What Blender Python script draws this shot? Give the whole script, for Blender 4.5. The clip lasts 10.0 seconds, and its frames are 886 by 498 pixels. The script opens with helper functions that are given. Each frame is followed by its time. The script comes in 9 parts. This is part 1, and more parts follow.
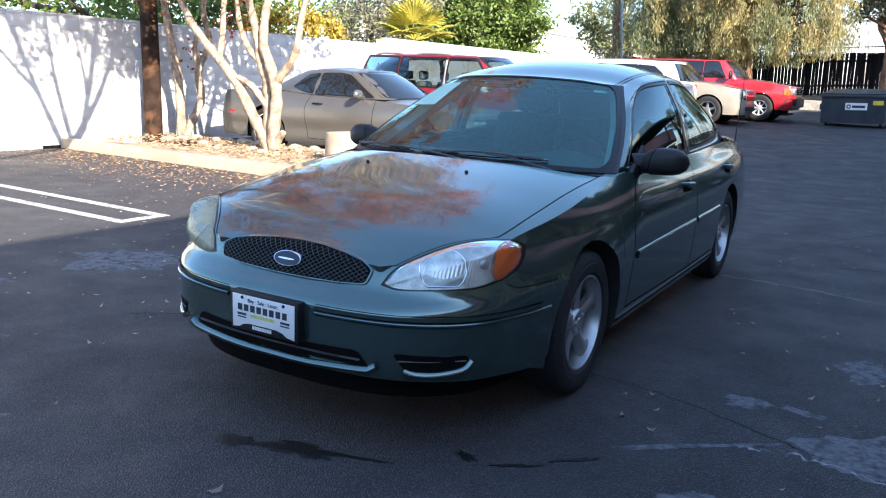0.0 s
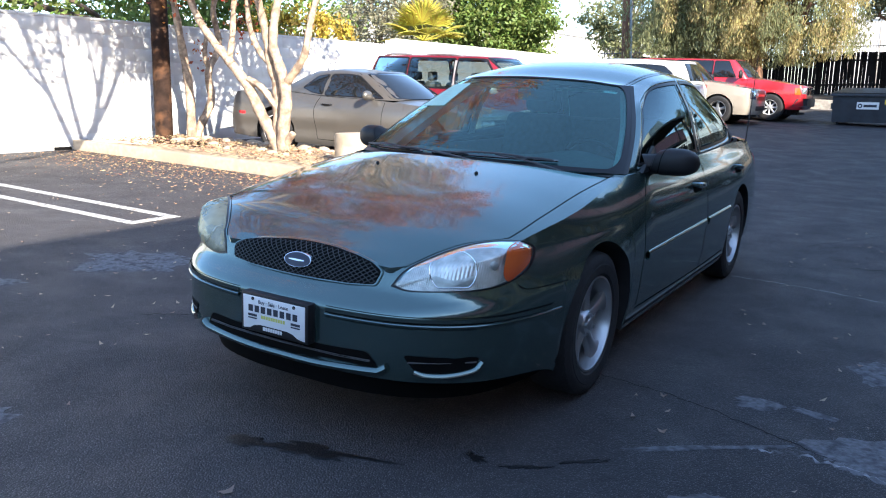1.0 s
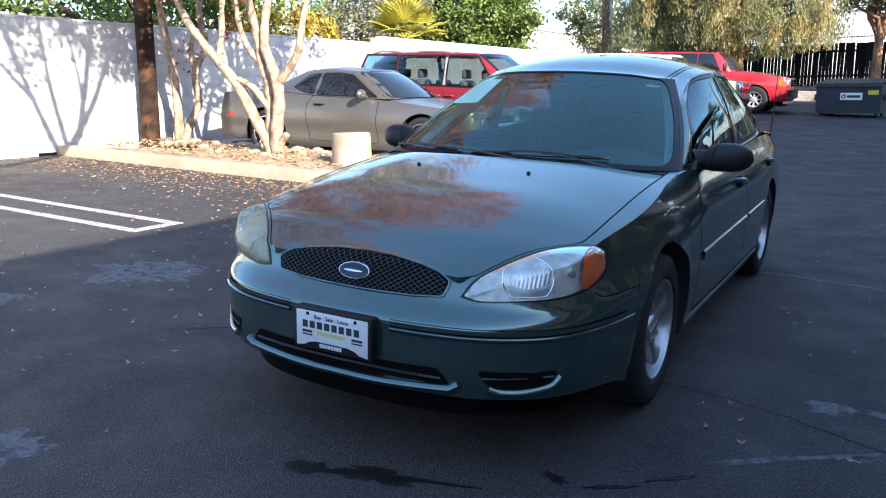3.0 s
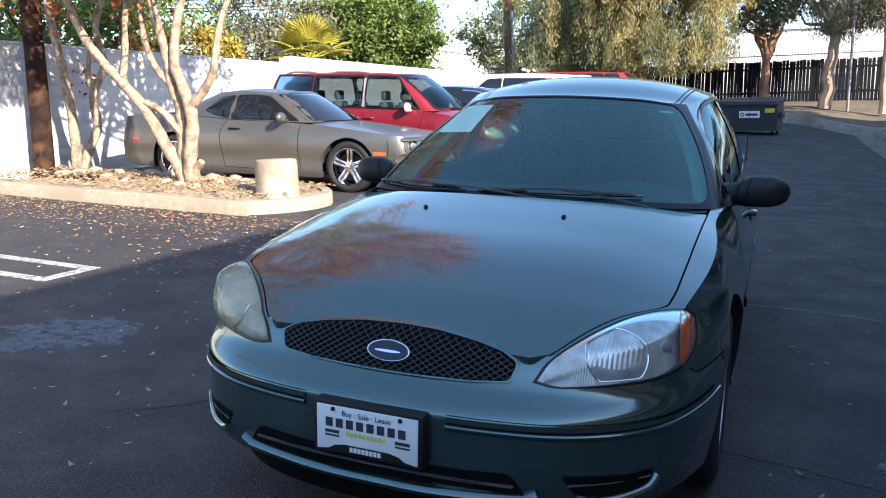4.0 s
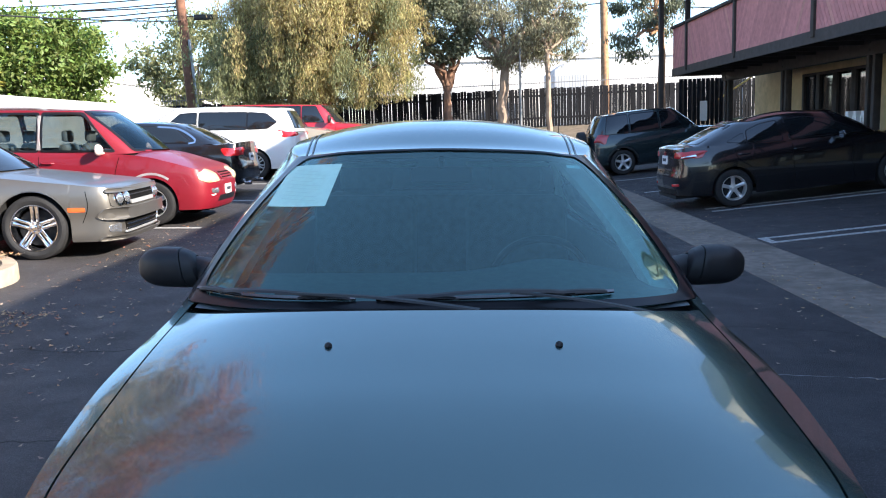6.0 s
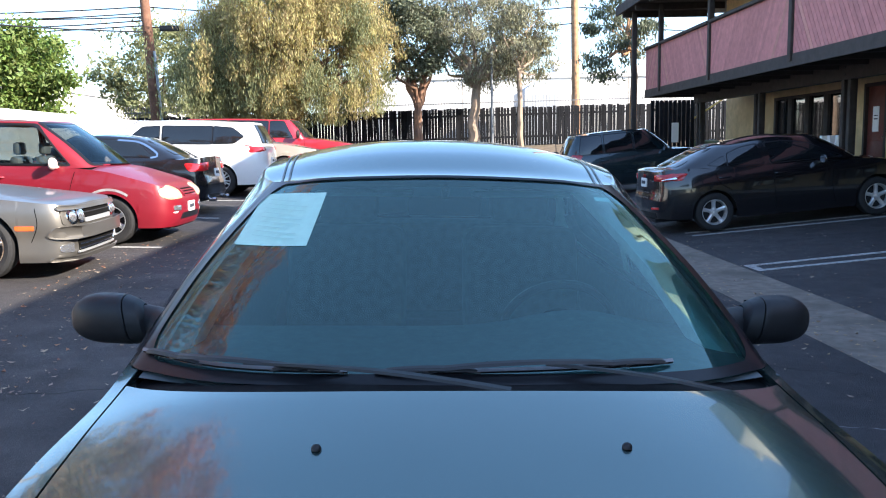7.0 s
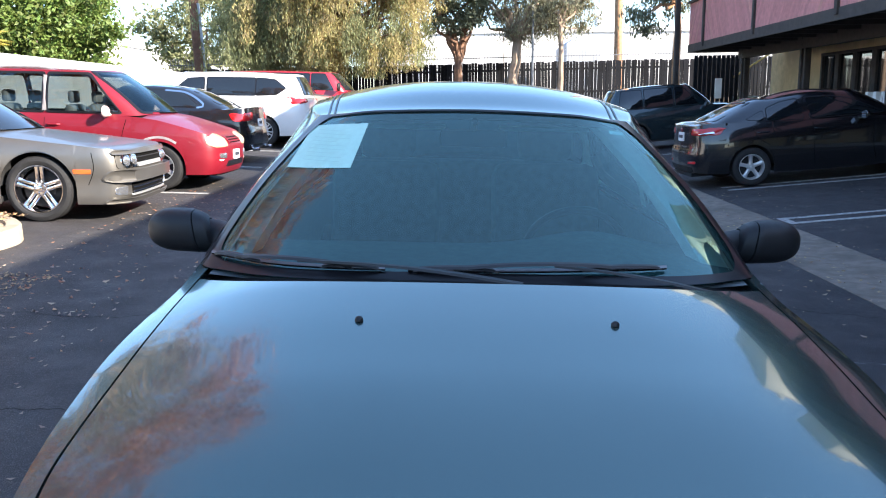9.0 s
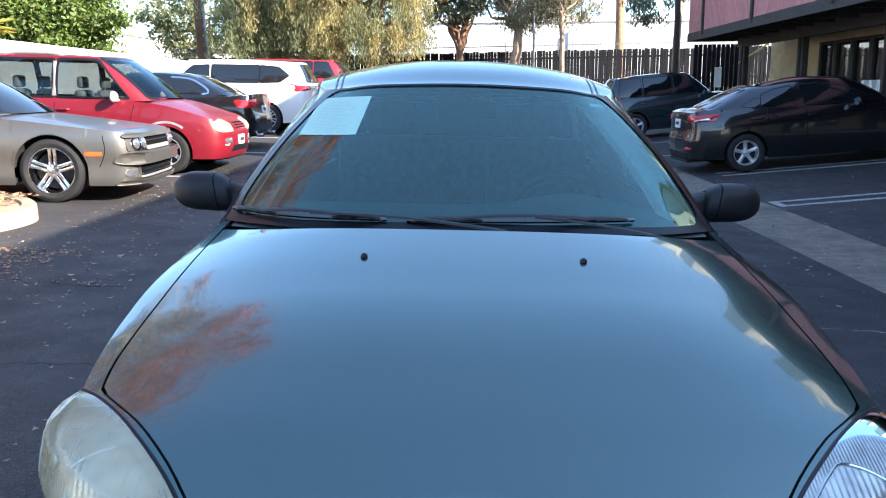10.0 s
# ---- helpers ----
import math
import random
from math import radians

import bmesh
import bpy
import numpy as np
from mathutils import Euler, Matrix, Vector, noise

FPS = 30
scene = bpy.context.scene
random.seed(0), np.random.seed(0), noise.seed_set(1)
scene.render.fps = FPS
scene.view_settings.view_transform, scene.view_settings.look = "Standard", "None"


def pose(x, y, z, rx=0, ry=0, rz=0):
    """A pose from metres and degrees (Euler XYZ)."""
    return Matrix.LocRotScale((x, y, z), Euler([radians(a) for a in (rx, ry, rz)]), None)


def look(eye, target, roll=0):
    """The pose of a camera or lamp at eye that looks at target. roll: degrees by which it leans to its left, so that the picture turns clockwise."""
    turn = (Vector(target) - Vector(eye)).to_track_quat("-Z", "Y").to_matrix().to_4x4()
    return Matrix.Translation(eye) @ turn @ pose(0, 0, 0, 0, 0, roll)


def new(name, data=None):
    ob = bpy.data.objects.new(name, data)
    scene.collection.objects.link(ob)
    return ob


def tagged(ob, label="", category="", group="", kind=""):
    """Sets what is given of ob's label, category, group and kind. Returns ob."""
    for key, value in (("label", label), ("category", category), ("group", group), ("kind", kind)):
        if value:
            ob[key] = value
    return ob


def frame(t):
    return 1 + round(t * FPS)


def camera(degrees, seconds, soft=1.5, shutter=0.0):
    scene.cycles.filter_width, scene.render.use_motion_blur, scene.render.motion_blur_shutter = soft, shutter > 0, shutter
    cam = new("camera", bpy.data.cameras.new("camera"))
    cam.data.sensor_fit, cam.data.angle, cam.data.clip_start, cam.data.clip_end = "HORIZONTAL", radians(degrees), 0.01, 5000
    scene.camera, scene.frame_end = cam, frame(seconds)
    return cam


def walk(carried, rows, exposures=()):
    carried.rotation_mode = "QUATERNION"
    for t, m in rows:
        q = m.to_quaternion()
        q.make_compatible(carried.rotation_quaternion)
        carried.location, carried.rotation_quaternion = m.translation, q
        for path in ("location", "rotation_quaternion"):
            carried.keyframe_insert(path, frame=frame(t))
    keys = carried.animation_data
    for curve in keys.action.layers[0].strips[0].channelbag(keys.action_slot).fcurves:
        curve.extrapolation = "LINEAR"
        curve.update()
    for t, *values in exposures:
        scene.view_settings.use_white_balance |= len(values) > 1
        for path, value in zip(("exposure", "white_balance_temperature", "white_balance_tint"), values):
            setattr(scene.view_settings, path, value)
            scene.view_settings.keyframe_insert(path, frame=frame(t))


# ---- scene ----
# The world is level; the lot falls gently to the right, so the car's own plane leans by SLOPE degrees.
SLOPE = 1.8
LEVEL = pose(0, 0, 0, 0, SLOPE, 0) @ pose(0, 0, 0, 0, 0, 1.0)  # the car stands a degree off the lot's axis
cam = camera(58.0, 10.0, soft=1.1)
PATH = [
    (0, (2.07, -2.205, 1.366), (1.074, -0.523, 0.945), 2.4),
    (0.5, (2.069, -2.207, 1.365), (1.066, -0.529, 0.94), 2.3),
    (1, (2.067, -2.207, 1.369), (1.051, -0.536, 0.948), 2.2),
    (1.5, (2.06, -2.199, 1.365), (1.02, -0.542, 0.95), 1.7),
    (2, (2.046, -2.2, 1.359), (0.996, -0.552, 0.934), 1.4),
    (2.5, (1.915, -2.224, 1.348), (0.892, -0.561, 0.914), 2.0),
    (2.7, (1.834, -2.239, 1.346), (0.832, -0.563, 0.916), 1.9),
    (3.8, (1.138, -1.95, 1.375), (0.321, -0.169, 0.978), 0.5),
    (4, (0.983, -1.894, 1.373), (0.238, -0.076, 0.999), 1.0),
    (4.5, (0.613, -1.661, 1.4), (0.152, 0.249, 1.028), -0.8),
    (5, (0.375, -1.37, 1.418), (-0.009, 0.559, 1.053), -3.4),
    (5.5, (0.136, -1.089, 1.428), (-0.001, 0.879, 1.103), -0.8),
    (5.7, (0.062, -1.02, 1.448), (0.04, 0.956, 1.137), -0.6),
    (6.8, (-0.098, -0.444, 1.47), (-0.052, 1.538, 1.209), 0.2),
    (7, (-0.123, -0.374, 1.478), (-0.03, 1.608, 1.224), 0.7),
    (7.5, (-0.14, -0.291, 1.481), (0.006, 1.687, 1.222), 1.2),
    (8, (-0.129, -0.345, 1.456), (-0.001, 1.63, 1.174), 0.9),
    (8.5, (-0.086, -0.498, 1.431), (-0.055, 1.476, 1.108), 0.9),
    (9, (-0.099, -0.689, 1.414), (-0.1, 1.278, 1.052), 1.2),
    (9.5, (-0.121, -0.838, 1.387), (-0.092, 1.127, 1.014), 1.3),
    (10, (-0.074, -0.998, 1.359), (-0.079, 0.965, 0.973), 1.3),
]
walk(cam, [(t, LEVEL @ look(eye, target, roll)) for t, eye, target, roll in PATH], [(0.0, 2.24), (2.5, 2.2), (4.0, 1.86), (4.5, 1.98), (5.5, 2.0), (7.0, 2.18), (8.5, 2.32), (10.0, 2.32)])

# ---- world and sun ----
SUN_EL, SUN_AZ = 26.5, -28.0  # elevation; azimuth from +x towards +y
world = bpy.data.worlds.new("sky")
scene.world = world
world.use_nodes = True
wn = world.node_tree.nodes
sky = wn.new("ShaderNodeTexSky")
sky.sky_type = "NISHITA"
sky.sun_disc = False
sky.sun_elevation = radians(SUN_EL)
sky.sun_rotation = radians(90 - SUN_AZ)
sky.air_density, sky.dust_density, sky.ozone_density = 1.0, 0.6, 2.7
tint = wn.new("ShaderNodeMix")  # white balance of the sky light
tint.data_type, tint.blend_type = "RGBA", "MULTIPLY"
tint.inputs[0].default_value, tint.inputs[7].default_value = 1.0, (0.96, 1.0, 1.05, 1)
world.node_tree.links.new(sky.outputs[0], tint.inputs[6])
haze = wn.new("ShaderNodeMix")  # thin even haze
haze.data_type = "RGBA"
haze.inputs[0].default_value, haze.inputs[7].default_value = 0.16, (1.40, 2.13, 3.45, 1)
world.node_tree.links.new(tint.outputs[2], haze.inputs[6])
world.node_tree.links.new(haze.outputs[2], wn["Background"].inputs[0])
wn["Background"].inputs[1].default_value = 0.125
sun_data = bpy.data.lights.new("sun", "SUN")
sun_data.energy, sun_data.angle, sun_data.color = 4.1, radians(0.53), (1.0, 0.90, 0.78)
sun = new("sun", sun_data)
sun_dir = Vector((math.cos(radians(SUN_AZ)) * math.cos(radians(SUN_EL)), math.sin(radians(SUN_AZ)) * math.cos(radians(SUN_EL)), math.sin(radians(SUN_EL))))
sun.matrix_world = look(sun_dir * 60, (0, 0, 0))


# ---- materials ----
def mat(name, color, rough=0.6, metal=0.0, vary=0.15, scale=6.0, bump=0.0, bscale=60.0, coat=0.0, second=None, sscale=1.2, spec=0.5, rand=0.0, detail=6.0, isl=0.0, trans=0.0):
    m = bpy.data.materials.new(name)
    m.use_nodes = True
    nt = m.node_tree
    b = nt.nodes["Principled BSDF"]
    L = nt.links.new
    tc = nt.nodes.new("ShaderNodeTexCoord")
    def noise_tex(sc, det=detail):
        n = nt.nodes.new("ShaderNodeTexNoise")
        n.inputs["Scale"].default_value, n.inputs["Detail"].default_value = sc, det
        L(tc.outputs["Object"], n.inputs["Vector"])
        return n
    def mix(a, c, fac):
        x = nt.nodes.new("ShaderNodeMix")
        x.data_type = "RGBA"
        for sock, v in ((6, a), (7, c)):
            if isinstance(v, tuple):
                x.inputs[sock].default_value = (*v[:3], 1)
            else:
                L(v, x.inputs[sock])
        if isinstance(fac, float):
            x.inputs[0].default_value = fac
        else:
            L(fac, x.inputs[0])
        return x.outputs[2]
    def ramp(src, lo, hi):
        r = nt.nodes.new("ShaderNodeMapRange")
        r.inputs[1].default_value, r.inputs[2].default_value = lo, hi
        L(src, r.inputs[0])
        return r.outputs[0]
    col = color
    if vary:
        n = noise_tex(scale)
        dark = tuple(c * (1 - vary) for c in color)
        light = tuple(min(1, c * (1 + vary)) for c in color)
        col = mix(dark, light, ramp(n.outputs[0], 0.3, 0.7))
    if second:
        n2 = noise_tex(sscale)
        col = mix(col, second, ramp(n2.outputs[0], 0.48, 0.66))
    if rand:
        oi = nt.nodes.new("ShaderNodeObjectInfo")
        hsv = nt.nodes.new("ShaderNodeHueSaturation")
        L(ramp_out(nt, oi.outputs["Random"], 1 - rand, 1 + rand), hsv.inputs["Value"])
        if isinstance(col, tuple):
            hsv.inputs["Color"].default_value = (*col, 1)
        else:
            L(col, hsv.inputs["Color"])
        col = hsv.outputs[0]
    if isl:
        ge = nt.nodes.new("ShaderNodeNewGeometry")
        hsv = nt.nodes.new("ShaderNodeHueSaturation")
        L(ramp_out(nt, ge.outputs["Random Per Island"], 1 - isl, 1 + isl), hsv.inputs["Value"])
        L(ramp_out(nt, ge.outputs["Random Per Island"], 0.475, 0.525), hsv.inputs["Hue"])
        if isinstance(col, tuple):
            hsv.inputs["Color"].default_value = (*col, 1)
        else:
            L(col, hsv.inputs["Color"])
        col = hsv.outputs[0]
    if isinstance(col, tuple):
        b.inputs["Base Color"].default_value = (*col, 1)
    else:
        L(col, b.inputs["Base Color"])
    b.inputs["Roughness"].default_value, b.inputs["Metallic"].default_value = rough, metal
    b.inputs["Coat Weight"].default_value, b.inputs["Coat Roughness"].default_value = coat, 0.04
    b.inputs["Specular IOR Level"].default_value = spec
    if trans:
        b.inputs["Transmission Weight"].default_value = trans
    if rough > 0.3 and vary:
        nr = noise_tex(scale * 2.3)
        L(ramp_out(nt, nr.outputs[0], rough - 0.12, min(1.0, rough + 0.12)), b.inputs["Roughness"])
    if bump:
        nb = noise_tex(bscale, 4.0)
        bp = nt.nodes.new("ShaderNodeBump")
        bp.inputs["Strength"].default_value, bp.inputs["Distance"].default_value = bump, 0.01
        L(nb.outputs[0], bp.inputs["Height"])
        L(bp.outputs[0], b.inputs["Normal"])
    return m


def ramp_out(nt, src, lo, hi):
    r = nt.nodes.new("ShaderNodeMapRange")
    r.inputs[3].default_value, r.inputs[4].default_value = lo, hi
    nt.links.new(src, r.inputs[0])
    return r.outputs[0]


def glass_mat(name, tint, rough=0.0, share=0.5, dust=0.0):
    """Thin tinted pane: gloss by Fresnel over a clear tinted pass-through."""
    m = bpy.data.materials.new(name)
    m.use_nodes = True
    nt = m.node_tree
    nt.nodes.remove(nt.nodes["Principled BSDF"])
    L = nt.links.new
    tr = nt.nodes.new("ShaderNodeBsdfTransparent")
    tr.inputs[0].default_value = (*tint, 1)
    gl = nt.nodes.new("ShaderNodeBsdfGlossy")
    gl.inputs["Roughness"].default_value = rough
    gl.inputs["Color"].default_value = (0.74, 0.96, 1.0, 1)
    fr = nt.nodes.new("ShaderNodeFresnel")
    fr.inputs[0].default_value = share
    mx = nt.nodes.new("ShaderNodeMixShader")
    L(fr.outputs[0], mx.inputs[0])
    L(tr.outputs[0], mx.inputs[1])
    L(gl.outputs[0], mx.inputs[2])
    last = mx.outputs[0]
    if dust:
        df = nt.nodes.new("ShaderNodeBsdfDiffuse")
        df.inputs[0].default_value = (0.45, 0.70, 0.70, 1)
        tc = nt.nodes.new("ShaderNodeTexCoord")
        nz = nt.nodes.new("ShaderNodeTexNoise")
        nz.inputs["Scale"].default_value, nz.inputs["Detail"].default_value = 1.2, 2
        L(tc.outputs["Object"], nz.inputs["Vector"])
        m2 = nt.nodes.new("ShaderNodeMixShader")
        L(ramp_out(nt, nz.outputs[0], dust * 0.8, dust * 1.2), m2.inputs[0])
        L(last, m2.inputs[1])
        L(df.outputs[0], m2.inputs[2])
        last = m2.outputs[0]
    L(last, nt.nodes["Material Output"].inputs[0])
    return m


def paint(name, color, metal=0.5, rough=0.28, coat=1.0):
    return mat(name, color, rough=rough, metal=metal, vary=0.04, scale=900, coat=coat, second=tuple(c * 0.93 for c in color), sscale=2.0)


M_BLACK = mat("black_plastic", (0.011, 0.011, 0.012), 0.5, vary=0.1, scale=20, spec=0.35)
M_RUBBER = mat("black_rubber", (0.005, 0.005, 0.006), 0.65, vary=0.1, scale=20, spec=0.12)
M_TRIM = mat("gloss_black", (0.010, 0.010, 0.012), 0.28, vary=0, spec=0.3)
M_GAP = mat("dark_gap", (0.004, 0.004, 0.004), 0.9, vary=0, spec=0.1)
M_WELL = mat("wheel_well", (0.012, 0.012, 0.013), 0.9, vary=0.2)
M_TYRE = mat("tyre_rubber", (0.012, 0.012, 0.013), 0.75, vary=0.25, scale=14, bump=0.2, bscale=90)
M_ALLOY = mat("silver_alloy", (0.40, 0.41, 0.42), 0.33, metal=0.8, vary=0.08, scale=8)
M_SILVER = mat("bright_silver_alloy", (0.62, 0.63, 0.64), 0.3, metal=0.6, vary=0.08, scale=8)
M_CHROME = mat("chrome", (0.8, 0.8, 0.82), 0.08, metal=1.0, vary=0)
M_LENS = glass_mat("lamp_lens", (0.94, 0.95, 0.93), 0.05, 1.14)
M_HAZE = mat("hazed_lens", (0.62, 0.62, 0.52), 0.35, vary=0.2, scale=5, coat=0.5)
M_REFL = mat("lamp_reflector", (0.75, 0.77, 0.8), 0.16, metal=0.9, vary=0.15, scale=25)
M_AMBER = mat("amber_lens", (0.60, 0.10, 0.018), 0.12, vary=0.08, coat=1.0)
M_RED = mat("red_lens", (0.5, 0.012, 0.015), 0.1, vary=0.05, coat=1.0)
M_WHITE = mat("white_plastic", (0.78, 0.78, 0.76), 0.35, vary=0.04)
M_GLASS = glass_mat("tinted_glass", (0.25, 0.31, 0.31), 0.0, 1.9)
M_CLEAR = glass_mat("grey_tinted_glass", (0.34, 0.38, 0.38), 0.0, 1.45)
M_WIND = glass_mat("windshield_glass", (0.44, 0.82, 0.82), 0.0, 1.9, 0.02)
M_WIND.node_tree.nodes["Glossy BSDF"].inputs["Color"].default_value = (0.68, 1.0, 0.93, 1)
M_DARKGLASS = mat("dark_window_glass", (0.008, 0.010, 0.012), 0.03, vary=0, coat=0.6)
M_PAPER = mat("pale_paper", (0.40, 0.62, 0.53), 0.6, vary=0.05, scale=40)
M_INK = mat("dark_ink", (0.03, 0.035, 0.05), 0.6, vary=0)
M_SEAT = mat("grey_cloth", (0.09, 0.10, 0.105), 0.9, vary=0.2, scale=30, bump=0.2, bscale=200)
M_DASH = mat("grey_dashboard", (0.075, 0.09, 0.095), 0.6, vary=0.15, scale=30)

# ---- mesh helpers ----
class B:
    """Collects vertices and faces of one mesh."""
    def __init__(self):
        self.v, self.f = [], []

    def add(self, verts, faces):
        o = len(self.v)
        self.v += [tuple(map(float, p)) for p in verts]
        self.f += [tuple(o + i for i in q) for q in faces]
        return self

    def grid(self, g, closed=False, flip=False):
        g = np.asarray(g, float)
        n, m = g.shape[:2]
        fs = []
        for i in range(n - (0 if closed else 1)):
            for j in range(m - 1):
                q = (i * m + j, ((i + 1) % n) * m + j, ((i + 1) % n) * m + j + 1, i * m + j + 1)
                fs.append(q[::-1] if flip else q)
        return self.add(g.reshape(-1, 3), fs)

    def box(self, x0, y0, z0, x1, y1, z1, c=0.0):
        if c <= 0:
            vs = [(x, y, z) for x in (x0, x1) for y in (y0, y1) for z in (z0, z1)]
            return self.add(vs, [(0, 1, 3, 2), (4, 6, 7, 5), (0, 4, 5, 1), (2, 3, 7, 6), (0, 2, 6, 4), (1, 5, 7, 3)])
        c = min(c, 0.49 * min(abs(x1 - x0), abs(y1 - y0), abs(z1 - z0)))
        bm = bmesh.new()
        bmesh.ops.create_cube(bm, size=1)
        for v in bm.verts:
            v.co = Vector(((x0 + x1) / 2 + v.co.x * (x1 - x0), (y0 + y1) / 2 + v.co.y * (y1 - y0), (z0 + z1) / 2 + v.co.z * (z1 - z0)))
        bmesh.ops.bevel(bm, geom=bm.edges[:], offset=c, segments=2, affect="EDGES", profile=0.5)
        bm.verts.index_update()
        self.add([v.co for v in bm.verts], [[v.index for v in f.verts] for f in bm.faces])
        bm.free()
        return self

    def lathe(self, prof, axis="x", n=40, at=(0, 0, 0)):
        g = []
        for k in range(n):
            a = 2 * math.pi * k / n
            row = []
            for d, r in prof:
                p = {"x": (d, r * math.cos(a), r * math.sin(a)), "y": (r * math.cos(a), d, r * math.sin(a)), "z": (r * math.cos(a), r * math.sin(a), d)}[axis]
                row.append((p[0] + at[0], p[1] + at[1], p[2] + at[2]))
            g.append(row)
        return self.grid(g, closed=True)

    def tube(self, pts, r, n=10, cap=True):
        pts = [Vector(p) for p in pts]
        rs = r if isinstance(r, (list, tuple)) else [r] * len(pts)
        g = []
        side = None
        for i, p in enumerate(pts):
            d = (pts[min(i + 1, len(pts) - 1)] - pts[max(i - 1, 0)]).normalized()
            if side is None:
                side = d.cross(Vector((0, 0, 1)) if abs(d.z) < 0.9 else Vector((1, 0, 0))).normalized()
            else:
                side = (side - d * side.dot(d)).normalized()
            up = d.cross(side)
            g.append([p + (side * math.cos(2 * math.pi * k / n) + up * math.sin(2 * math.pi * k / n)) * rs[i] for k in range(n + 1)])
        self.grid(g)
        if cap:
            for row in (g[0], g[-1]):
                self.add(row[:-1], [tuple(range(n))])
        return self

    def prism(self, outline, thick, m=Matrix(), bevel=0.0):
        """A flat outline in x, z, pushed along y by thick, placed by m."""
        n = len(outline)
        inner = outline
        rows = [[(x, 0, z) for x, z in inner], [(x, thick, z) for x, z in inner]]
        vs = [m @ Vector(p) for r in rows for p in r]
        fs = [tuple(range(n))[::-1], tuple(range(n, 2 * n))] + [(i, (i + 1) % n, n + (i + 1) % n, n + i) for i in range(n)]
        return self.add(vs, fs)

    def mesh(self, name, material, angle=35, flip=False):
        me = bpy.data.meshes.new(name)
        me.from_pydata(self.v, [], self.f)
        me.validate()
        me.materials.append(material)
        me.shade_smooth()
        me.set_sharp_from_angle(angle=radians(angle))
        return me


def merge(me, dist=0.0005, normals=True):
    bm = bmesh.new()
    bm.from_mesh(me)
    bmesh.ops.remove_doubles(bm, verts=bm.verts, dist=dist)
    if normals:
        bmesh.ops.recalc_face_normals(bm, faces=bm.faces)
    bm.to_mesh(me)
    bm.free()
    return me


def part(name, b, material, parent, label="", angle=35, weld=False):
    me = b.mesh(name, material, angle) if isinstance(b, B) else b
    if weld:
        merge(me)
        me.set_sharp_from_angle(angle=radians(angle))
    ob = new(name, me)
    ob.parent = parent
    if label:
        ob["label"] = label
    return ob


def thing(name, m, label, category, group="", kind=""):
    ob = new(name)
    ob.empty_display_size = 0.2
    ob.matrix_world = m
    return tagged(ob, label, category, group, kind)


def solid(name, b, material, label, category, group="", kind="", m=None, angle=35, weld=False):
    me = b.mesh(name, material, angle) if isinstance(b, B) else b
    if weld:
        merge(me)
        me.set_sharp_from_angle(angle=radians(angle))
    ob = new(name, me)
    if m is not None:
        ob.matrix_world = m
    return tagged(ob, label, category, group, kind)


def curve(pts):
    """Smooth monotone curve through points."""
    x = np.array([p[0] for p in pts], float)
    y = np.array([p[1] for p in pts], float)
    h, d = np.diff(x), np.diff(y) / np.diff(x)
    m = np.zeros_like(x)
    for i in range(1, len(x) - 1):
        m[i] = 0 if d[i - 1] * d[i] <= 0 else 2 * d[i - 1] * d[i] / (d[i - 1] + d[i])
    m[0], m[-1] = d[0], d[-1]
    def f(q):
        q = np.clip(np.asarray(q, float), x[0], x[-1])
        i = np.clip(np.searchsorted(x, q) - 1, 0, len(h) - 1)
        t = (q - x[i]) / h[i]
        return (2 * t**3 - 3 * t**2 + 1) * y[i] + (t**3 - 2 * t**2 + t) * h[i] * m[i] + (3 * t**2 - 2 * t**3) * y[i + 1] + (t**3 - t**2) * h[i] * m[i + 1]
    return f


def spline(pts, n):
    """Catmull-Rom through points, n samples evenly by length."""
    p = np.array(pts, float)
    q = np.vstack([2 * p[0] - p[1], p, 2 * p[-1] - p[-2]])
    out = []
    for i in range(1, len(q) - 2):
        for t in np.linspace(0, 1, 24, endpoint=False):
            a, b2, c, d = q[i - 1], q[i], q[i + 1], q[i + 2]
            out.append(0.5 * (2 * b2 + (c - a) * t + (2 * a - 5 * b2 + 4 * c - d) * t * t + (3 * b2 - a - 3 * c + d) * t**3))
    out.append(p[-1])
    out = np.array(out)
    s = np.concatenate([[0], np.cumsum(np.linalg.norm(np.diff(out, axis=0), axis=1))])
    u = np.linspace(0, s[-1], n)
    return np.stack([np.interp(u, s, out[:, k]) for k in range(p.shape[1])], 1)


def ground_z(x, y):
    """Height of the lot: it falls to the gutter on the right, then rises to the building; it rises slowly towards the back."""
    left = -math.tan(radians(SLOPE)) * min(max(x, -12.0), 3.45)
    right = 0.078 * min(max(x - 3.6, 0.0), 7.5)
    w = 1 - min(max((x - 0.5) / 4, 0), 1)
    t = min(max(y - 9, 0), 24)
    back = (0.2 + 0.8 * w * w * (3 - 2 * w)) * 0.028 * t * min(1, t / 5)
    return left + right + back
from mathutils.bvhtree import BVHTree

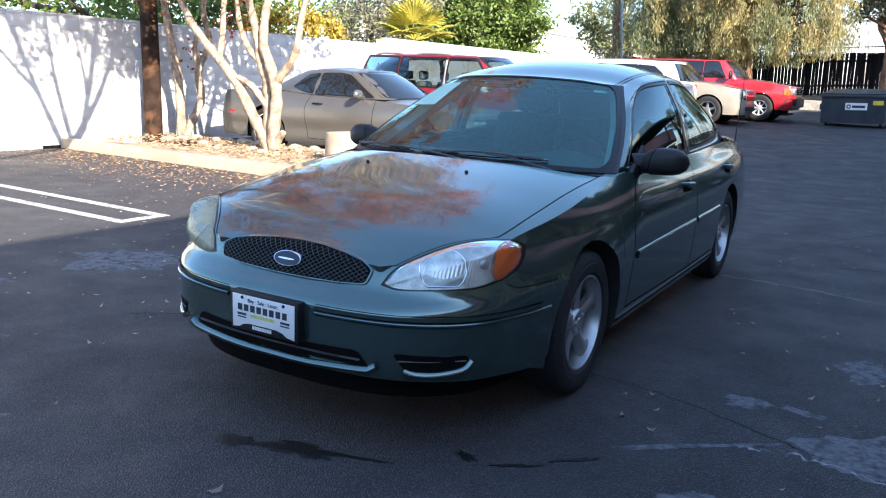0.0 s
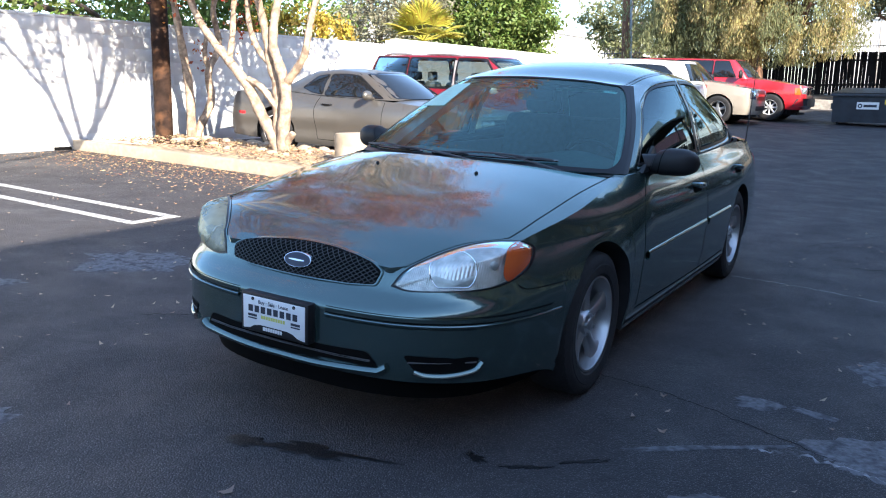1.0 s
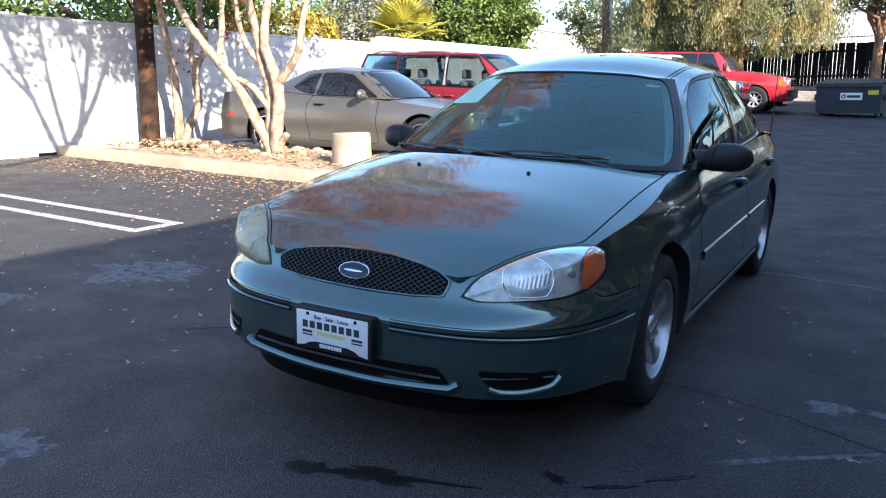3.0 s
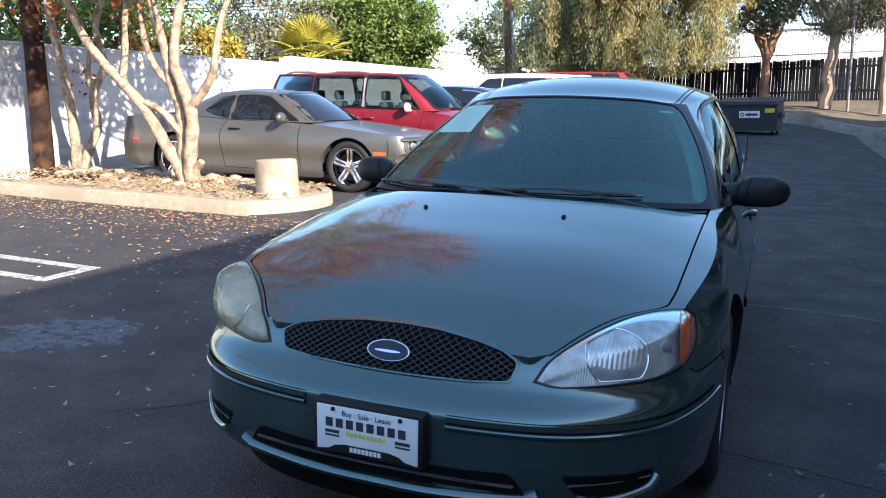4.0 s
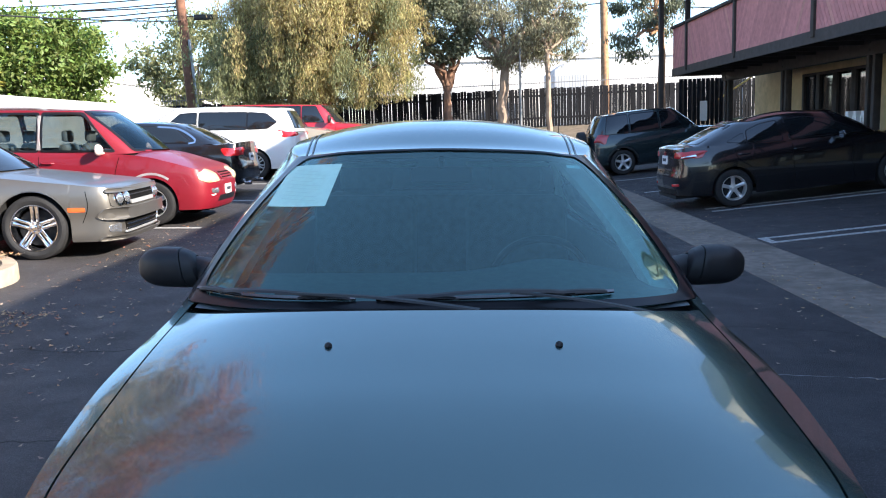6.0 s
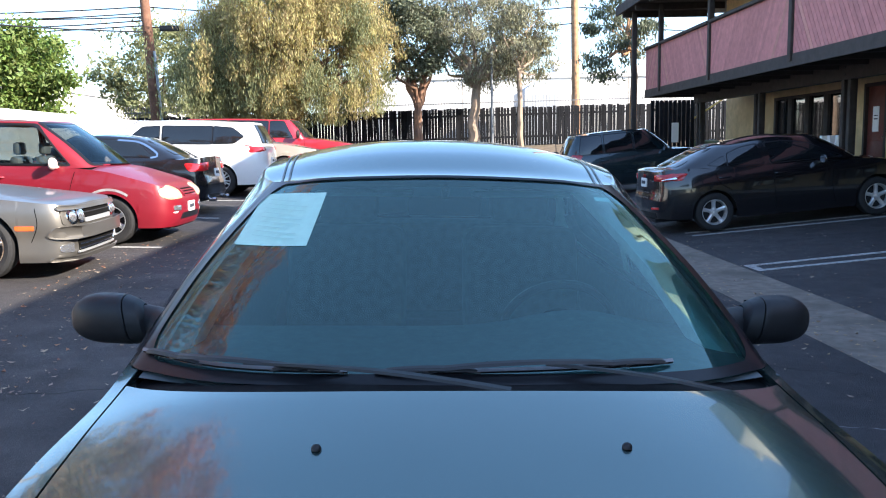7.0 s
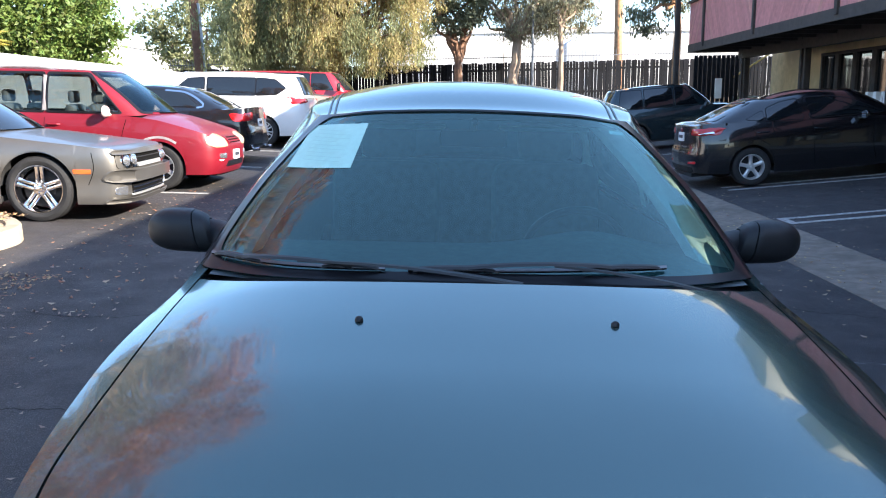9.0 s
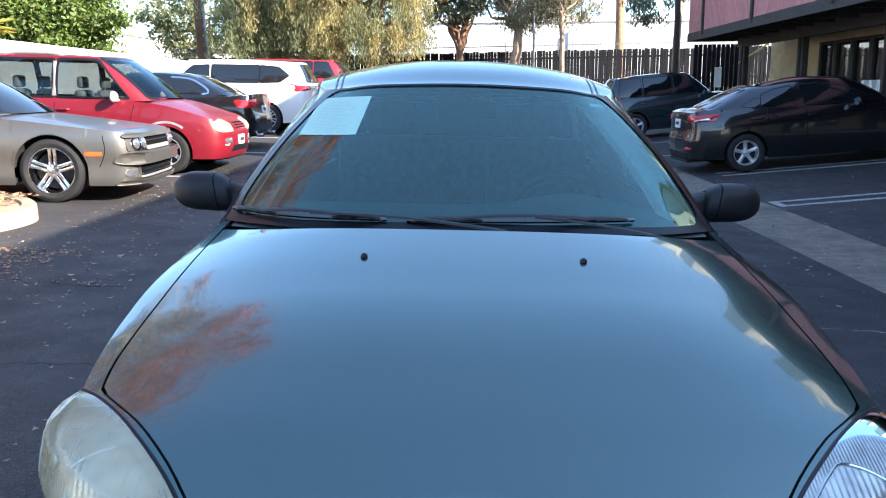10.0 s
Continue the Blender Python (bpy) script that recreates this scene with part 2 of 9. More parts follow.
# ---- vehicles ----
def half_plan(S, n):
    """Plan outline of the body from nose to tail, with extra stations at the wheel arches."""
    p = spline(S["plan"], 700)
    p[:, 1] = np.maximum.accumulate(p[:, 1] + np.arange(700) * 1e-7)
    s = np.concatenate([[0], np.cumsum(np.linalg.norm(np.diff(p, axis=0), axis=1))])
    us = list(np.linspace(0, s[-1], n))
    for ya in S["axles"]:
        for a in np.linspace(0, math.pi, 15):
            us.append(np.interp(ya + S["arch"] * math.cos(a) * 0.999, p[:, 1], s))
        for e in (-1.002, 1.002):
            us.append(np.interp(ya + S["arch"] * e, p[:, 1], s))
    us = np.array(sorted(us))
    us = us[np.concatenate([[True], np.diff(us) > 1e-4])]
    q = np.stack([np.interp(us, s, p[:, 0]), np.interp(us, s, p[:, 1])], 1)
    t = np.gradient(np.stack([np.interp(np.linspace(0, s[-1], 400), s, p[:, k]) for k in (0, 1)], 1), axis=0)
    ts = np.linspace(0, s[-1], 400)
    tx, ty = np.interp(us, ts, t[:, 0]), np.interp(us, ts, t[:, 1])
    ln = np.hypot(tx, ty) + 1e-9
    nrm = np.stack([ty / ln, -tx / ln], 1)
    nrm[0], nrm[-1] = (0, -1), (0, 1)
    return q, nrm


def shell(S, n=170, m=18):
    """Points of the lower body, station by level, right half (x > 0)."""
    q, nrm = half_plan(S, n)
    R = S["tyre"]
    low, top = S["low"](q[:, 1]), S["top"](q[:, 1])
    for ya in S["axles"]:
        d = S["arch"] ** 2 - (q[:, 1] - ya) ** 2
        low = np.where(d > 0, np.maximum(low, R + np.sqrt(np.maximum(d, 0))), low)
    wf, wr, ws = np.maximum(0, -nrm[:, 1]) ** 2, np.maximum(0, nrm[:, 1]) ** 2, nrm[:, 0] ** 2
    out = np.zeros((len(q), m, 3))
    for j, v in enumerate(np.linspace(0, 1, m)):
        z = low + (top - low) * v
        ins = wf * S["fin"](z) + wr * S["rin"](z) + ws * S["sin"](z)
        if "tuck" in S:
            ins = ins + ws * S["tuck"](q[:, 1]) * np.clip((z - 0.58) / 0.16, 0, 1)
            ins = ins + ws * S["roll"](q[:, 1]) * np.clip((z - 0.70) / 0.22, 0, 1.2) ** 2
        out[:, j, 0] = np.maximum(0, q[:, 0] - nrm[:, 0] * ins)
        out[:, j, 1] = q[:, 1] - nrm[:, 1] * ins
        out[:, j, 2] = z
    out[0, :, 0] = out[-1, :, 0] = 0
    return out


def mirror(g):
    h = g.copy()
    h[..., 0] *= -1
    return h


def both(g, b=None):
    b = b or B()
    return b.grid(g).grid(mirror(g), flip=True)


def cover(S, sh, y0, y1, k=10):
    """Bonnet or boot lid: strips across from the top edge, crowned."""
    e = sh[:, -1]
    idx = [i for i in range(len(e)) if y0 - 1e-6 <= e[i, 1] <= y1 + 1e-6]
    g = []
    for i in idx:
        x, y, z = e[i]
        c = float(S["crown"](y))
        g.append([(x * f, y, z + c * (1 - abs(f) ** S.get("cpow", 2.2))) for f in np.linspace(1, -1, 2 * k + 1)])
    return np.array(g)


def tree_of(*grids):
    b = B()
    for g in grids:
        b.grid(g)
    return BVHTree.FromPolygons([Vector(v) for v in b.v], b.f)


def decal(bvh, outline, axis, lift=0.004, rings=4, bulge=0.0, back=0.02, far=3.0):
    """A thin piece laid on the body: outline in the plane across axis (origin, u, v, d); d looks into the body."""
    o, u, v, d = [Vector(a) for a in axis]
    d.normalize()
    pts = np.array(outline, float)
    c = pts.mean(0)
    rows = []
    for k in range(rings + 1):
        f = 1 - k / rings
        row = []
        for p in pts:
            a = c + (p - c) * max(f, 0.001)
            start = o + u * float(a[0]) + v * float(a[1]) - d * far
            hit, no, _, _ = bvh.ray_cast(start, d)
            if hit is None:
                hit, no, _, _ = bvh.find_nearest(o + u * float(a[0]) + v * float(a[1]))
            row.append(hit - d * (lift + bulge * (1 - f * f)))
        rows.append(row)
    rows.insert(0, [p + d * back for p in rows[0]])
    g = [[r[i] for r in rows] for i in range(len(pts))]
    return B().grid(g, closed=True)


def decal3(bvh, pts, d, **kw):
    """A decal whose outline is given by points near the body, laid along d."""
    d = Vector(d).normalized()
    u = d.cross(Vector((0, 0, 1))).normalized()
    v = u.cross(d)
    return decal(bvh, [(Vector(p).dot(u), Vector(p).dot(v)) for p in pts], ((0, 0, 0), u, v, d), **kw)


def sided(bvh, outline, side, **kw):
    """A decal on a flank; outline in (y, z); side +1 or -1."""
    return decal(bvh, outline, ((0, 0, 0), (0, 1, 0), (0, 0, 1), (-side, 0, 0)), **kw)


def seam(bvh, pts, side, w=0.005, lift=0.0015, axis=None, n=None):
    """A narrow strip that follows the body; pts in (y, z) on a flank, or in (x, y) from above when axis is 'z'."""
    p = spline(pts, n or max(6, 8 * len(pts)))
    g = []
    for i in range(len(p)):
        t = p[min(i + 1, len(p) - 1)] - p[max(i - 1, 0)]
        nn = np.array([-t[1], t[0]]) / (np.hypot(*t) + 1e-9)
        row = []
        for s in (-0.5, 0.5):
            a = p[i] + nn * w * s
            if axis == "z":
                hit = bvh.ray_cast(Vector((a[0], a[1], 3)), Vector((0, 0, -1)))
            elif axis == "y":
                hit = bvh.ray_cast(Vector((a[0], -3, a[1])), Vector((0, 1, 0)))
            else:
                hit = bvh.ray_cast(Vector((side * 3, a[0], a[1])), Vector((-side, 0, 0)))
            if hit[0] is None:
                row = None
                break
            row.append(hit[0] + hit[1] * lift * (1 if hit[1].dot({"z": Vector((0, 0, 1)), "y": Vector((0, -1, 0))}.get(axis, Vector((side, 0, 0)))) > 0 else -1))
        if row:
            g.append(row)
    return B().grid(g) if len(g) > 1 else B()


def round_poly(pts, r=0.02, n=4):
    """Rounds the corners of a closed outline."""
    out = []
    P = [np.array(p, float) for p in pts]
    for i, p in enumerate(P):
        a, c = P[i - 1] - p, P[(i + 1) % len(P)] - p
        la, lc = np.linalg.norm(a), np.linalg.norm(c)
        rr = min(r, 0.45 * la, 0.45 * lc)
        s, e = p + a / la * rr, p + c / lc * rr
        for t in np.linspace(0, 1, n):
            out.append((1 - t) ** 2 * s + 2 * t * (1 - t) * p + t * t * e)
    dense = []
    for i, p in enumerate(out):
        q = out[(i + 1) % len(out)]
        k = max(1, int(np.linalg.norm(q - p) / 0.12))
        for t in range(k):
            dense.append(p + (q - p) * t / k)
    return dense


def cabin(S, nu=90, nv=12):
    """Greenhouse surface: rings of belt and roof edge with the same stations."""
    a, b = spline(S["belt"], nu), spline(S["roof"], nu)
    # even by control point, so that both rings keep in step
    def by_knot(pts):
        p = np.array(pts, float)
        k = len(p)
        flip = np.array([-1.0, 1.0, 1.0])
        dense = spline(np.vstack([p[1] * flip, p, p[-2] * flip]), 60 * (k + 1) + 1)
        i0, i1 = np.argmin(np.linalg.norm(dense - p[0], axis=1)), np.argmin(np.linalg.norm(dense - p[-1], axis=1))
        dense = dense[i0 : i1 + 1]
        dense[0], dense[-1] = p[0], p[-1]
        s = np.concatenate([[0], np.cumsum(np.linalg.norm(np.diff(dense, axis=0), axis=1))])
        ks = [s[np.argmin(np.linalg.norm(dense - q, axis=1))] for q in p]
        u = np.interp(np.linspace(0, k - 1, nu), range(k), ks)
        return np.stack([np.interp(u, s, dense[:, c]) for c in range(3)], 1)
    a, b = by_knot(S["belt"]), by_knot(S["roof"])
    g = np.zeros((nu, nv, 3))
    bulge = S.get("bulge", 0.03)
    for j, v in enumerate(np.linspace(0, 1, nv)):
        p = a + (b - a) * v
        d = np.gradient(p, axis=0)
        n = np.stack([d[:, 1], -d[:, 0]], 1)
        n /= np.linalg.norm(n, axis=1)[:, None] + 1e-9
        p[:, :2] += n * bulge * math.sin(math.pi * v)
        g[:, j] = p
    g[0, :, 0] = g[-1, :, 0] = 0
    return g


def roof_of(S, g, k=8):
    e = g[:, -1]
    y0, y1 = e[:, 1].min(), e[:, 1].max()
    rows = []
    for x, y, z in e:
        t = (y - y0) / (y1 - y0)
        c = S.get("roofcrown", 0.05) * math.sin(math.pi * min(1, max(0, t))) ** S.get("roofpow", 0.7)
        rows.append([(x * f, y, z + c * (1 - abs(f) ** 2.4)) for f in np.linspace(1, -1, 2 * k + 1)])
    return np.array(rows)


def wheel_meshes(R, rim, width, spokes, style, rim_mat, name):
    """Tyre and rim meshes, axis along x, outer face towards +x."""
    w = width / 2
    prof = [(-w * 0.8, rim * 0.97), (-w, rim * 1.08), (-w * 1.02, R * 0.86), (-w * 0.86, R * 0.975), (-w * 0.55, R), (w * 0.55, R), (w * 0.86, R * 0.975), (w * 0.99, R * 0.90), (w * 1.02, R * 0.86), (w * 1.015, (R + rim) / 2 * 1.01), (w * 1.035, (R + rim) / 2), (w * 1.0, rim * 1.08), (w * 0.86, rim * 1.0), (w * 0.78, rim * 0.97)]
    t = B().lathe(prof, "x", 48)
    for k in range(48):
        # tread blocks on the shoulder
        a = 2 * math.pi * k / 48
        t.add([(w * e, (R * f) * math.cos(a + d), (R * f) * math.sin(a + d)) for e, f, d in ((0.5, 1.004, -0.045), (0.5, 1.004, 0.045), (0.9, 0.972, 0.045), (0.9, 0.972, -0.045))], [(0, 1, 2, 3)])
    tyre = t.mesh(name + "_tyre", M_TYRE)
    r = B()
    r.lathe([(w * 0.84, rim * 1.02), (w * 0.95, rim * 1.015), (w * 0.95, rim * 0.975), (w * 0.86, rim * 0.955), (w * 0.62, rim * 0.935), (w * 0.3, rim * 0.89), (-w * 0.5, rim * 0.87), (-w * 0.7, rim * 0.9)], "x", 48)
    hub = rim * 0.27
    r.lathe([(w * 0.25, hub * 1.25), (w * 0.6, hub * 1.1), (w * 0.7, hub * 0.95), (w * 0.72, hub * 0.5), (w * 0.78, hub * 0.42), (w * 0.8, hub * 0.3), (w * 0.8, 0.001)], "x", 28)
    arms = {"split": ((-0.11, 0.062), (0.11, 0.062)), "twin": ((-0.105, 0.095), (0.105, 0.095)), "flare": ((0, 0.20),), "broad": ((0, 0.17),), "plain": ((0, 0.12),)}[style]
    for k in range(spokes):
        a = 2 * math.pi * k / spokes + math.pi / 2
        ca, sa = math.cos(a), math.sin(a)
        for off, hw in arms:
            g = []
            for f in np.linspace(0.16, 0.96, 10):
                rad = rim * f
                waist = 0.42 if style == "flare" else 0.15
                half = rim * hw * (1.0 - waist * math.sin(math.pi * min(1, f * 0.95)) ** 1.3) * (1 + (0.75 if style == "flare" else 0.15) * max(0, f - 0.78) / 0.18)
                cx = rim * off * (1 if style == "twin" else 1.6 * f)
                dep = w * (0.66 - 0.10 * math.sin(math.pi * f) + 0.08 * f)
                row = []
                for e, dd in ((-1, -0.045), (-0.96, -0.008), (-0.7, 0.0), (0, 0.004), (0.7, 0.0), (0.96, -0.008), (1, -0.045)):
                    tx = cx + e * half
                    row.append((dep + dd * 0.8, rad * ca - tx * sa, rad * sa + tx * ca))
                g.append(row)
            r.grid(g)
    for k in range(5):
        a = 2 * math.pi * (k + 0.5) / 5
        r.lathe([(w * 0.5, 0.015), (w * 0.80, 0.012), (w * 0.80, 0.001)], "x", 8, (0, hub * 0.72 * math.cos(a), hub * 0.72 * math.sin(a)))
    return tyre, r.mesh(name + "_rim", rim_mat)


def add_wheels(root, S, tyre, rim):
    disc = B().lathe([(-0.06, S["tyre"] * 0.57), (0.0, S["tyre"] * 0.57), (0.01, 0.15), (0.015, 0.15), (0.015, 0.02)], "x", 24).mesh("brake_disc", M_WELL)
    for ya in S["axles"]:
        for s in (1, -1):
            x = S["track"] / 2
            hold = new("wheel")
            hold.parent = root
            hold.matrix_local = pose(s * x, ya, S["tyre"], 0, 0, 0 if s > 0 else 180)
            for nm, me in (("tyre", tyre), ("rim", rim), ("brake_disc", disc)):
                part(nm, me, None, hold)


def lower_body(root, S, sh, mat_body, body_name="body"):
    """Flanks with nose and tail, wheel wells, floor."""
    part(body_name, both(sh), mat_body, root, weld=True, angle=50)
    for ya in S["axles"]:
        for s in (1, -1):
            g = []
            for i in range(len(sh)):
                x, y, z = sh[i, 0]
                if abs(y - ya) <= S["arch"] * 1.001 and x > 0.4:
                    g.append([(s * x, y, z), (s * (x - 0.03), y, z + 0.015), (s * (x - 0.36), y, z + 0.02)])
            if len(g) > 1:
                part("wheel_well", B().grid(g), M_WELL, root)
    W = S["plan"][len(S["plan"]) // 2][0]
    f = B().box(-W * 0.62, S["axles"][0] - 0.75, 0.2, W * 0.62, S["axles"][1] + 0.9, 0.26)
    f.box(-W * 0.95, S["axles"][0] + S["arch"], 0.22, W * 0.95, S["axles"][1] - S["arch"], 0.28)
    f.box(-W * 0.62, S["axles"][0] - 0.6, 0.26, W * 0.62, S["axles"][0] + 0.5, 0.62)
    f.box(-W * 0.62, S["axles"][1] - 0.5, 0.26, W * 0.62, S["axles"][1] + 0.6, 0.62)
    y0, y1 = S["axles"]
    f.box(-W * 0.9, y0 - S["arch"] - 0.02, 0.24, W * 0.9, y0 - S["arch"] - 0.005, 0.6)
    part("underbody", f, M_WELL, root)


def plain_car(name, m, S, mat_body, label, category, windows, extras, wheel, group="parked cars", clear=False):
    """A parked vehicle: shell, bonnet, cabin, panes laid into it, wheels and fittings."""
    root = thing(name, m, label, category, group)
    sh = shell(S, 120, 13)
    lower_body(root, S, sh, mat_body)
    g = cabin(S, 176 if clear else 64, 30 if clear else 8)
    rf = roof_of(S, g, 6)
    yb0, yb1 = S["cover_y"]
    hood = cover(S, sh, -1, yb0, 8)
    boot = cover(S, sh, yb1, 99, 8)
    part("bonnet", B().grid(hood), mat_body, root, angle=50)
    part("boot_lid", B().grid(boot), mat_body, root, angle=50)
    deck = B().grid(cover(S, sh, yb0 - 0.3, yb1 + 0.3, 2) - np.array([0, 0, 0.03]))
    part("deck", deck, M_WELL, root)
    cb = B()
    if clear:
        def holed(y, x, z):
            for nm, poly, where in windows:
                if where == "rear":
                    continue
                a = y if where == "side" else x
                if where == "side" and (x < S["dims"]["rw"] * 0.7) or where == "front" and y > S["dims"]["ry0"] + 0.25:
                    continue
                n, hit = len(poly), False
                cx, cz = np.mean([q[0] for q in poly]), np.mean([q[1] for q in poly])
                P = [(cx + (q[0] - cx) * 1.02, cz + (q[1] - cz) * 1.03) for q in poly]
                for i in range(n):
                    (x1, z1), (x2, z2) = P[i - 1], P[i]
                    if (z1 > z) != (z2 > z) and a < (x2 - x1) * (z - z1) / (z2 - z1) + x1:
                        hit = not hit
                if hit:
                    return True
            return False
        for side in (1, -1):
            for i in range(len(g) - 1):
                for j in range(g.shape[1] - 1):
                    q = [g[i, j], g[i + 1, j], g[i + 1, j + 1], g[i, j + 1]]
                    m_ = sum(q) / 4
                    if not holed(m_[1], m_[0], m_[2]):
                        q = [(side * p[0], p[1], p[2]) for p in q]
                        cb.add(q if side > 0 else q[::-1], [(0, 1, 2, 3)])
    else:
        both(g, cb)
    cb.grid(rf)
    part("cabin", cb, mat_body, root, weld=True, angle=50)
    bvh = tree_of(sh, mirror(sh), g, mirror(g), rf, hood, boot)
    cabv = tree_of(g, mirror(g), rf)
    bod = tree_of(sh, mirror(sh), hood, boot)
    for nm, poly, where in windows:
        P = round_poly(poly, 0.045)
        c = np.mean(np.array(P), axis=0)
        wide = [c + (np.array(p) - c) * np.array([1.05, 1.1] if where == "side" else [1.04, 1.08]) for p in P]
        see = clear and where != "rear"
        for sd in ((1, -1) if where == "side" else (0,)):
            if where == "side":
                axis, far = ((0, 0, 0), (0, 1, 0), (0, 0, 1), (-sd, 0, 0)), 3.0
            else:
                axis, far = ((0, 0, 0), (1, 0, 0), (0, 0, 1), (0, 1 if where == "front" else -1, 0)), 9
            pane = part(nm, decal(cabv, P, axis, lift=0.012, back=0.004, far=far, rings=8), M_CLEAR if see else M_DARKGLASS, root)
            if see:
                pane.visible_shadow = False
                o_, u_, v_, d_ = [Vector(q) for q in axis]
                rows = []
                for ring, lf in ((wide, 0.002), (wide, 0.010), (P, 0.014), ([c + (np.array(p) - c) * 0.97 for p in P], 0.010)):
                    row = []
                    for p in ring:
                        h = cabv.ray_cast(o_ + u_ * float(p[0]) + v_ * float(p[1]) - d_ * far, d_)[0] or cabv.find_nearest(o_ + u_ * float(p[0]) + v_ * float(p[1]))[0]
                        row.append(h - d_ * lf)
                    rows.append(row)
                tb = B().grid([[q[i] for q in rows] for i in range(len(P))], closed=True)
            else:
                tb = decal(cabv, wide, axis, lift=0.007, back=0.012, far=far, rings=8)
            part("window_trim", tb, M_TRIM, pane)
    add_wheels(root, S, *wheel)
    extras(root, bod, bvh)
    return root


def front_decal(bvh, root, name, poly, material, lift=0.006, rear=False, r=0.02, bulge=0.0, label="", swing=0.0):
    """A piece on the nose (or tail); poly in (x, z); swing turns the way of laying outwards by degrees, for corner lamps."""
    d = -1 if rear else 1
    a = radians(swing)
    dd = Vector((-math.sin(a), math.cos(a) * d, 0))
    u = Vector((math.cos(a), math.sin(a) * d, 0))
    y0 = 0.0
    if rear:
        y0 = bvh.ray_cast(Vector((0, 20, 0.6)), Vector((0, -1, 0)))[0].y - 0.25 * abs(math.sin(a))
    return part(name, decal(bvh, round_poly(poly, r), ((0, y0, 0), u, (0, 0, 1), dd), lift=lift, bulge=bulge, far=9), material, root, label)


def pair(poly):
    return [[(x, z) for x, z in poly], [(-x, z) for x, z in reversed(poly)]]


def mirror_pod(root, x, y, z, material, size=(0.2, 0.1, 0.14), stalk=0.12):
    for s in (1, -1):
        b = B()
        n = 12
        g = []
        for i in range(n + 1):
            th = math.pi * i / n
            g.append([(s * (x + stalk + size[0] / 2 * (1 - math.cos(th))), y + size[1] / 2 * math.sin(th) ** 0.6 * math.cos(a) * (1.0 if math.cos(a) < 0 else 0.35), z + size[2] / 2 * math.sin(th) ** 0.6 * math.sin(a)) for a in np.linspace(0, 2 * math.pi, 17)])
        b.grid(g)
        b.tube([(s * (x - 0.03), y, z - size[2] * 0.35), (s * (x + stalk + 0.03), y - 0.01, z - size[2] * 0.25)], 0.03, 8)
        mp = part("side_mirror", b, material, root)
        gl = B().add([(s * (x + stalk + 0.03), y + size[1] * 0.19, z - size[2] * 0.33), (s * (x + stalk + size[0] * 0.85), y + size[1] * 0.19, z - size[2] * 0.33), (s * (x + stalk + size[0] * 0.85), y + size[1] * 0.19, z + size[2] * 0.33), (s * (x + stalk + 0.03), y + size[1] * 0.19, z + size[2] * 0.33)], [(0, 1, 2, 3)])
        part("mirror_glass", gl, M_CHROME, mp)
# ---- the green saloon in the middle of the lot ----
M_GREEN = paint("green_grey_metallic_paint", (0.098, 0.157, 0.150), 0.84, 0.23)
M_GREEN.node_tree.nodes["Principled BSDF"].inputs["Coat IOR"].default_value = 1.52
M_GREEN.node_tree.nodes["Principled BSDF"].inputs["Coat Roughness"].default_value = 0.05
M_GREEN.node_tree.nodes["Principled BSDF"].inputs["Specular Tint"].default_value = (0.62, 0.74, 0.74, 1)
def hazed(name, color, share):
    """Cloudy lamp plastic: part clear, part matt, with a clear gloss."""
    m = glass_mat(name, (0.95, 0.94, 0.88), 0.08, 1.4)
    nt = m.node_tree
    out = nt.nodes["Material Output"]
    old = out.inputs[0].links[0].from_socket
    df = nt.nodes.new("ShaderNodeBsdfDiffuse")
    df.inputs[0].default_value = (*color, 1)
    tc = nt.nodes.new("ShaderNodeTexCoord")
    nz = nt.nodes.new("ShaderNodeTexNoise")
    nz.inputs["Scale"].default_value = 9
    nt.links.new(tc.outputs["Object"], nz.inputs["Vector"])
    mx = nt.nodes.new("ShaderNodeMixShader")
    nt.links.new(ramp_out(nt, nz.outputs[0], share - 0.3, share + 0.3), mx.inputs[0])
    nt.links.new(old, mx.inputs[1])
    nt.links.new(df.outputs[0], mx.inputs[2])
    nt.links.new(mx.outputs[0], out.inputs[0])
    return m


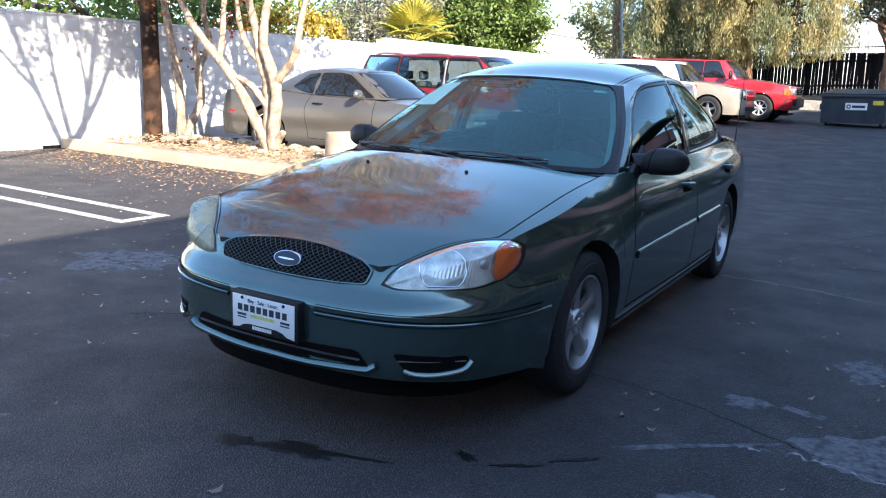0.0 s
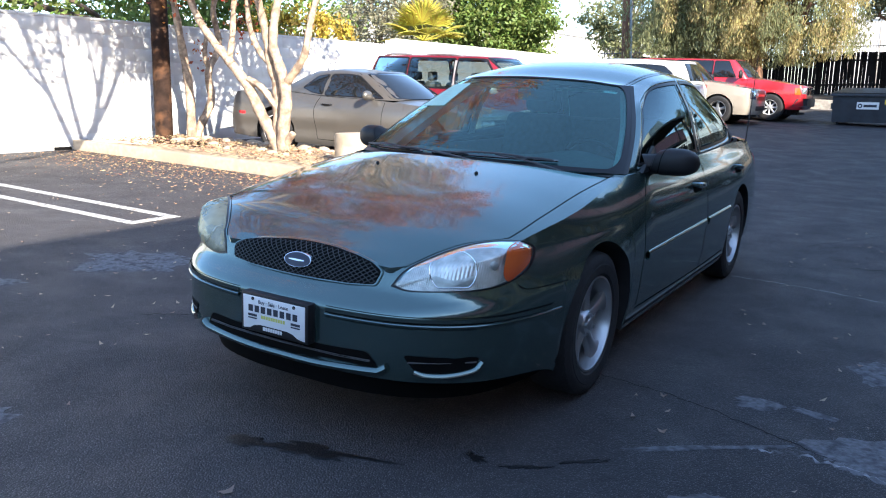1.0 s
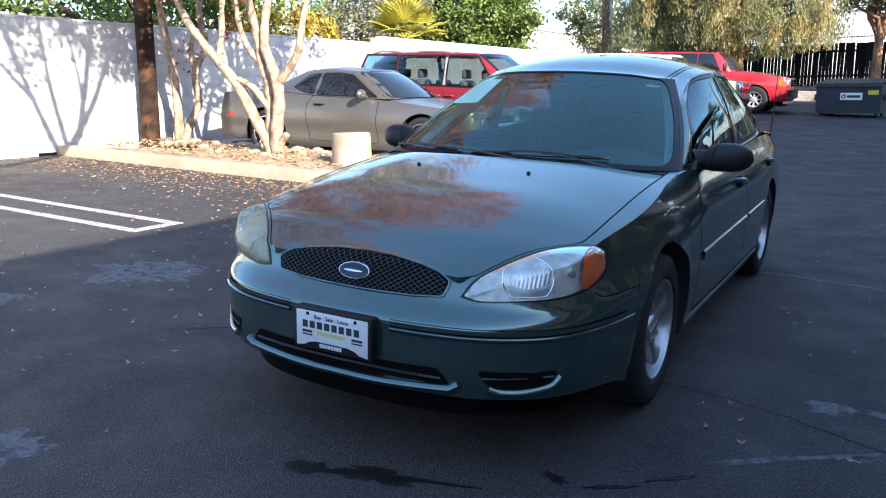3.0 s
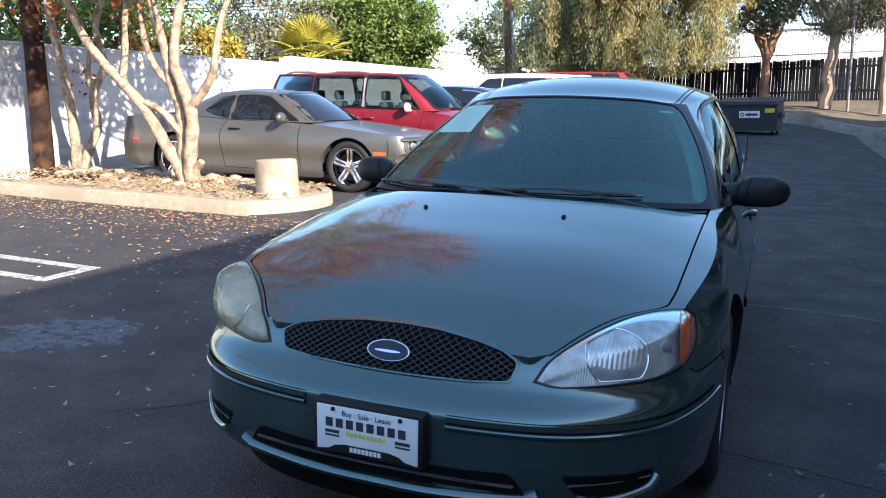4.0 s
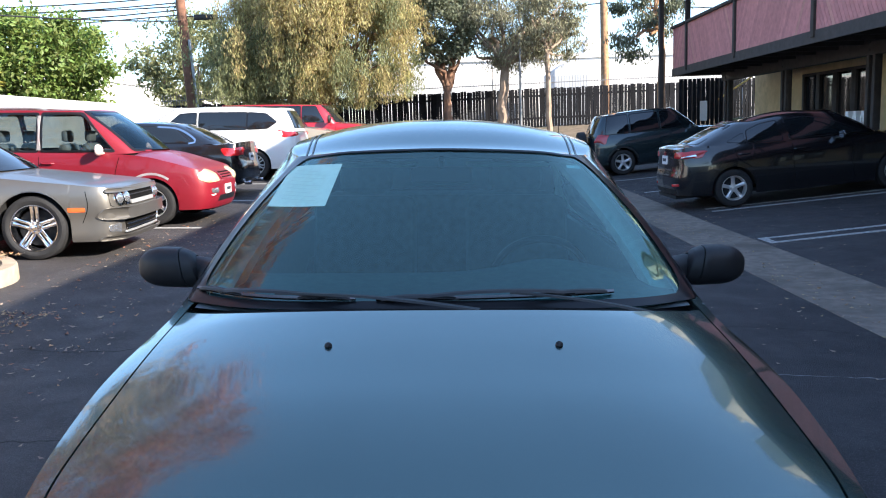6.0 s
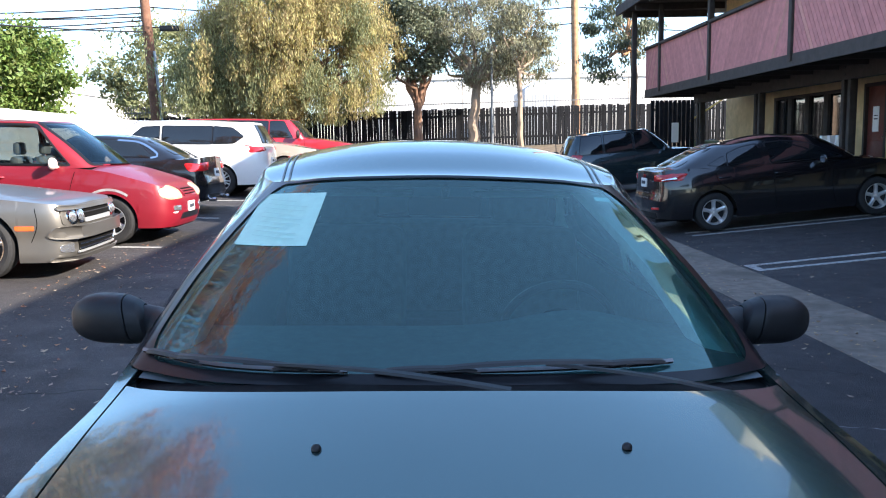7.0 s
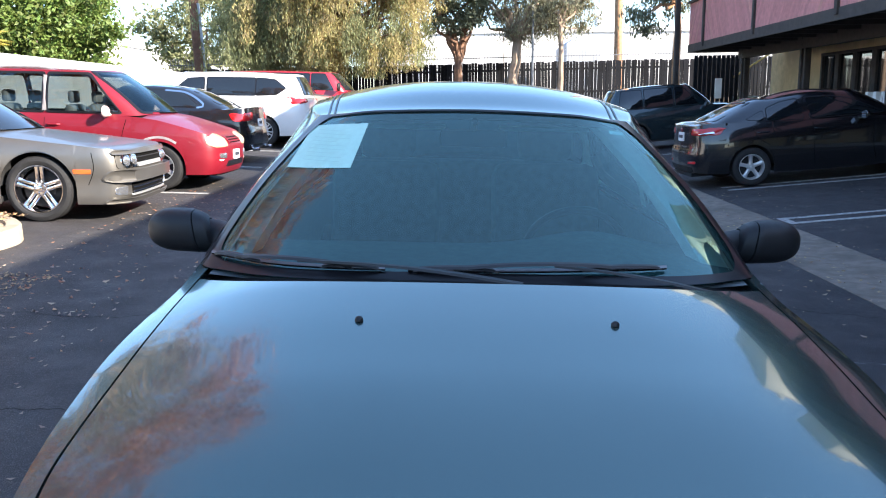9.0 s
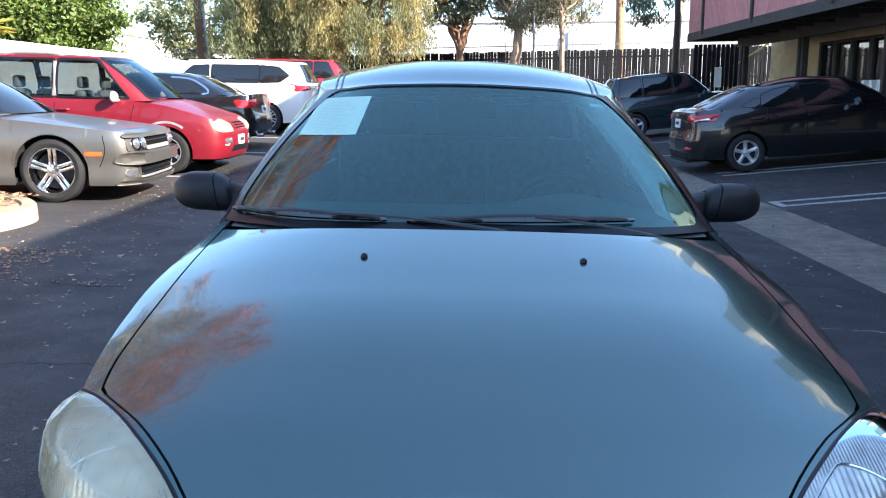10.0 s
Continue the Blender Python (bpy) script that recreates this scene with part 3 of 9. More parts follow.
def domed(bvh, pts, d, rings=10):
    """Smooth shell over a closed outline on the body; gives a function of the lift."""
    d = Vector(d).normalized()
    u = d.cross(Vector((0, 0, 1))).normalized()
    v = u.cross(d)
    P = np.array([(Vector(p).dot(u), Vector(p).dot(v)) for p in pts])
    c = P.mean(0)
    n = len(P)
    H = np.zeros((rings + 1, n))
    Q = np.zeros((rings + 1, n, 2))
    for k in range(rings + 1):
        f = max(1 - k / rings, 0.002)
        for i in range(n):
            a = c + (P[i] - c) * f
            o = u * float(a[0]) + v * float(a[1])
            hit = bvh.ray_cast(o - d * 3, d)[0] or bvh.find_nearest(Vector(pts[i]))[0]
            H[k, i], Q[k, i] = -hit.dot(d), a
    S = H.copy()
    for _ in range(160):
        up = np.concatenate([S[:1], S[:-1]])
        dn = np.concatenate([S[1:], np.full((1, n), S[-1].mean())])
        N = (up + dn + np.roll(S, 1, 1) + np.roll(S, -1, 1)) / 4
        S[1:] = N[1:]
    for _ in range(220):
        up = np.concatenate([S[:1], S[:-1]])
        dn = np.concatenate([S[1:], np.full((1, n), S[-1].mean())])
        N = (up + dn + np.roll(S, 1, 1) + np.roll(S, -1, 1)) / 4
        S[1:] = np.maximum(N, H)[1:]
    S[-1] = S[-1].mean()
    F = np.array([1 - k / rings for k in range(rings + 1)])[:, None]
    S += 0.004 * (1 - F ** 4)
    def make(lift, back=0.0):
        rows = [[u * float(q[0]) + v * float(q[1]) - d * (float(h) + 0.004 + (lift - 0.004) * (1 - float(F[k, 0]) ** 6)) for q, h in zip(Q[k], S[k])] for k in range(rings + 1)]
        if back:
            rows.insert(0, [p + d * back for p in rows[0]])
        return B().grid([[r_[i] for r_ in rows] for i in range(n)], closed=True)
    return make


def fluted(name, tone, scale):
    """Bright lamp bowl with vertical fluting."""
    m = mat(name, (tone, tone * 1.02, tone * 1.0), 0.26, 0.55, vary=0.3, scale=22)
    nt = m.node_tree
    b = nt.nodes["Principled BSDF"]
    tc = nt.nodes.new("ShaderNodeTexCoord")
    wv = nt.nodes.new("ShaderNodeTexWave")
    wv.inputs["Scale"].default_value = scale / 20
    wv.inputs["Distortion"].default_value = 0.6
    nt.links.new(tc.outputs["Object"], wv.inputs["Vector"])
    bp = nt.nodes.new("ShaderNodeBump")
    bp.inputs["Strength"].default_value, bp.inputs["Distance"].default_value = 0.22, 0.004
    nt.links.new(wv.outputs["Fac"], bp.inputs["Height"])
    nt.links.new(bp.outputs[0], b.inputs["Normal"])
    return m


M_WIPER = mat("satin_black_metal", (0.012, 0.012, 0.013), 0.5, vary=0.1)
M_ALLOY2 = mat("dull_metal_strip", (0.2, 0.2, 0.205), 0.4, 0.6, vary=0.1)
M_PILLAR = mat("pale_pillar_trim", (0.72, 0.76, 0.70), 0.8, vary=0.1, scale=30)
T = dict(
    plan=[(0, 0.0), (0.3, 0.012), (0.55, 0.075), (0.74, 0.22), (0.845, 0.44), (0.912, 0.8), (0.932, 1.1), (0.92, 1.6), (0.922, 2.6), (0.922, 3.6), (0.905, 4.15), (0.86, 4.6), (0.76, 4.86), (0.5, 4.98), (0, 5.02)],
    axles=(1.05, 3.806), arch=0.372, tyre=0.325, track=1.57,
    roll=curve([(0, 0.0), (0.6, 0.0), (0.9, 0.02), (1.3, 0.03), (1.6, 0.012), (1.8, 0.0), (5.02, 0.0)]),
    tuck=curve([(0, 0.0), (0.33, 0.005), (0.48, 0.045), (0.65, 0.05), (1.25, 0.03), (1.75, 0.0), (5.02, 0.0)]),
    low=curve([(0, 0.275), (0.3, 0.268), (0.55, 0.25), (0.66, 0.22), (0.7, 0.2), (1.4, 0.2), (3.4, 0.2), (4.2, 0.24), (5.02, 0.27)]),
    top=curve([(0, 0.67), (0.16, 0.695), (0.35, 0.745), (0.52, 0.785), (0.8, 0.826), (1.15, 0.879), (1.5, 0.927), (1.62, 0.937), (2.0, 0.95), (3.0, 0.965), (3.8, 0.985), (4.3, 0.98), (4.8, 0.955), (5.02, 0.93)]),
    fin=curve([(0.15, 0.07), (0.22, 0.035), (0.3, 0.01), (0.4, 0.0), (0.51, 0.0), (0.545, 0.018), (0.575, 0.085), (0.61, 0.105), (0.65, 0.122), (0.71, 0.16), (0.79, 0.2)]),
    sin=curve([(0.15, 0.06), (0.25, 0.025), (0.42, 0.005), (0.58, 0.0), (0.7, 0.01), (0.8, 0.032), (0.88, 0.062), (0.93, 0.09), (1.0, 0.115)]),
    rin=curve([(0.2, 0.06), (0.35, 0.0), (0.55, 0.0), (0.65, 0.06), (0.85, 0.09), (0.95, 0.12)]),
    crown=curve([(0, 0.0), (0.12, 0.0), (0.17, 0.02), (0.4, 0.05), (0.8, 0.084), (1.2, 0.087), (1.5, 0.065), (4.0, 0.05), (4.7, 0.05), (5.02, 0.02)]),
    belt=[(0, 1.325, 0.955), (0.46, 1.362, 0.948), (0.70, 1.478, 0.94), (0.805, 1.62, 0.937), (0.822, 2.1, 0.945), (0.83, 2.78, 0.96), (0.825, 3.35, 0.978), (0.80, 3.82, 0.99), (0.74, 4.08, 1.0), (0.5, 4.24, 1.02), (0, 4.3, 1.03)],
    roof=[(0, 2.09, 1.388), (0.33, 2.112, 1.378), (0.485, 2.188, 1.36), (0.565, 2.30, 1.358), (0.62, 2.52, 1.39), (0.635, 2.8, 1.412), (0.63, 3.1, 1.41), (0.60, 3.36, 1.385), (0.55, 3.52, 1.362), (0.32, 3.62, 1.38), (0, 3.65, 1.385)],
    bulge=0.03, roofcrown=0.09, roofpow=0.85, cpow=3.4,
)


def build_saloon():
    root = thing("saloon_car", LEVEL.copy(), "dark green-grey metallic four-door saloon parked in shade on asphalt", "car")
    sh = shell(T, 200, 24)
    lower_body(root, T, sh, M_GREEN)
    hood_all = cover(T, sh, 0.0, 1.66, 16)
    dam = [p for p in sh[:, 0] if p[1] < 0.66]
    for s in (1, -1):
        part("air_dam", B().grid([[(s * max(0, p[0] - 0.01), p[1] + 0.012, p[2] + 0.004), (s * max(0, p[0] * 0.95 - 0.02), p[1] + 0.05, p[2] - 0.02), (s * max(0, p[0] * 0.94 - 0.03), p[1] + 0.07, 0.175)] for p in dam]), M_GAP, root)
    e = sh[:, -1]
    ex = lambda y: np.interp(y, e[:, 1], e[:, 0])
    ez = lambda y: np.interp(y, e[:, 1], e[:, 2])
    def zt(x, y):
        return float(ez(y) + T["crown"](y) * (1 - min(1, abs(x) / max(ex(y), 1e-3)) ** 3.4))
    # bonnet: its outer line runs beside the lamps, then along the wings
    xh = curve([(0.14, 0.40), (0.17, 0.455), (0.255, 0.527), (0.30, 0.568), (0.354, 0.62), (0.42, 0.69), (0.47, 0.73), (0.6, 0.743), (1.5, 0.757)])
    rear = lambda s: 1.225 + 0.195 * s ** 4
    g = []
    for t in np.linspace(0, 1, 44):
        row = []
        for s in np.linspace(-1, 1, 37):
            y = 0.158 - 0.012 * s * s + (rear(s) - 0.158 + 0.012 * s * s) * t
            x = s * float(xh(y))
            row.append((x, y, zt(x, y)))
        g.append(row)
    hood = np.array(g)
    b = B().grid(hood)
    for edge in (hood[0], hood[-1], hood[:, 0], hood[:, -1]):
        b.grid([[p, (p[0], p[1], p[2] - 0.02)] for p in edge])
    part("bonnet", b, M_GREEN, root, angle=40)
    # wing tops between the bonnet line and the flank
    for s in (1, -1):
        gg = [[(s * (float(xh(y)) + 0.006 + (float(ex(y)) - float(xh(y)) - 0.006) * f), y, zt(float(xh(y)) + 0.006 + (float(ex(y)) - float(xh(y)) - 0.006) * f, y)) for f in np.linspace(0, 1, 8)] for y in np.concatenate([np.linspace(0.17, 0.6, 20), np.linspace(0.63, 1.66, 24)])]
        wt = B().grid(gg)
        wt.grid([[r[0], (r[0][0], r[0][1], r[0][2] - 0.02)] for r in gg])
        part("wing_top", wt, M_GREEN, root, angle=40)
        part("bonnet_gap", B().grid([[(s * (float(xh(y)) - 0.01), y, zt(xh(y), y) - 0.014), (s * (float(xh(y)) + 0.02), y, zt(xh(y), y) - 0.014)] for y in np.linspace(0.3, 1.46, 40)]), M_GAP, root)
    # scuttle between bonnet and glass
    g = []
    for s in np.linspace(-1, 1, 33):
        x = s * 0.757
        yb = 1.335 + 0.1 * abs(s) ** 2.4 + 0.5 * max(0, abs(s) - 0.75)
        g.append([(x, rear(s) + 0.004 + (yb - rear(s)) * f, zt(x, min(1.4, rear(s))) - 0.022 + (0.0 if f < 0.5 else 0.004)) for f in (0, 0.3, 0.6, 1.0)])
    part("scuttle", B().grid(g), M_RUBBER, root)
    part("boot_lid", B().grid(cover(T, sh, 4.2, 9, 12)), M_GREEN, root, angle=60)
    # cabin: glass spans over the stations, the rest is painted frame
    NU, NV = 201, 15
    g = cabin(T, NU, NV)
    # sink the side-window edges along smooth arcs: lower and upper line of the glass by station
    vlo = curve([(2.7, 1 / 14), (3.2, 0.07), (3.5, 0.05), (4.9, 0.045), (5.2, 0.045), (6.2, 0.06), (6.8, 0.12), (7.1, 0.27), (7.3, 0.40), (8.2, 1 / 14), (10, 1 / 14)])
    vhi = curve([(2.7, 0.6), (3.12, 0.72), (3.3, 0.865), (3.6, 0.945), (4.0, 0.96), (4.9, 0.955), (5.3, 0.955), (6.2, 0.93), (6.8, 0.80), (7.1, 0.62), (7.3, 0.45), (8.2, 13 / 14), (10, 13 / 14)])
    for i in range(NU):
        u = 10 * i / (NU - 1)
        if u > 2.72:
            vs = np.concatenate([[0], np.linspace(float(vlo(u)), float(vhi(u)), NV - 2), [1]])
            old = np.linspace(0, 1, NV)
            g[i] = np.stack([np.interp(vs, old, g[i, :, q]) for q in range(3)], 1)
    rf = roof_of(T, g, 14)
    k = (NU - 1) / 10
    spans = [("windscreen", 0, 2.72, 0, 14, M_WIND), ("front_door_window", 3.12, 4.93, 1, 13, M_GLASS), ("rear_door_window", 5.12, 7.25, 1, 13, M_GLASS), ("rear_window", 8.45, 10, 1, 13, M_GLASS)]
    used = np.zeros((NU - 1, NV - 1), int)
    for n, (nm, a, c, v0, v1, mm) in enumerate(spans):
        used[int(round(a * k)) : int(round(c * k)), v0:v1] = n + 1
    for s in (1, -1):
        fr, lin = B(), B()
        for i in range(NU - 1):
            for j in range(NV - 1):
                if not used[i, j]:
                    q = [g[i, j], g[i + 1, j], g[i + 1, j + 1], g[i, j + 1]]
                    q = [(s * p[0], p[1], p[2]) for p in q]
                    fr.add(q if s > 0 else q[::-1], [(0, 1, 2, 3)])
                    lin.add([(p[0] - s * 0.05, p[1] + (0.02 if i < 60 else 0), p[2]) for p in q], [(3, 2, 1, 0)])
        pil = part("window_surround", merge(fr.mesh("window_surround", M_GREEN, 40)), None, root)
        so = pil.modifiers.new("thick", "SOLIDIFY")
        so.thickness, so.offset = 0.03, -1
        part("pillar_lining", merge(lin.mesh("pillar_lining", M_PILLAR, 40)), None, root)
    for s in (1, -1):
        i0 = int(round(2.72 * k))
        gg = []
        for j in range(NV):
            p = g[i0, j]
            gg.append([(s * (p[0] - 0.012), p[1] + 0.045, p[2] - 0.012), (s * (p[0] - 0.05), p[1] + 0.06, p[2] - 0.005), (s * (p[0] - 0.10), p[1] + 0.10, p[2] - 0.005), (s * (p[0] - 0.115), p[1] + 0.2, p[2] - 0.005)])
        part("pillar_trim", B().grid(gg), M_PILLAR, root, angle=60)
        seal = [[(s * (g[i, j, 0] + 0.003), g[i, j, 1] - 0.004, g[i, j, 2] + 0.002) for j in range(NV)] for i in range(i0 - 1, i0 + 4)]
        sill = [(s * (g[i, 1, 0] - 0.028), g[i, 1, 1], g[i, 1, 2] - 0.004) for i in range(int(3.3 * k), int(7.4 * k), 2)]
        part("sill_cap", B().tube(sill, 0.026, 8), M_DASH, root)
        part("pillar_seal", B().grid(seal, flip=s < 0), M_TRIM, root, angle=60)
    part("roof", B().grid(rf), M_GREEN, root, angle=60)
    for s in (1, -1):
        ch = tree_of(rf)
        for off in (0.0, 0.022):
            line = [(s * (0.50 + off + 0.035 * math.sin(math.pi * t)), 2.2 + 1.29 * t) for t in np.linspace(0, 1, 9)]
            part("roof_channel", seam(ch, line, 1, 0.006, 0.003, axis="z", n=40), M_TRIM, root)
    part("headliner", B().grid(rf * np.array([0.98, 1, 1]) - np.array([0, 0, 0.03])), M_SEAT, root)
    for n, (nm, a, c, v0, v1, mm) in enumerate(spans):
        i0, i1 = int(round(a * k)), int(round(c * k))
        P = g[i0 : i1 + 1, v0 : v1 + 1]
        n0, n1 = P.shape[:2]
        if a == 0 or c == 10:
            full = np.concatenate([mirror(P)[::-1], P[1:]] if a == 0 else [P, mirror(P)[::-1][1:]])
            owners = {0: part(nm, B().grid(full), mm, root, angle=60)}
            owners[0].visible_shadow = False
        else:
            owners = {}
            for s in (1, -1):
                q = P.copy()
                q[..., 0] = (q[..., 0] - 0.004) * s
                owners[s] = part(nm, B().grid(q), mm, root, angle=60)
        def band(ii, jj, ii2, jj2, f):
            r0 = np.array([P[a_, b_] for a_, b_ in zip(ii, jj)])
            r1 = np.array([P[a_, b_] for a_, b_ in zip(ii2, jj2)])
            q = np.stack([r0, r0 + (r1 - r0) * f], 1)
            q[..., 0] += 0.003 * (a > 0)
            q[..., 2] += 0.003
            q[..., 1] += -0.002 if a == 0 else 0
            return q
        I, J = list(range(n0)), list(range(n1))
        bands = [band(I, [0] * n0, I, [1] * n0, 0.6 if a == 0 else 0.5), band(I, [n1 - 1] * n0, I, [n1 - 2] * n0, 0.22 if a == 0 else 0.45)]
        if a:
            bands.append(band([0] * n1, J, [1] * n1, J, 0.55))
        if c < 10:
            bands.append(band([n0 - 1] * n1, J, [n0 - 3 if a == 0 else n0 - 2] * n1, J, 0.9))
        for s in (1, -1):
            bb = B()
            for q in bands:
                bb.grid(q if s > 0 else mirror(q), flip=s < 0)
            part("window_trim", bb, M_TRIM, owners.get(s, owners.get(0)))
        if a == 0:
            # black baked border with rounded corners
            def on(u, v):
                fi, fj = u * k, v * (NV - 1)
                i_, j_ = min(int(fi), NU - 2), min(int(fj), NV - 2)
                p, q = fi - i_, fj - j_
                return (g[i_, j_] * (1 - p) + g[i_ + 1, j_] * p) * (1 - q) + (g[i_, j_ + 1] * (1 - p) + g[i_ + 1, j_ + 1] * p) * q
            ue, ru, rv = 2.47, 0.42, 0.16
            inner = [(u, 0.985) for u in np.linspace(0, ue - ru, 16)] + [(ue - ru + ru * math.sin(t), 0.985 - rv * (1 - math.cos(t))) for t in np.linspace(0.1, math.pi / 2, 9)] + [(ue + 0.03 * math.sin(math.pi * t), 0.985 - rv - (0.945 - 2 * rv) * t) for t in np.linspace(0.08, 1, 12)] + [(ue - ru + ru * math.cos(t), 0.04 + rv * (1 - math.sin(t))) for t in np.linspace(0.1, math.pi / 2, 9)] + [(u, 0.04 - 0.01 * (1 - u / ue)) for u in np.linspace(ue - ru, 0, 16)[1:]]
            outer = [(u, 1.0) if v > 0.9 and u < ue - ru + 0.01 else (u, 0.0) if v < 0.2 and u < ue - ru + 0.01 else (min(2.72, 2.72 - max(0, (ue - u)) * 0.6), min(1.0, max(0.0, 0.5 + (v - 0.5) * 1.22))) for u, v in inner]
            for s in (1, -1):
                rows = [[Vector(on(*p)) * 1.0 + Vector((0, -0.0035, 0.0035)) for p in (ou, ((ou[0] + iu[0]) / 2, (ou[1] + iu[1]) / 2), iu)] for ou, iu in zip(outer, inner)]
                part("baked_border", B().grid([[(s * p.x, p.y, p.z) for p in r_] for r_ in rows]), M_TRIM, owners[0])
    bvh = tree_of(sh, mirror(sh), hood_all, g, mirror(g), rf)
    return root, sh, hood_all, bvh, g, zt


saloon, T_SH, T_HOOD, T_BVH, T_CAB, hood_z = build_saloon()
tyre_me, rim_me = wheel_meshes(0.325, 0.212, 0.215, 5, "flare", M_ALLOY, "saloon")
add_wheels(saloon, T, tyre_me, rim_me)


def saloon_details(root):
    bvh = T_BVH
    # shut lines on the flanks
    for s in (1, -1):
        for pts in ([(1.74, 0.915), (1.62, 0.76), (1.585, 0.55), (1.56, 0.3)], [(2.80, 0.945), (2.80, 0.7), (2.78, 0.4), (2.76, 0.26)], [(3.98, 0.965), (3.95, 0.85), (3.87, 0.745)], [(1.56, 0.285), (2.2, 0.275), (2.76, 0.27), (3.38, 0.28)]):
            q = seam(bvh, pts, s, 0.006)
            part("door_gap", q, M_GAP, root)
        part("bumper_seam", seam(bvh, [(0.40, 0.622), (0.44, 0.603), (0.52, 0.599), (0.61, 0.598), (0.70, 0.597)], s, 0.004), M_GAP, root)
        # twin grooves of the bumper strip
        for zz, w, mm in ((0.524, 0.003, M_GAP), (0.513, 0.014, M_GREEN), (0.502, 0.004, M_GAP)):
            q = []
            for i in range(len(T_SH)):
                col = T_SH[i]
                x0, y0 = np.interp(zz, col[:, 2], col[:, 0]), np.interp(zz, col[:, 2], col[:, 1])
                if x0 > 0.215 and y0 < 0.62:
                    n = np.array([x0 * 0.9, y0 - 1.6])
                    n /= np.hypot(*n)
                    d = 0.002 if mm is M_GAP else 0.006
                    q.append([(s * (x0 + n[0] * d), y0 + n[1] * d, zz - w / 2), (s * (x0 + n[0] * d), y0 + n[1] * d, zz + w / 2)])
            part("bumper_groove" if mm is M_GAP else "bumper_strip", B().grid(q), mm, root)
        q = []
        for i in range(len(T_SH)):
            col = T_SH[i]
            x0, y0 = np.interp(0.495, col[:, 2], col[:, 0]), np.interp(0.495, col[:, 2], col[:, 1])
            if x0 > 0.215 and y0 < 0.66:
                n = np.array([x0 * 0.9, y0 - 1.6])
                n /= np.hypot(*n)
                q.append([(s * (x0 + n[0] * d), y0 + n[1] * d, zz) for d, zz in ((-0.002, 0.5), (0.006, 0.4975), (0.009, 0.494), (0.008, 0.488), (-0.001, 0.478))])
        part("bumper_ledge", B().grid(q), M_GREEN, root, angle=30)
        # side mouldings and sill
        for ya, yb in ((1.64, 2.76), (2.82, 3.40)):
            g = []
            for y in np.linspace(ya, yb, 20):
                z = 0.54 + 0.017 * (y - 1.6)
                x = bvh.ray_cast(Vector((s * 3, y, z)), Vector((-s, 0, 0)))[0].x
                g.append([(x - s * 0.004, y, z - 0.024), (x + s * 0.009, y, z - 0.02), (x + s * 0.013, y, z), (x + s * 0.009, y, z + 0.018), (x + s * 0.002, y, z + 0.024)])
            part("side_moulding", B().grid(g), M_GREEN, root, angle=60)
        g = []
        for y in np.linspace(1.43, 3.43, 30):
            g.append([(s * 0.885, y, 0.262), (s * 0.905, y, 0.255), (s * 0.90, y, 0.235), (s * 0.87, y, 0.205)])
        part("sill", B().grid(g), M_BLACK, root, angle=60)
        # door handles, each over a flat black patch that paints the recess's shade
        for y, z in ((2.6, 0.80), (3.72, 0.825)):
            x = bvh.ray_cast(Vector((s * 3, y, z)), Vector((-s, 0, 0)))[0].x
            part("handle_recess", sided(bvh, round_poly([(y - 0.1, z - 0.035), (y + 0.08, z - 0.04), (y + 0.08, z + 0.02), (y - 0.1, z + 0.025)], 0.02), s, lift=0.002), M_GAP, root)
            part("door_handle", B().tube([(x - s * 0.02, y - 0.11, z + 0.012), (x + s * 0.022, y - 0.08, z + 0.008), (x + s * 0.03, y, z), (x + s * 0.022, y + 0.07, z - 0.004), (x - s * 0.02, y + 0.1, z - 0.006)], [0.012, 0.017, 0.018, 0.017, 0.012], 8), M_GREEN, root)
        # door mirrors on a sail plate
        n, cx, cy, cz = 18, 0.95, 1.90, 0.998
        def ring(u, grow=0.0):
            """Section of the mirror housing at u from its inner to its outer end."""
            r = min(1.0, 0.80 + 0.9 * u) * (1 - max(0.0, (u - 0.45) / 0.55) ** 2.6) ** 0.5 if u < 1 else 0.02
            x = cx - 0.10 + 0.215 * u
            rows = []
            for a in np.linspace(0, 2 * math.pi, 29):
                ca, sa = math.cos(a), math.sin(a)
                y = (0.080 if ca < 0 else 0.032) * r * math.copysign(abs(ca) ** 0.75, ca)
                z = (0.070 + grow) * r * math.copysign(abs(sa) ** 0.72, sa)
                rows.append((s * (x + 0.02 * sa * (1 - u)), cy - 0.03 + 0.03 * u + y * (1 + grow * 10), cz - 0.012 * (1 - u) + z - 0.012 * u * u))
            return rows
        us = [0.0, 0.03, 0.10, 0.17]
        mir = part("door_mirror", B().grid([[(p[0] - s * 0.012, p[1] * 0.6 + cy * 0.4, p[2] * 0.7 + cz * 0.3) for p in ring(0.0)]] + [ring(u, 0.002) for u in us]), M_BLACK, root, "black plastic door mirror", angle=60)
        part("mirror_shell", B().grid([[(p[0], p[1] * 0.9 + cy * 0.1, p[2] * 0.9 + cz * 0.1) for p in ring(0.19)]] + [ring(u) for u in np.linspace(0.19, 1, n)]), M_BLACK, mir, angle=60)
        part("shell_gap", B().grid([ring(0.16, -0.004), ring(0.205, -0.004)]), M_GAP, mir)
        part("mirror_glass", B().add([(s * (cx - 0.07), cy + 0.017, cz - 0.04), (s * (cx + 0.08), cy + 0.033, cz - 0.04), (s * (cx + 0.08), cy + 0.033, cz + 0.04), (s * (cx - 0.07), cy + 0.017, cz + 0.04)], [(0, 1, 2, 3)]), M_CHROME, mir)
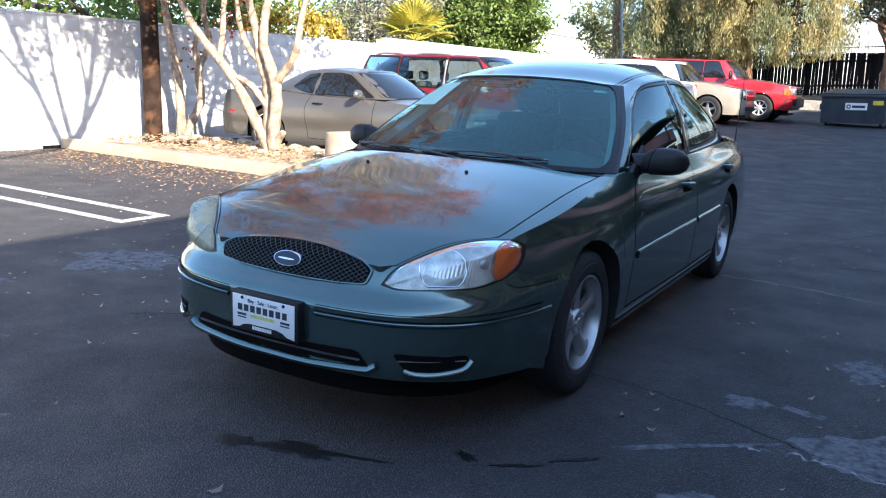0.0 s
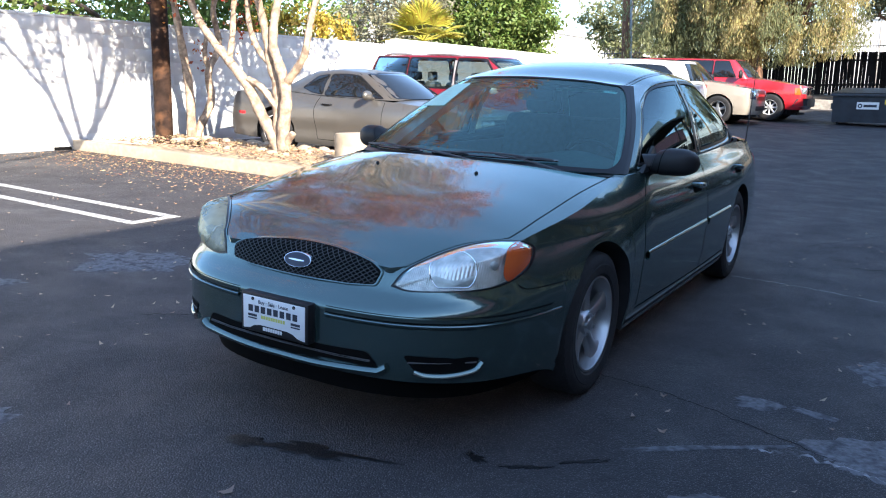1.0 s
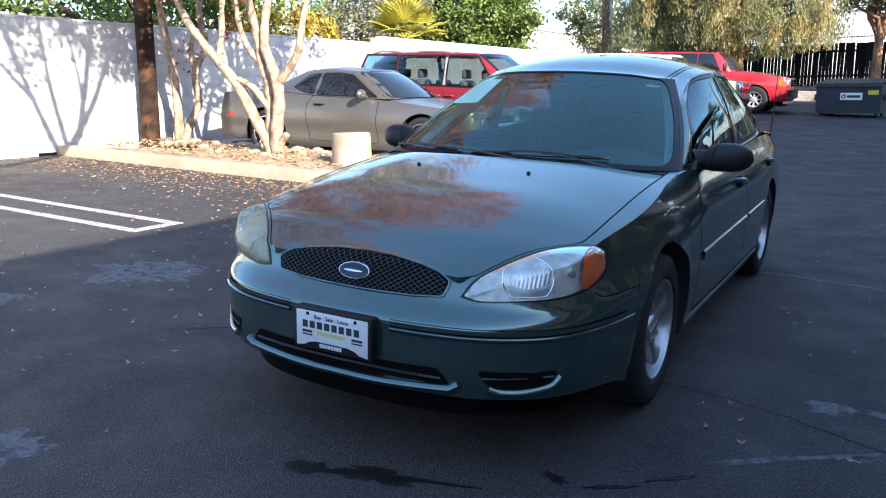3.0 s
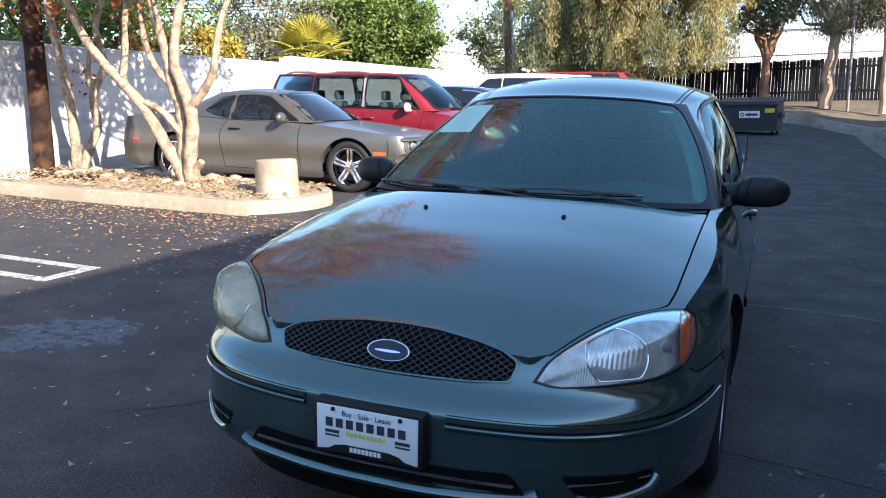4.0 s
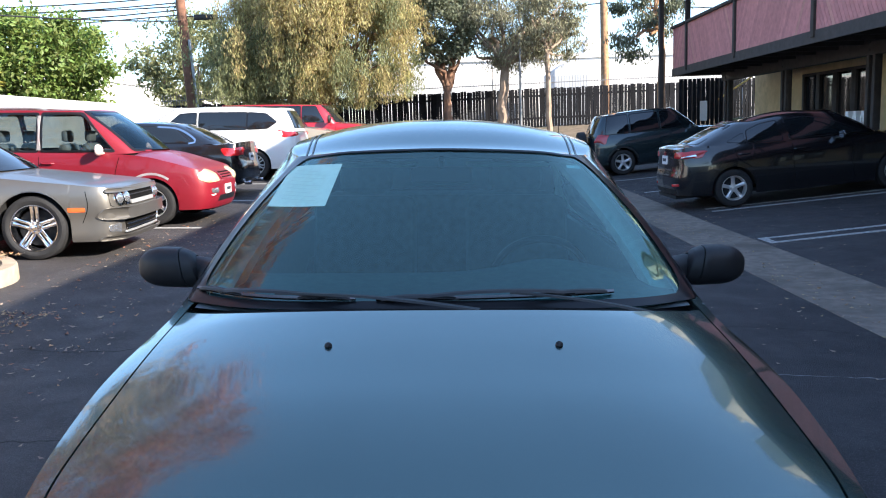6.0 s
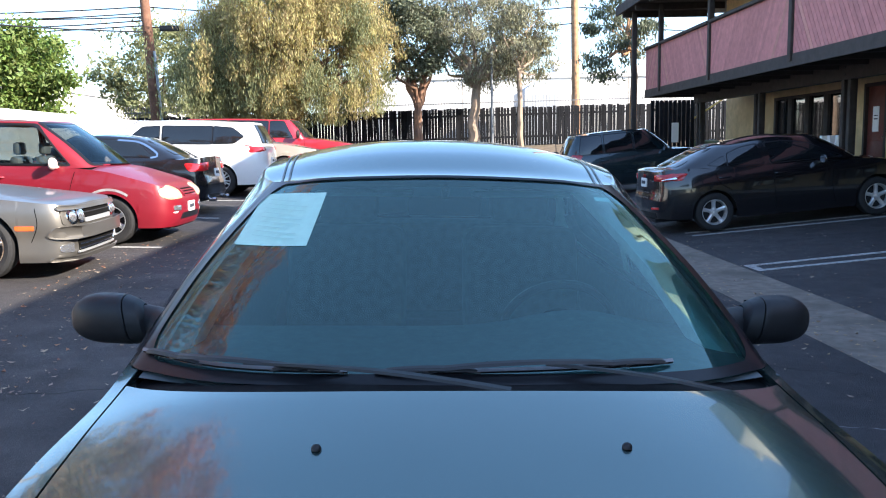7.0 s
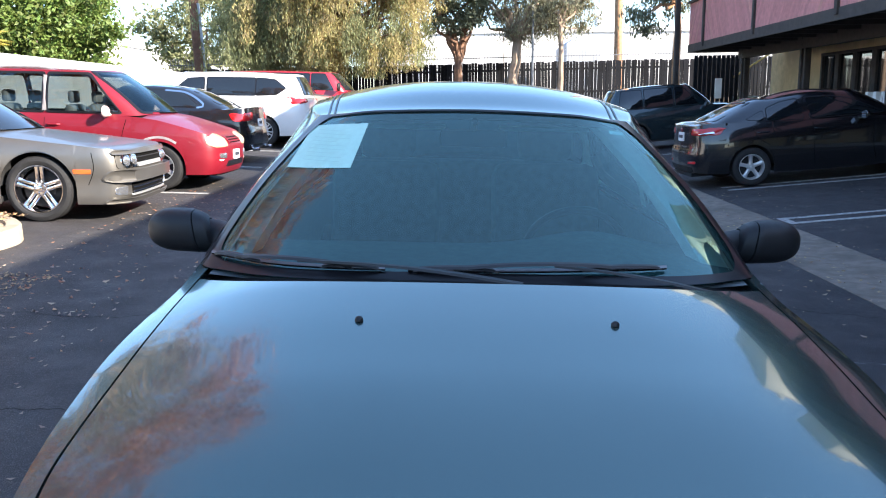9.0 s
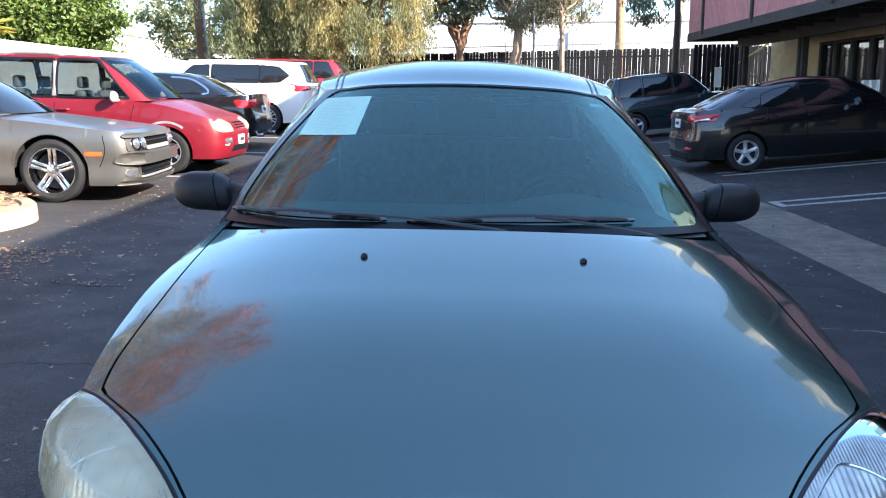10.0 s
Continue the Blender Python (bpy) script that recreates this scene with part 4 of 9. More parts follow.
        part("mirror_arm", B().tube([(s * 0.78, 1.84, 0.962), (s * 0.82, 1.87, 0.968), (s * 0.865, 1.88, 0.978)], [0.06, 0.054, 0.05], 12), M_BLACK, mir)
        part("sail_plate", B().add([(s * 0.833, 1.72, 0.935), (s * 0.84, 2.0, 0.945), (s * 0.80, 1.97, 1.055), (s * 0.815, 1.70, 0.935), (s * 0.823, 2.0, 0.945), (s * 0.785, 1.97, 1.055)], [(0, 1, 2), (3, 5, 4), (0, 3, 4, 1), (1, 4, 5, 2), (2, 5, 3, 0)]), M_BLACK, root)
        # screen-washer nozzle
        x = s * 0.28
        part("washer_nozzle", B().lathe([(0, 0.0095), (0.005, 0.009), (0.009, 0.006), (0.011, 0.001)], "z", 12, (x, 1.0, hood_z(x, 1.0))), M_BLACK, root)
    # headlamps
    ZF = 0.01
    outline = [(0.43, 0.135, 0.599), (0.466, 0.17, 0.657), (0.54, 0.26, 0.708), (0.63, 0.354, 0.747), (0.715, 0.43, 0.763), (0.79, 0.474, 0.766), (0.826, 0.515, 0.745), (0.83, 0.47, 0.68), (0.806, 0.375, 0.636), (0.742, 0.28, 0.608), (0.63, 0.20, 0.596), (0.50, 0.147, 0.588)]
    for s in (1, -1):
        P = spline(outline + outline[:1], 60)[:-1] + np.array([0, 0, ZF])
        c = P.mean(0)
        d = (-s * 0.52, 0.72, -0.36)
        flip = lambda q: [(s * p[0], p[1], p[2]) for p in q]
        hazed = s < 0
        lamp = part("headlamp", decal3(bvh, flip(c + (P - c) * 1.022), d, lift=0.003, rings=6), M_TRIM, root, "hazed yellowed headlamp" if hazed else "clear headlamp with amber corner")
        # bowl: reflector, projector dishes and ribs under the lens
        dome = domed(bvh, flip(c + (P - c) * 0.98), d)
        part("reflector", dome(0.0), M_FLUTE, lamp, angle=60)
        db = dome(0.0)
        dome_tree = BVHTree.FromPolygons([Vector(v_) for v_ in db.v], db.f)
        lb = dome(0.022)
        lens_tree = BVHTree.FromPolygons([Vector(v_) for v_ in lb.v], lb.f)
        dv = Vector(d).normalized()
        uu = dv.cross(Vector((0, 0, 1))).normalized()
        vv = uu.cross(dv)
        flat = np.array([(Vector(p).dot(uu), Vector(p).dot(vv)) for p in flip(c + (P - c) * 0.86)])
        fc = flat.mean(0)
        ang = np.arctan2(flat[:, 1] - fc[1], flat[:, 0] - fc[0])
        rad = np.hypot(flat[:, 0] - fc[0], flat[:, 1] - fc[1])
        order = np.argsort(ang)
        def bowl_ring(cx, cy, cz, r, k=36, half=False):
            """A round outline on the reflector, kept inside the lamp."""
            o = Vector((s * cx, cy, cz))
            o2 = np.array([o.dot(uu), o.dot(vv)])
            out = []
            for t in np.linspace(math.pi if half else 0, 2 * math.pi, k, endpoint=half):
                p = o2 + r * np.array([math.cos(t), math.sin(t)])
                th = math.atan2(p[1] - fc[1], p[0] - fc[0])
                lim = np.interp(th, ang[order], rad[order], period=2 * math.pi)
                q = p - fc
                ln = np.hypot(*q)
                out.append(tuple(fc + q * min(1.0, lim / max(ln, 1e-6))))
            return out
        axis = ((0, 0, 0), uu, vv, dv)
        ring = bowl_ring(0.628, 0.235, 0.678, 0.085)
        part("main_reflector", decal(dome_tree, ring, axis, lift=0.003, rings=6, back=0.002), M_BOWL, lamp)
        # darker half-disc: shade in the lower bowl, painted on
        low = bowl_ring(0.628, 0.235, 0.655, 0.075, 24, True)
        part("lower_reflector", decal(dome_tree, low, axis, lift=0.0045, rings=3, back=0.001), M_SHADE, lamp)
        edge = [dome_tree.ray_cast(uu * p[0] + vv * p[1] - dv * 3, dv)[0] for p in ring]
        edge = [e - dv * 0.006 for e in edge if e]
        part("bowl_rim", B().tube(edge + edge[:1], 0.0022, 5, cap=False), M_REFL, lamp)
        part("turn_bulb", decal(dome_tree, bowl_ring(0.752, 0.32, 0.70, 0.016, 16), axis, lift=0.006, rings=3, bulge=0.004), M_SHADE, lamp)
        am = [tuple(c + (np.array(q) + np.array([0, 0, ZF]) - c) * 0.95) for q in ((0.775, 0.463, 0.768), (0.805, 0.49, 0.762), (0.826, 0.515, 0.745), (0.832, 0.497, 0.71), (0.83, 0.47, 0.68), (0.818, 0.42, 0.652), (0.80, 0.36, 0.628))] + [(0.775, 0.345, 0.665), (0.768, 0.365, 0.71), (0.758, 0.40, 0.748)]
        part("amber_reflector", decal3(lens_tree, flip(spline(am + am[:1], 36)[:-1]), d, lift=0.002, rings=4, back=0.004), M_AMBER if not hazed else M_HAZE, lamp)
        part("lens", dome(0.022, 0.01), M_LENSHAZE if hazed else M_LENS, lamp, angle=60)
    # grille: rim, dark well, diamond mesh, oval badge
    top = [(-0.378, 0.645), (-0.33, 0.669), (-0.24, 0.685), (-0.12, 0.696), (0, 0.699), (0.12, 0.696), (0.24, 0.685), (0.33, 0.669), (0.378, 0.645)]
    bot = [(0.362, 0.597), (0.25, 0.589), (0.12, 0.585), (0, 0.584), (-0.12, 0.585), (-0.25, 0.589), (-0.362, 0.597)]
    ring = round_poly([(x, z + ZF) for x, z in top + bot], 0.012, 3)
    front = ((0, 0, 0), (1, 0, 0), (0, 0, 1), (0, 1, 0))
    bod = tree_of(T_SH, mirror(T_SH), T_HOOD)
    c = np.array([0, 0.652])
    gr = part("grille", decal(bod, [c + (np.array(p) - c) * np.array([1.022, 1.09]) for p in ring], front, lift=0.007, rings=3), M_GREEN, root, "black diamond-mesh grille in a painted rim")
    part("grille_well", decal(bod, ring, front, lift=0.0085, rings=3), M_GAP, gr)
    def inside(x, z):
        n, r = len(ring), False
        for i in range(n):
            (x1, z1), (x2, z2) = ring[i - 1], ring[i]
            if (z1 > z) != (z2 > z) and x < (x2 - x1) * (z - z1) / (z2 - z1) + x1:
                r = not r
        return r
    mesh_b = B()
    for sl in (0.62, -0.62):
        for x0 in np.arange(-0.5, 0.5, 0.027):
            pts = [(x0 + (z - 0.652) / sl, z) for z in np.linspace(0.59, 0.712, 26)]
            run = [p for p in pts if inside(*p)]
            if len(run) > 2:
                path = []
                for x, z in run:
                    h = bod.ray_cast(Vector((x, -3, z)), Vector((0, 1, 0)))[0]
                    if h:
                        path.append((x, h.y - 0.013, z))
                if len(path) > 2:
                    mesh_b.tube(path, 0.0017, 4)
    gm = part("grille_mesh", mesh_b, mat("dark_grille_bars", (0.045, 0.048, 0.05), 0.35, 0.3, vary=0), gr)
    gm["kind"] = "stuff"
    for rr, mm, lf, nm in ((1.0, M_CHROME, 0.024, "badge_rim"), (0.93, mat("navy_badge", (0.004, 0.008, 0.03), 0.35, coat=0.2, vary=0), 0.027, "badge_field")):
        o = [(0.068 * rr * math.cos(a), 0.650 + 0.0275 * rr * math.sin(a)) for a in np.linspace(0, 2 * math.pi, 36, endpoint=False)]
        part(nm, decal(bod, o, front, lift=lf, rings=3, back=0.016), mm, gr)
    o = [(0.042 * math.cos(a), 0.650 + 0.0035 * math.sin(a)) for a in np.linspace(0, 2 * math.pi, 20, endpoint=False)]
    part("badge_bar", decal(bod, o, front, lift=0.029, rings=2, back=0.002), M_CHROME, gr)
    # lower intakes with painted lips
    def lip(pts, r, nm):
        path = []
        for x, z in pts:
            h = bod.ray_cast(Vector((x, -3, z)), Vector((0, 1, 0)))[0]
            path.append((x, h.y - 0.004, z))
        part(nm, B().tube([tuple(p) for p in spline(path, 24)], r, 8), M_GREEN, root, angle=60)
    low = [(-0.40, 0.378), (-0.2, 0.372), (0.2, 0.372), (0.40, 0.378), (0.445, 0.315), (0.2, 0.303), (-0.2, 0.303), (-0.445, 0.315)]
    part("lower_intake", decal(bod, round_poly(low, 0.02), front, lift=0.003, rings=3), M_GAP, root)
    part("intake_slat", decal(bod, round_poly([(-0.41, 0.340), (0.41, 0.340), (0.41, 0.346), (-0.41, 0.346)], 0.002), front, lift=0.010, rings=1), M_ALLOY2, root)
    lip([(-0.47, 0.322), (-0.44, 0.306), (-0.2, 0.294), (0, 0.292), (0.2, 0.294), (0.44, 0.306), (0.475, 0.326)], 0.018, "intake_lip")
    for s in (1, -1):
        fog = [(s * 0.53, 0.382), (s * 0.62, 0.378), (s * 0.755, 0.375), (s * 0.735, 0.322), (s * 0.66, 0.312), (s * 0.575, 0.312)]
        fp = part("fog_recess", decal(bod, round_poly(fog if s > 0 else fog[::-1], 0.02), front, lift=0.004, rings=3), M_GAP, root)
        part("fog_slat", decal(bod, round_poly([(s * 0.55, 0.352), (s * 0.745, 0.352), (s * 0.745, 0.357), (s * 0.55, 0.357)], 0.002), front, lift=0.010, rings=1), M_ALLOY2, fp)
        lip([(s * 0.565, 0.315), (s * 0.60, 0.303), (s * 0.67, 0.302), (s * 0.735, 0.318), (s * 0.758, 0.352)], 0.016, "fog_lip")
    # dealer plate in a black holder
    holder = new("plate_mount")
    holder.parent, holder.matrix_local = root, pose(0, 0, 0.01)
    part("plate_holder", B().box(-0.172, -0.034, 0.357, 0.172, 0.02, 0.514, 0.006), M_BLACK, holder)
    part("dealer_plate", B().box(-0.158, -0.0375, 0.368, 0.158, -0.033, 0.503, 0.002), M_WHITE, holder)
    part("plate_foot", B().prism([(-0.158, 0.0), (-0.10, 0.0), (0.0, 0.0), (0.10, 0.0), (0.158, 0.0), (0.12, 0.006), (0.10, 0.018), (0.07, 0.024), (-0.07, 0.024), (-0.10, 0.018), (-0.12, 0.006)], 0.002, pose(0, -0.0395, 0.368)), M_BLACK, holder)
    for k in range(8):
        w = 0.022
        part("brand_bar", B().box(-0.128 + k * 0.0325, -0.0392, 0.441, -0.128 + k * 0.0325 + w, -0.0372, 0.467), M_INK, holder)
    for k in range(8):
        part("brand_bar", B().box(-0.05 + k * 0.0125, -0.042, 0.3745, -0.05 + k * 0.0125 + 0.009, -0.0394, 0.388), M_WHITE, holder)
    m_yel = mat("pale_yellow_print", (0.62, 0.6, 0.16), 0.5, vary=0)
    for k in range(10):
        part("brand_bar", B().box(-0.062 + k * 0.0125, -0.0392, 0.419, -0.062 + k * 0.0125 + 0.009, -0.0372, 0.432), m_yel, holder)
    for x in (-0.13, 0.09):
        part("print_bar", B().box(x, -0.0392, 0.412, x + 0.045, -0.0372, 0.417).box(x, -0.0392, 0.422, x + 0.045, -0.0372, 0.431), M_INK, holder)
    fc = bpy.data.curves.new("plate_text", "FONT")
    fc.body, fc.size, fc.align_x, fc.extrude = "Buy \u00b7 Sale \u00b7 Lease", 0.022, "CENTER", 0.0004
    tmp = new("plate_text", fc)
    me = bpy.data.meshes.new_from_object(tmp.evaluated_get(bpy.context.evaluated_depsgraph_get()))
    bpy.data.objects.remove(tmp)
    me.materials.clear()
    me.materials.append(M_INK)
    tx = part("plate_text", me, None, holder)
    tx.matrix_local = pose(0, -0.0388, 0.477, 90, 0, 0)
    for x in (-0.105, 0.105):
        part("plate_screw", B().lathe([(-0.041, 0.001), (-0.041, 0.006), (-0.037, 0.007)], "y", 10, (x, 0, 0.493)), M_BLACK, holder)
    # wipers
    scr = tree_of(T_CAB, mirror(T_CAB))
    def on_glass(x, z, off):
        h, n, _, _ = scr.ray_cast(Vector((x, -3, z)), Vector((0, 1, 0)))
        n = n if n.y < 0 else -n
        return h + n * off
    for x0, z0, x1, z1, px in ((-0.76, 0.966, -0.25, 0.972, 0.10), (-0.19, 0.972, 0.50, 0.979, 0.66)):
        def at(t, off, up=0.0):
            return on_glass(x0 + (x1 - x0) * t, z0 + (z1 - z0) * t + up, off)
        wp = part("wiper", B().tube([at(t, 0.008) for t in np.linspace(0, 1, 16)], 0.0035, 6), M_RUBBER, root)
        # flexible strip, slotted yoke and smaller yokes of the blade
        part("wiper_strip", B().grid([[at(t, 0.0135, -0.002), at(t, 0.0145, 0.003)] for t in np.linspace(0, 1, 16)]), M_ALLOY2, wp)
        for ta, tb, hh in ((0.16, 0.84, 0.026), (0.02, 0.34, 0.013), (0.66, 0.98, 0.013)):
            g = []
            for t in np.linspace(0, 1, 12):
                h = 0.009 + hh * math.sin(math.pi * t) ** 0.6
                tt = ta + (tb - ta) * t
                g.append([at(tt, h, -0.004), at(tt, h + 0.003, 0.0), at(tt, h, 0.005)])
            part("wiper_yoke", B().grid(g), M_WIPER, wp)
        for k in range(5):
            t = 0.36 + 0.05 * k
            part("yoke_tooth", B().tube([at(t, 0.024, 0.003), at(t, 0.026, 0.007)], 0.004, 5), M_RUBBER, wp)
        mid = at(0.55, 0.032)
        piv = Vector((px, 1.245 + 0.1 * abs(px / 0.757) ** 2.4, hood_z(px, 1.2) + 0.002))
        way = (piv - mid).normalized()
        side = way.cross(Vector((0, 0, 1))).normalized()
        g = []
        for t in np.linspace(0, 1, 12):
            p = mid + (piv - mid) * t + Vector((0, 0, 0.012 * math.sin(math.pi * t)))
            w = 0.004 + 0.010 * min(1, t * 1.5)
            g.append([p - side * w - Vector((0, 0, 0.006)), p - side * w * 0.8, p + side * w * 0.8, p + side * w - Vector((0, 0, 0.006))])
        part("wiper_arm", B().grid(g), M_WIPER, wp)
    # notice sheet, laid on the outer glass with the glass tint put into its colour
    corners = [(x, z) for x, z in ((-0.57, 1.322), (-0.465, 1.332), (-0.36, 1.338), (-0.375, 1.275), (-0.392, 1.208), (-0.50, 1.202), (-0.612, 1.196), (-0.59, 1.258))]
    fine = [tuple(np.array(corners[i]) + (np.array(corners[(i + 1) % 8]) - np.array(corners[i])) * t) for i in range(8) for t in (0, 0.2, 0.4, 0.6, 0.8)]
    sheet = decal(scr, fine, front, lift=0.004, rings=9, back=0.002)
    ns = part("notice_sheet", sheet, M_PAPER, root, "pale green notice sheet")
    for k in range(9):
        z = 1.305 - k * 0.011
        x0 = -0.535 - k * 0.003
        part("print_bar", B().grid([[on_glass(x, z + dz, 0.0065) for dz in (0, 0.0012)] for x in np.linspace(x0, x0 + (0.13 if k % 3 else 0.09), 6)]), M_FAINT, ns)
    part("pass_sticker", decal(scr, [(0.46, 1.318), (0.52, 1.312), (0.52, 1.322), (0.46, 1.328)], front, lift=-0.008, rings=1, back=0.001), M_WHITE, root)
    # aerial
    part("aerial", B().tube([(0.80, 4.3, 0.96), (0.79, 4.42, 1.25), (0.78, 4.52, 1.62)], [0.006, 0.003, 0.002], 6), M_BLACK, root)
    # tail lamps
    for s in (1, -1):
        part("tail_lamp", decal(bod, round_poly([(s * 0.45, 0.72), (s * 0.85, 0.70), (s * 0.85, 0.86), (s * 0.5, 0.88)], 0.04), ((0, 5, 0), (math.cos(0.5), -s * math.sin(0.5), 0), (0, 0, 1), (-s * math.sin(0.5), -math.cos(0.5), 0)), lift=0.008, far=9), M_RED, root)


def saloon_interior(root):
    # floor tub, dashboard, seats, wheel, mirror
    part("cabin_floor", B().box(-0.78, 1.45, 0.3, 0.78, 4.2, 0.34).box(-0.80, 1.5, 0.34, -0.77, 4.1, 0.93).box(0.77, 1.5, 0.34, 0.80, 4.1, 0.93).box(-0.75, 4.0, 0.34, 0.75, 4.24, 1.0), M_DASH, root)
    g = []
    for s in np.linspace(-1, 1, 25):
        x = 0.75 * s
        y0 = 1.36 + 0.1 * abs(s) ** 2.4 + 0.1 * max(0, abs(s) - 0.75)
        hump = 0.05 * math.exp(-((x - 0.38) / 0.2) ** 2)
        g.append([(x, y0, 0.93), (x, y0 + 0.12, 0.945 + hump * 0.3), (x, 1.95, 0.95 + hump), (x, 2.03, 0.93 + hump), (x, 2.05, 0.86), (x, 2.0, 0.6), (x, 1.9, 0.4)])
    part("dashboard", B().grid(g), M_DASH, root)
    for x in (-0.37, 0.37):
        b = B()
        b.box(x - 0.25, 2.35, 0.42, x + 0.25, 2.9, 0.62, 0.06)
        part("seat_cushion", b, M_SEAT, root)
        back = B().box(-0.25, -0.07, 0, 0.25, 0.07, 0.62, 0.06)
        part("seat_back", back, M_SEAT, root).matrix_local = pose(x, 2.88, 0.55, -18, 0, 0)
        hr = B().box(-0.13, -0.05, 0, 0.13, 0.05, 0.19, 0.045)
        part("head_restraint", hr, M_SEAT, root).matrix_local = pose(x, 3.09, 1.15, -12, 0, 0)
    part("rear_bench", B().box(-0.68, 3.3, 0.4, 0.68, 3.85, 0.62, 0.06).box(-0.68, 3.75, 0.55, 0.68, 3.95, 1.1, 0.06), M_SEAT, root)
    # steering wheel
    m = pose(0.38, 2.2, 0.88, 25, 0, 0)
    rim = B().tube([m @ Vector((0.185 * math.cos(a), 0, 0.185 * math.sin(a))) for a in np.linspace(0, 2 * math.pi, 33)], 0.015, 8, cap=False)
    sw = part("steering_wheel", rim, M_BLACK, root)
    part("wheel_hub", B().lathe([(-0.03, 0.001), (-0.03, 0.06), (0.02, 0.075), (0.04, 0.05)], "y", 20), M_BLACK, sw).matrix_local = m
    for a in (0.15, 3.0, 4.7):
        part("spoke", B().tube([m @ Vector((0.05 * math.cos(a), 0, 0.05 * math.sin(a))), m @ Vector((0.18 * math.cos(a), 0, 0.18 * math.sin(a)))], 0.014, 6), M_BLACK, sw)
    # rear-view mirror
    part("rear_view_mirror", B().box(-0.12, 2.17, 1.255, 0.12, 2.205, 1.32, 0.015), M_BLACK, root)
    part("mirror_stem", B().tube([(0, 2.18, 1.32), (0, 2.1, 1.352)], 0.012, 6), M_BLACK, root)
    for s in (1, -1):
        part("sun_visor", B().box(min(s * 0.1, s * 0.42), 2.24, 1.315, max(s * 0.1, s * 0.42), 2.38, 1.33, 0.006), M_PILLAR, root)


M_LENSHAZE = hazed("yellowed_lens", (0.92, 0.76, 0.46), 0.29)
M_BOWL = fluted("lamp_bowl", 0.66, 500)
# darker copy of the reflector, with shade put into its colour
M_SHADE = mat("shaded_reflector", (0.34, 0.37, 0.37), 0.3, 0.5, vary=0.25, scale=25)
M_FLUTE = fluted("fluted_reflector", 0.55, 900)
M_FAINT = mat("faint_print", (0.33, 0.53, 0.46), 0.6, vary=0)
saloon_details(saloon)
saloon_interior(saloon)
# ---- ground ----
def asphalt():
    m = bpy.data.materials.new("asphalt")
    m.use_nodes = True
    nt = m.node_tree
    b = nt.nodes["Principled BSDF"]
    L = nt.links.new
    tc = nt.nodes.new("ShaderNodeTexCoord")
    def nz(sc, det=6, rough=0.6):
        n = nt.nodes.new("ShaderNodeTexNoise")
        n.inputs["Scale"].default_value, n.inputs["Detail"].default_value, n.inputs["Roughness"].default_value = sc, det, rough
        L(tc.outputs["Object"], n.inputs["Vector"])
        return n.outputs[0]
    def rmp(src, lo, hi, a, c):
        r = nt.nodes.new("ShaderNodeMapRange")
        for i, v in enumerate((lo, hi, a, c)):
            r.inputs[i + 1].default_value = v
        L(src, r.inputs[0])
        return r.outputs[0]
    def mix(a, c, f):
        x = nt.nodes.new("ShaderNodeMix")
        x.data_type = "RGBA"
        for k, v in ((6, a), (7, c)):
            if isinstance(v, tuple):
                x.inputs[k].default_value = (*v, 1)
            else:
                L(v, x.inputs[k])
        L(f, x.inputs[0])
        return x.outputs[2]
    col = mix((0.031, 0.0292, 0.0315), (0.051, 0.0475, 0.049), rmp(nz(0.35), 0.35, 0.65, 0, 1))
    col = mix(col, (0.09, 0.086, 0.084), rmp(nz(1.7, 8, 0.7), 0.56, 0.75, 0, 0.7))
    col = mix(col, (0.024, 0.023, 0.026), rmp(nz(0.9, 8, 0.7), 0.56, 0.72, 0, 0.6))
    vo = nt.nodes.new("ShaderNodeTexVoronoi")
    vo.inputs["Scale"].default_value = 130
    L(tc.outputs["Object"], vo.inputs["Vector"])
    col = mix(col, (0.30, 0.285, 0.275), rmp(vo.outputs["Distance"], 0.0, 0.34, 0.85, 0.0))
    col = mix(col, (0.018, 0.017, 0.019), rmp(nz(70, 3), 0.52, 0.68, 0, 0.55))
    L(col, b.inputs["Base Color"])
    b.inputs["Specular IOR Level"].default_value = 0.28
    L(rmp(nz(2.2, 6), 0.3, 0.7, 0.52, 0.82), b.inputs["Roughness"])
    bp = nt.nodes.new("ShaderNodeBump")
    bp.inputs["Strength"].default_value, bp.inputs["Distance"].default_value = 0.9, 0.006
    L(vo.outputs["Distance"], bp.inputs["Height"])
    b2 = nt.nodes.new("ShaderNodeBump")
    b2.inputs["Strength"].default_value, b2.inputs["Distance"].default_value = 0.3, 0.01
    L(nz(45, 5), b2.inputs["Height"])
    L(bp.outputs[0], b2.inputs["Normal"])
    L(b2.outputs[0], b.inputs["Normal"])
    return m


M_ASPHALT = asphalt()
M_CONC = mat("concrete", (0.36, 0.33, 0.29), 0.85, vary=0.22, scale=9, bump=0.35, bscale=70, second=(0.22, 0.2, 0.18), sscale=1.1)
M_CURB = mat("curb_concrete", (0.34, 0.28, 0.205), 0.85, vary=0.18, scale=12, bump=0.3, bscale=80, second=(0.29, 0.235, 0.17), sscale=1.6)
M_LINE = mat("worn_white_line", (0.38, 0.38, 0.365), 0.75, vary=0.25, scale=30, second=(0.14, 0.14, 0.14), sscale=26)
M_DIRT = mat("planter_soil", (0.36, 0.275, 0.18), 0.95, vary=0.35, scale=14, bump=0.8, bscale=40, second=(0.24, 0.18, 0.12), sscale=3)
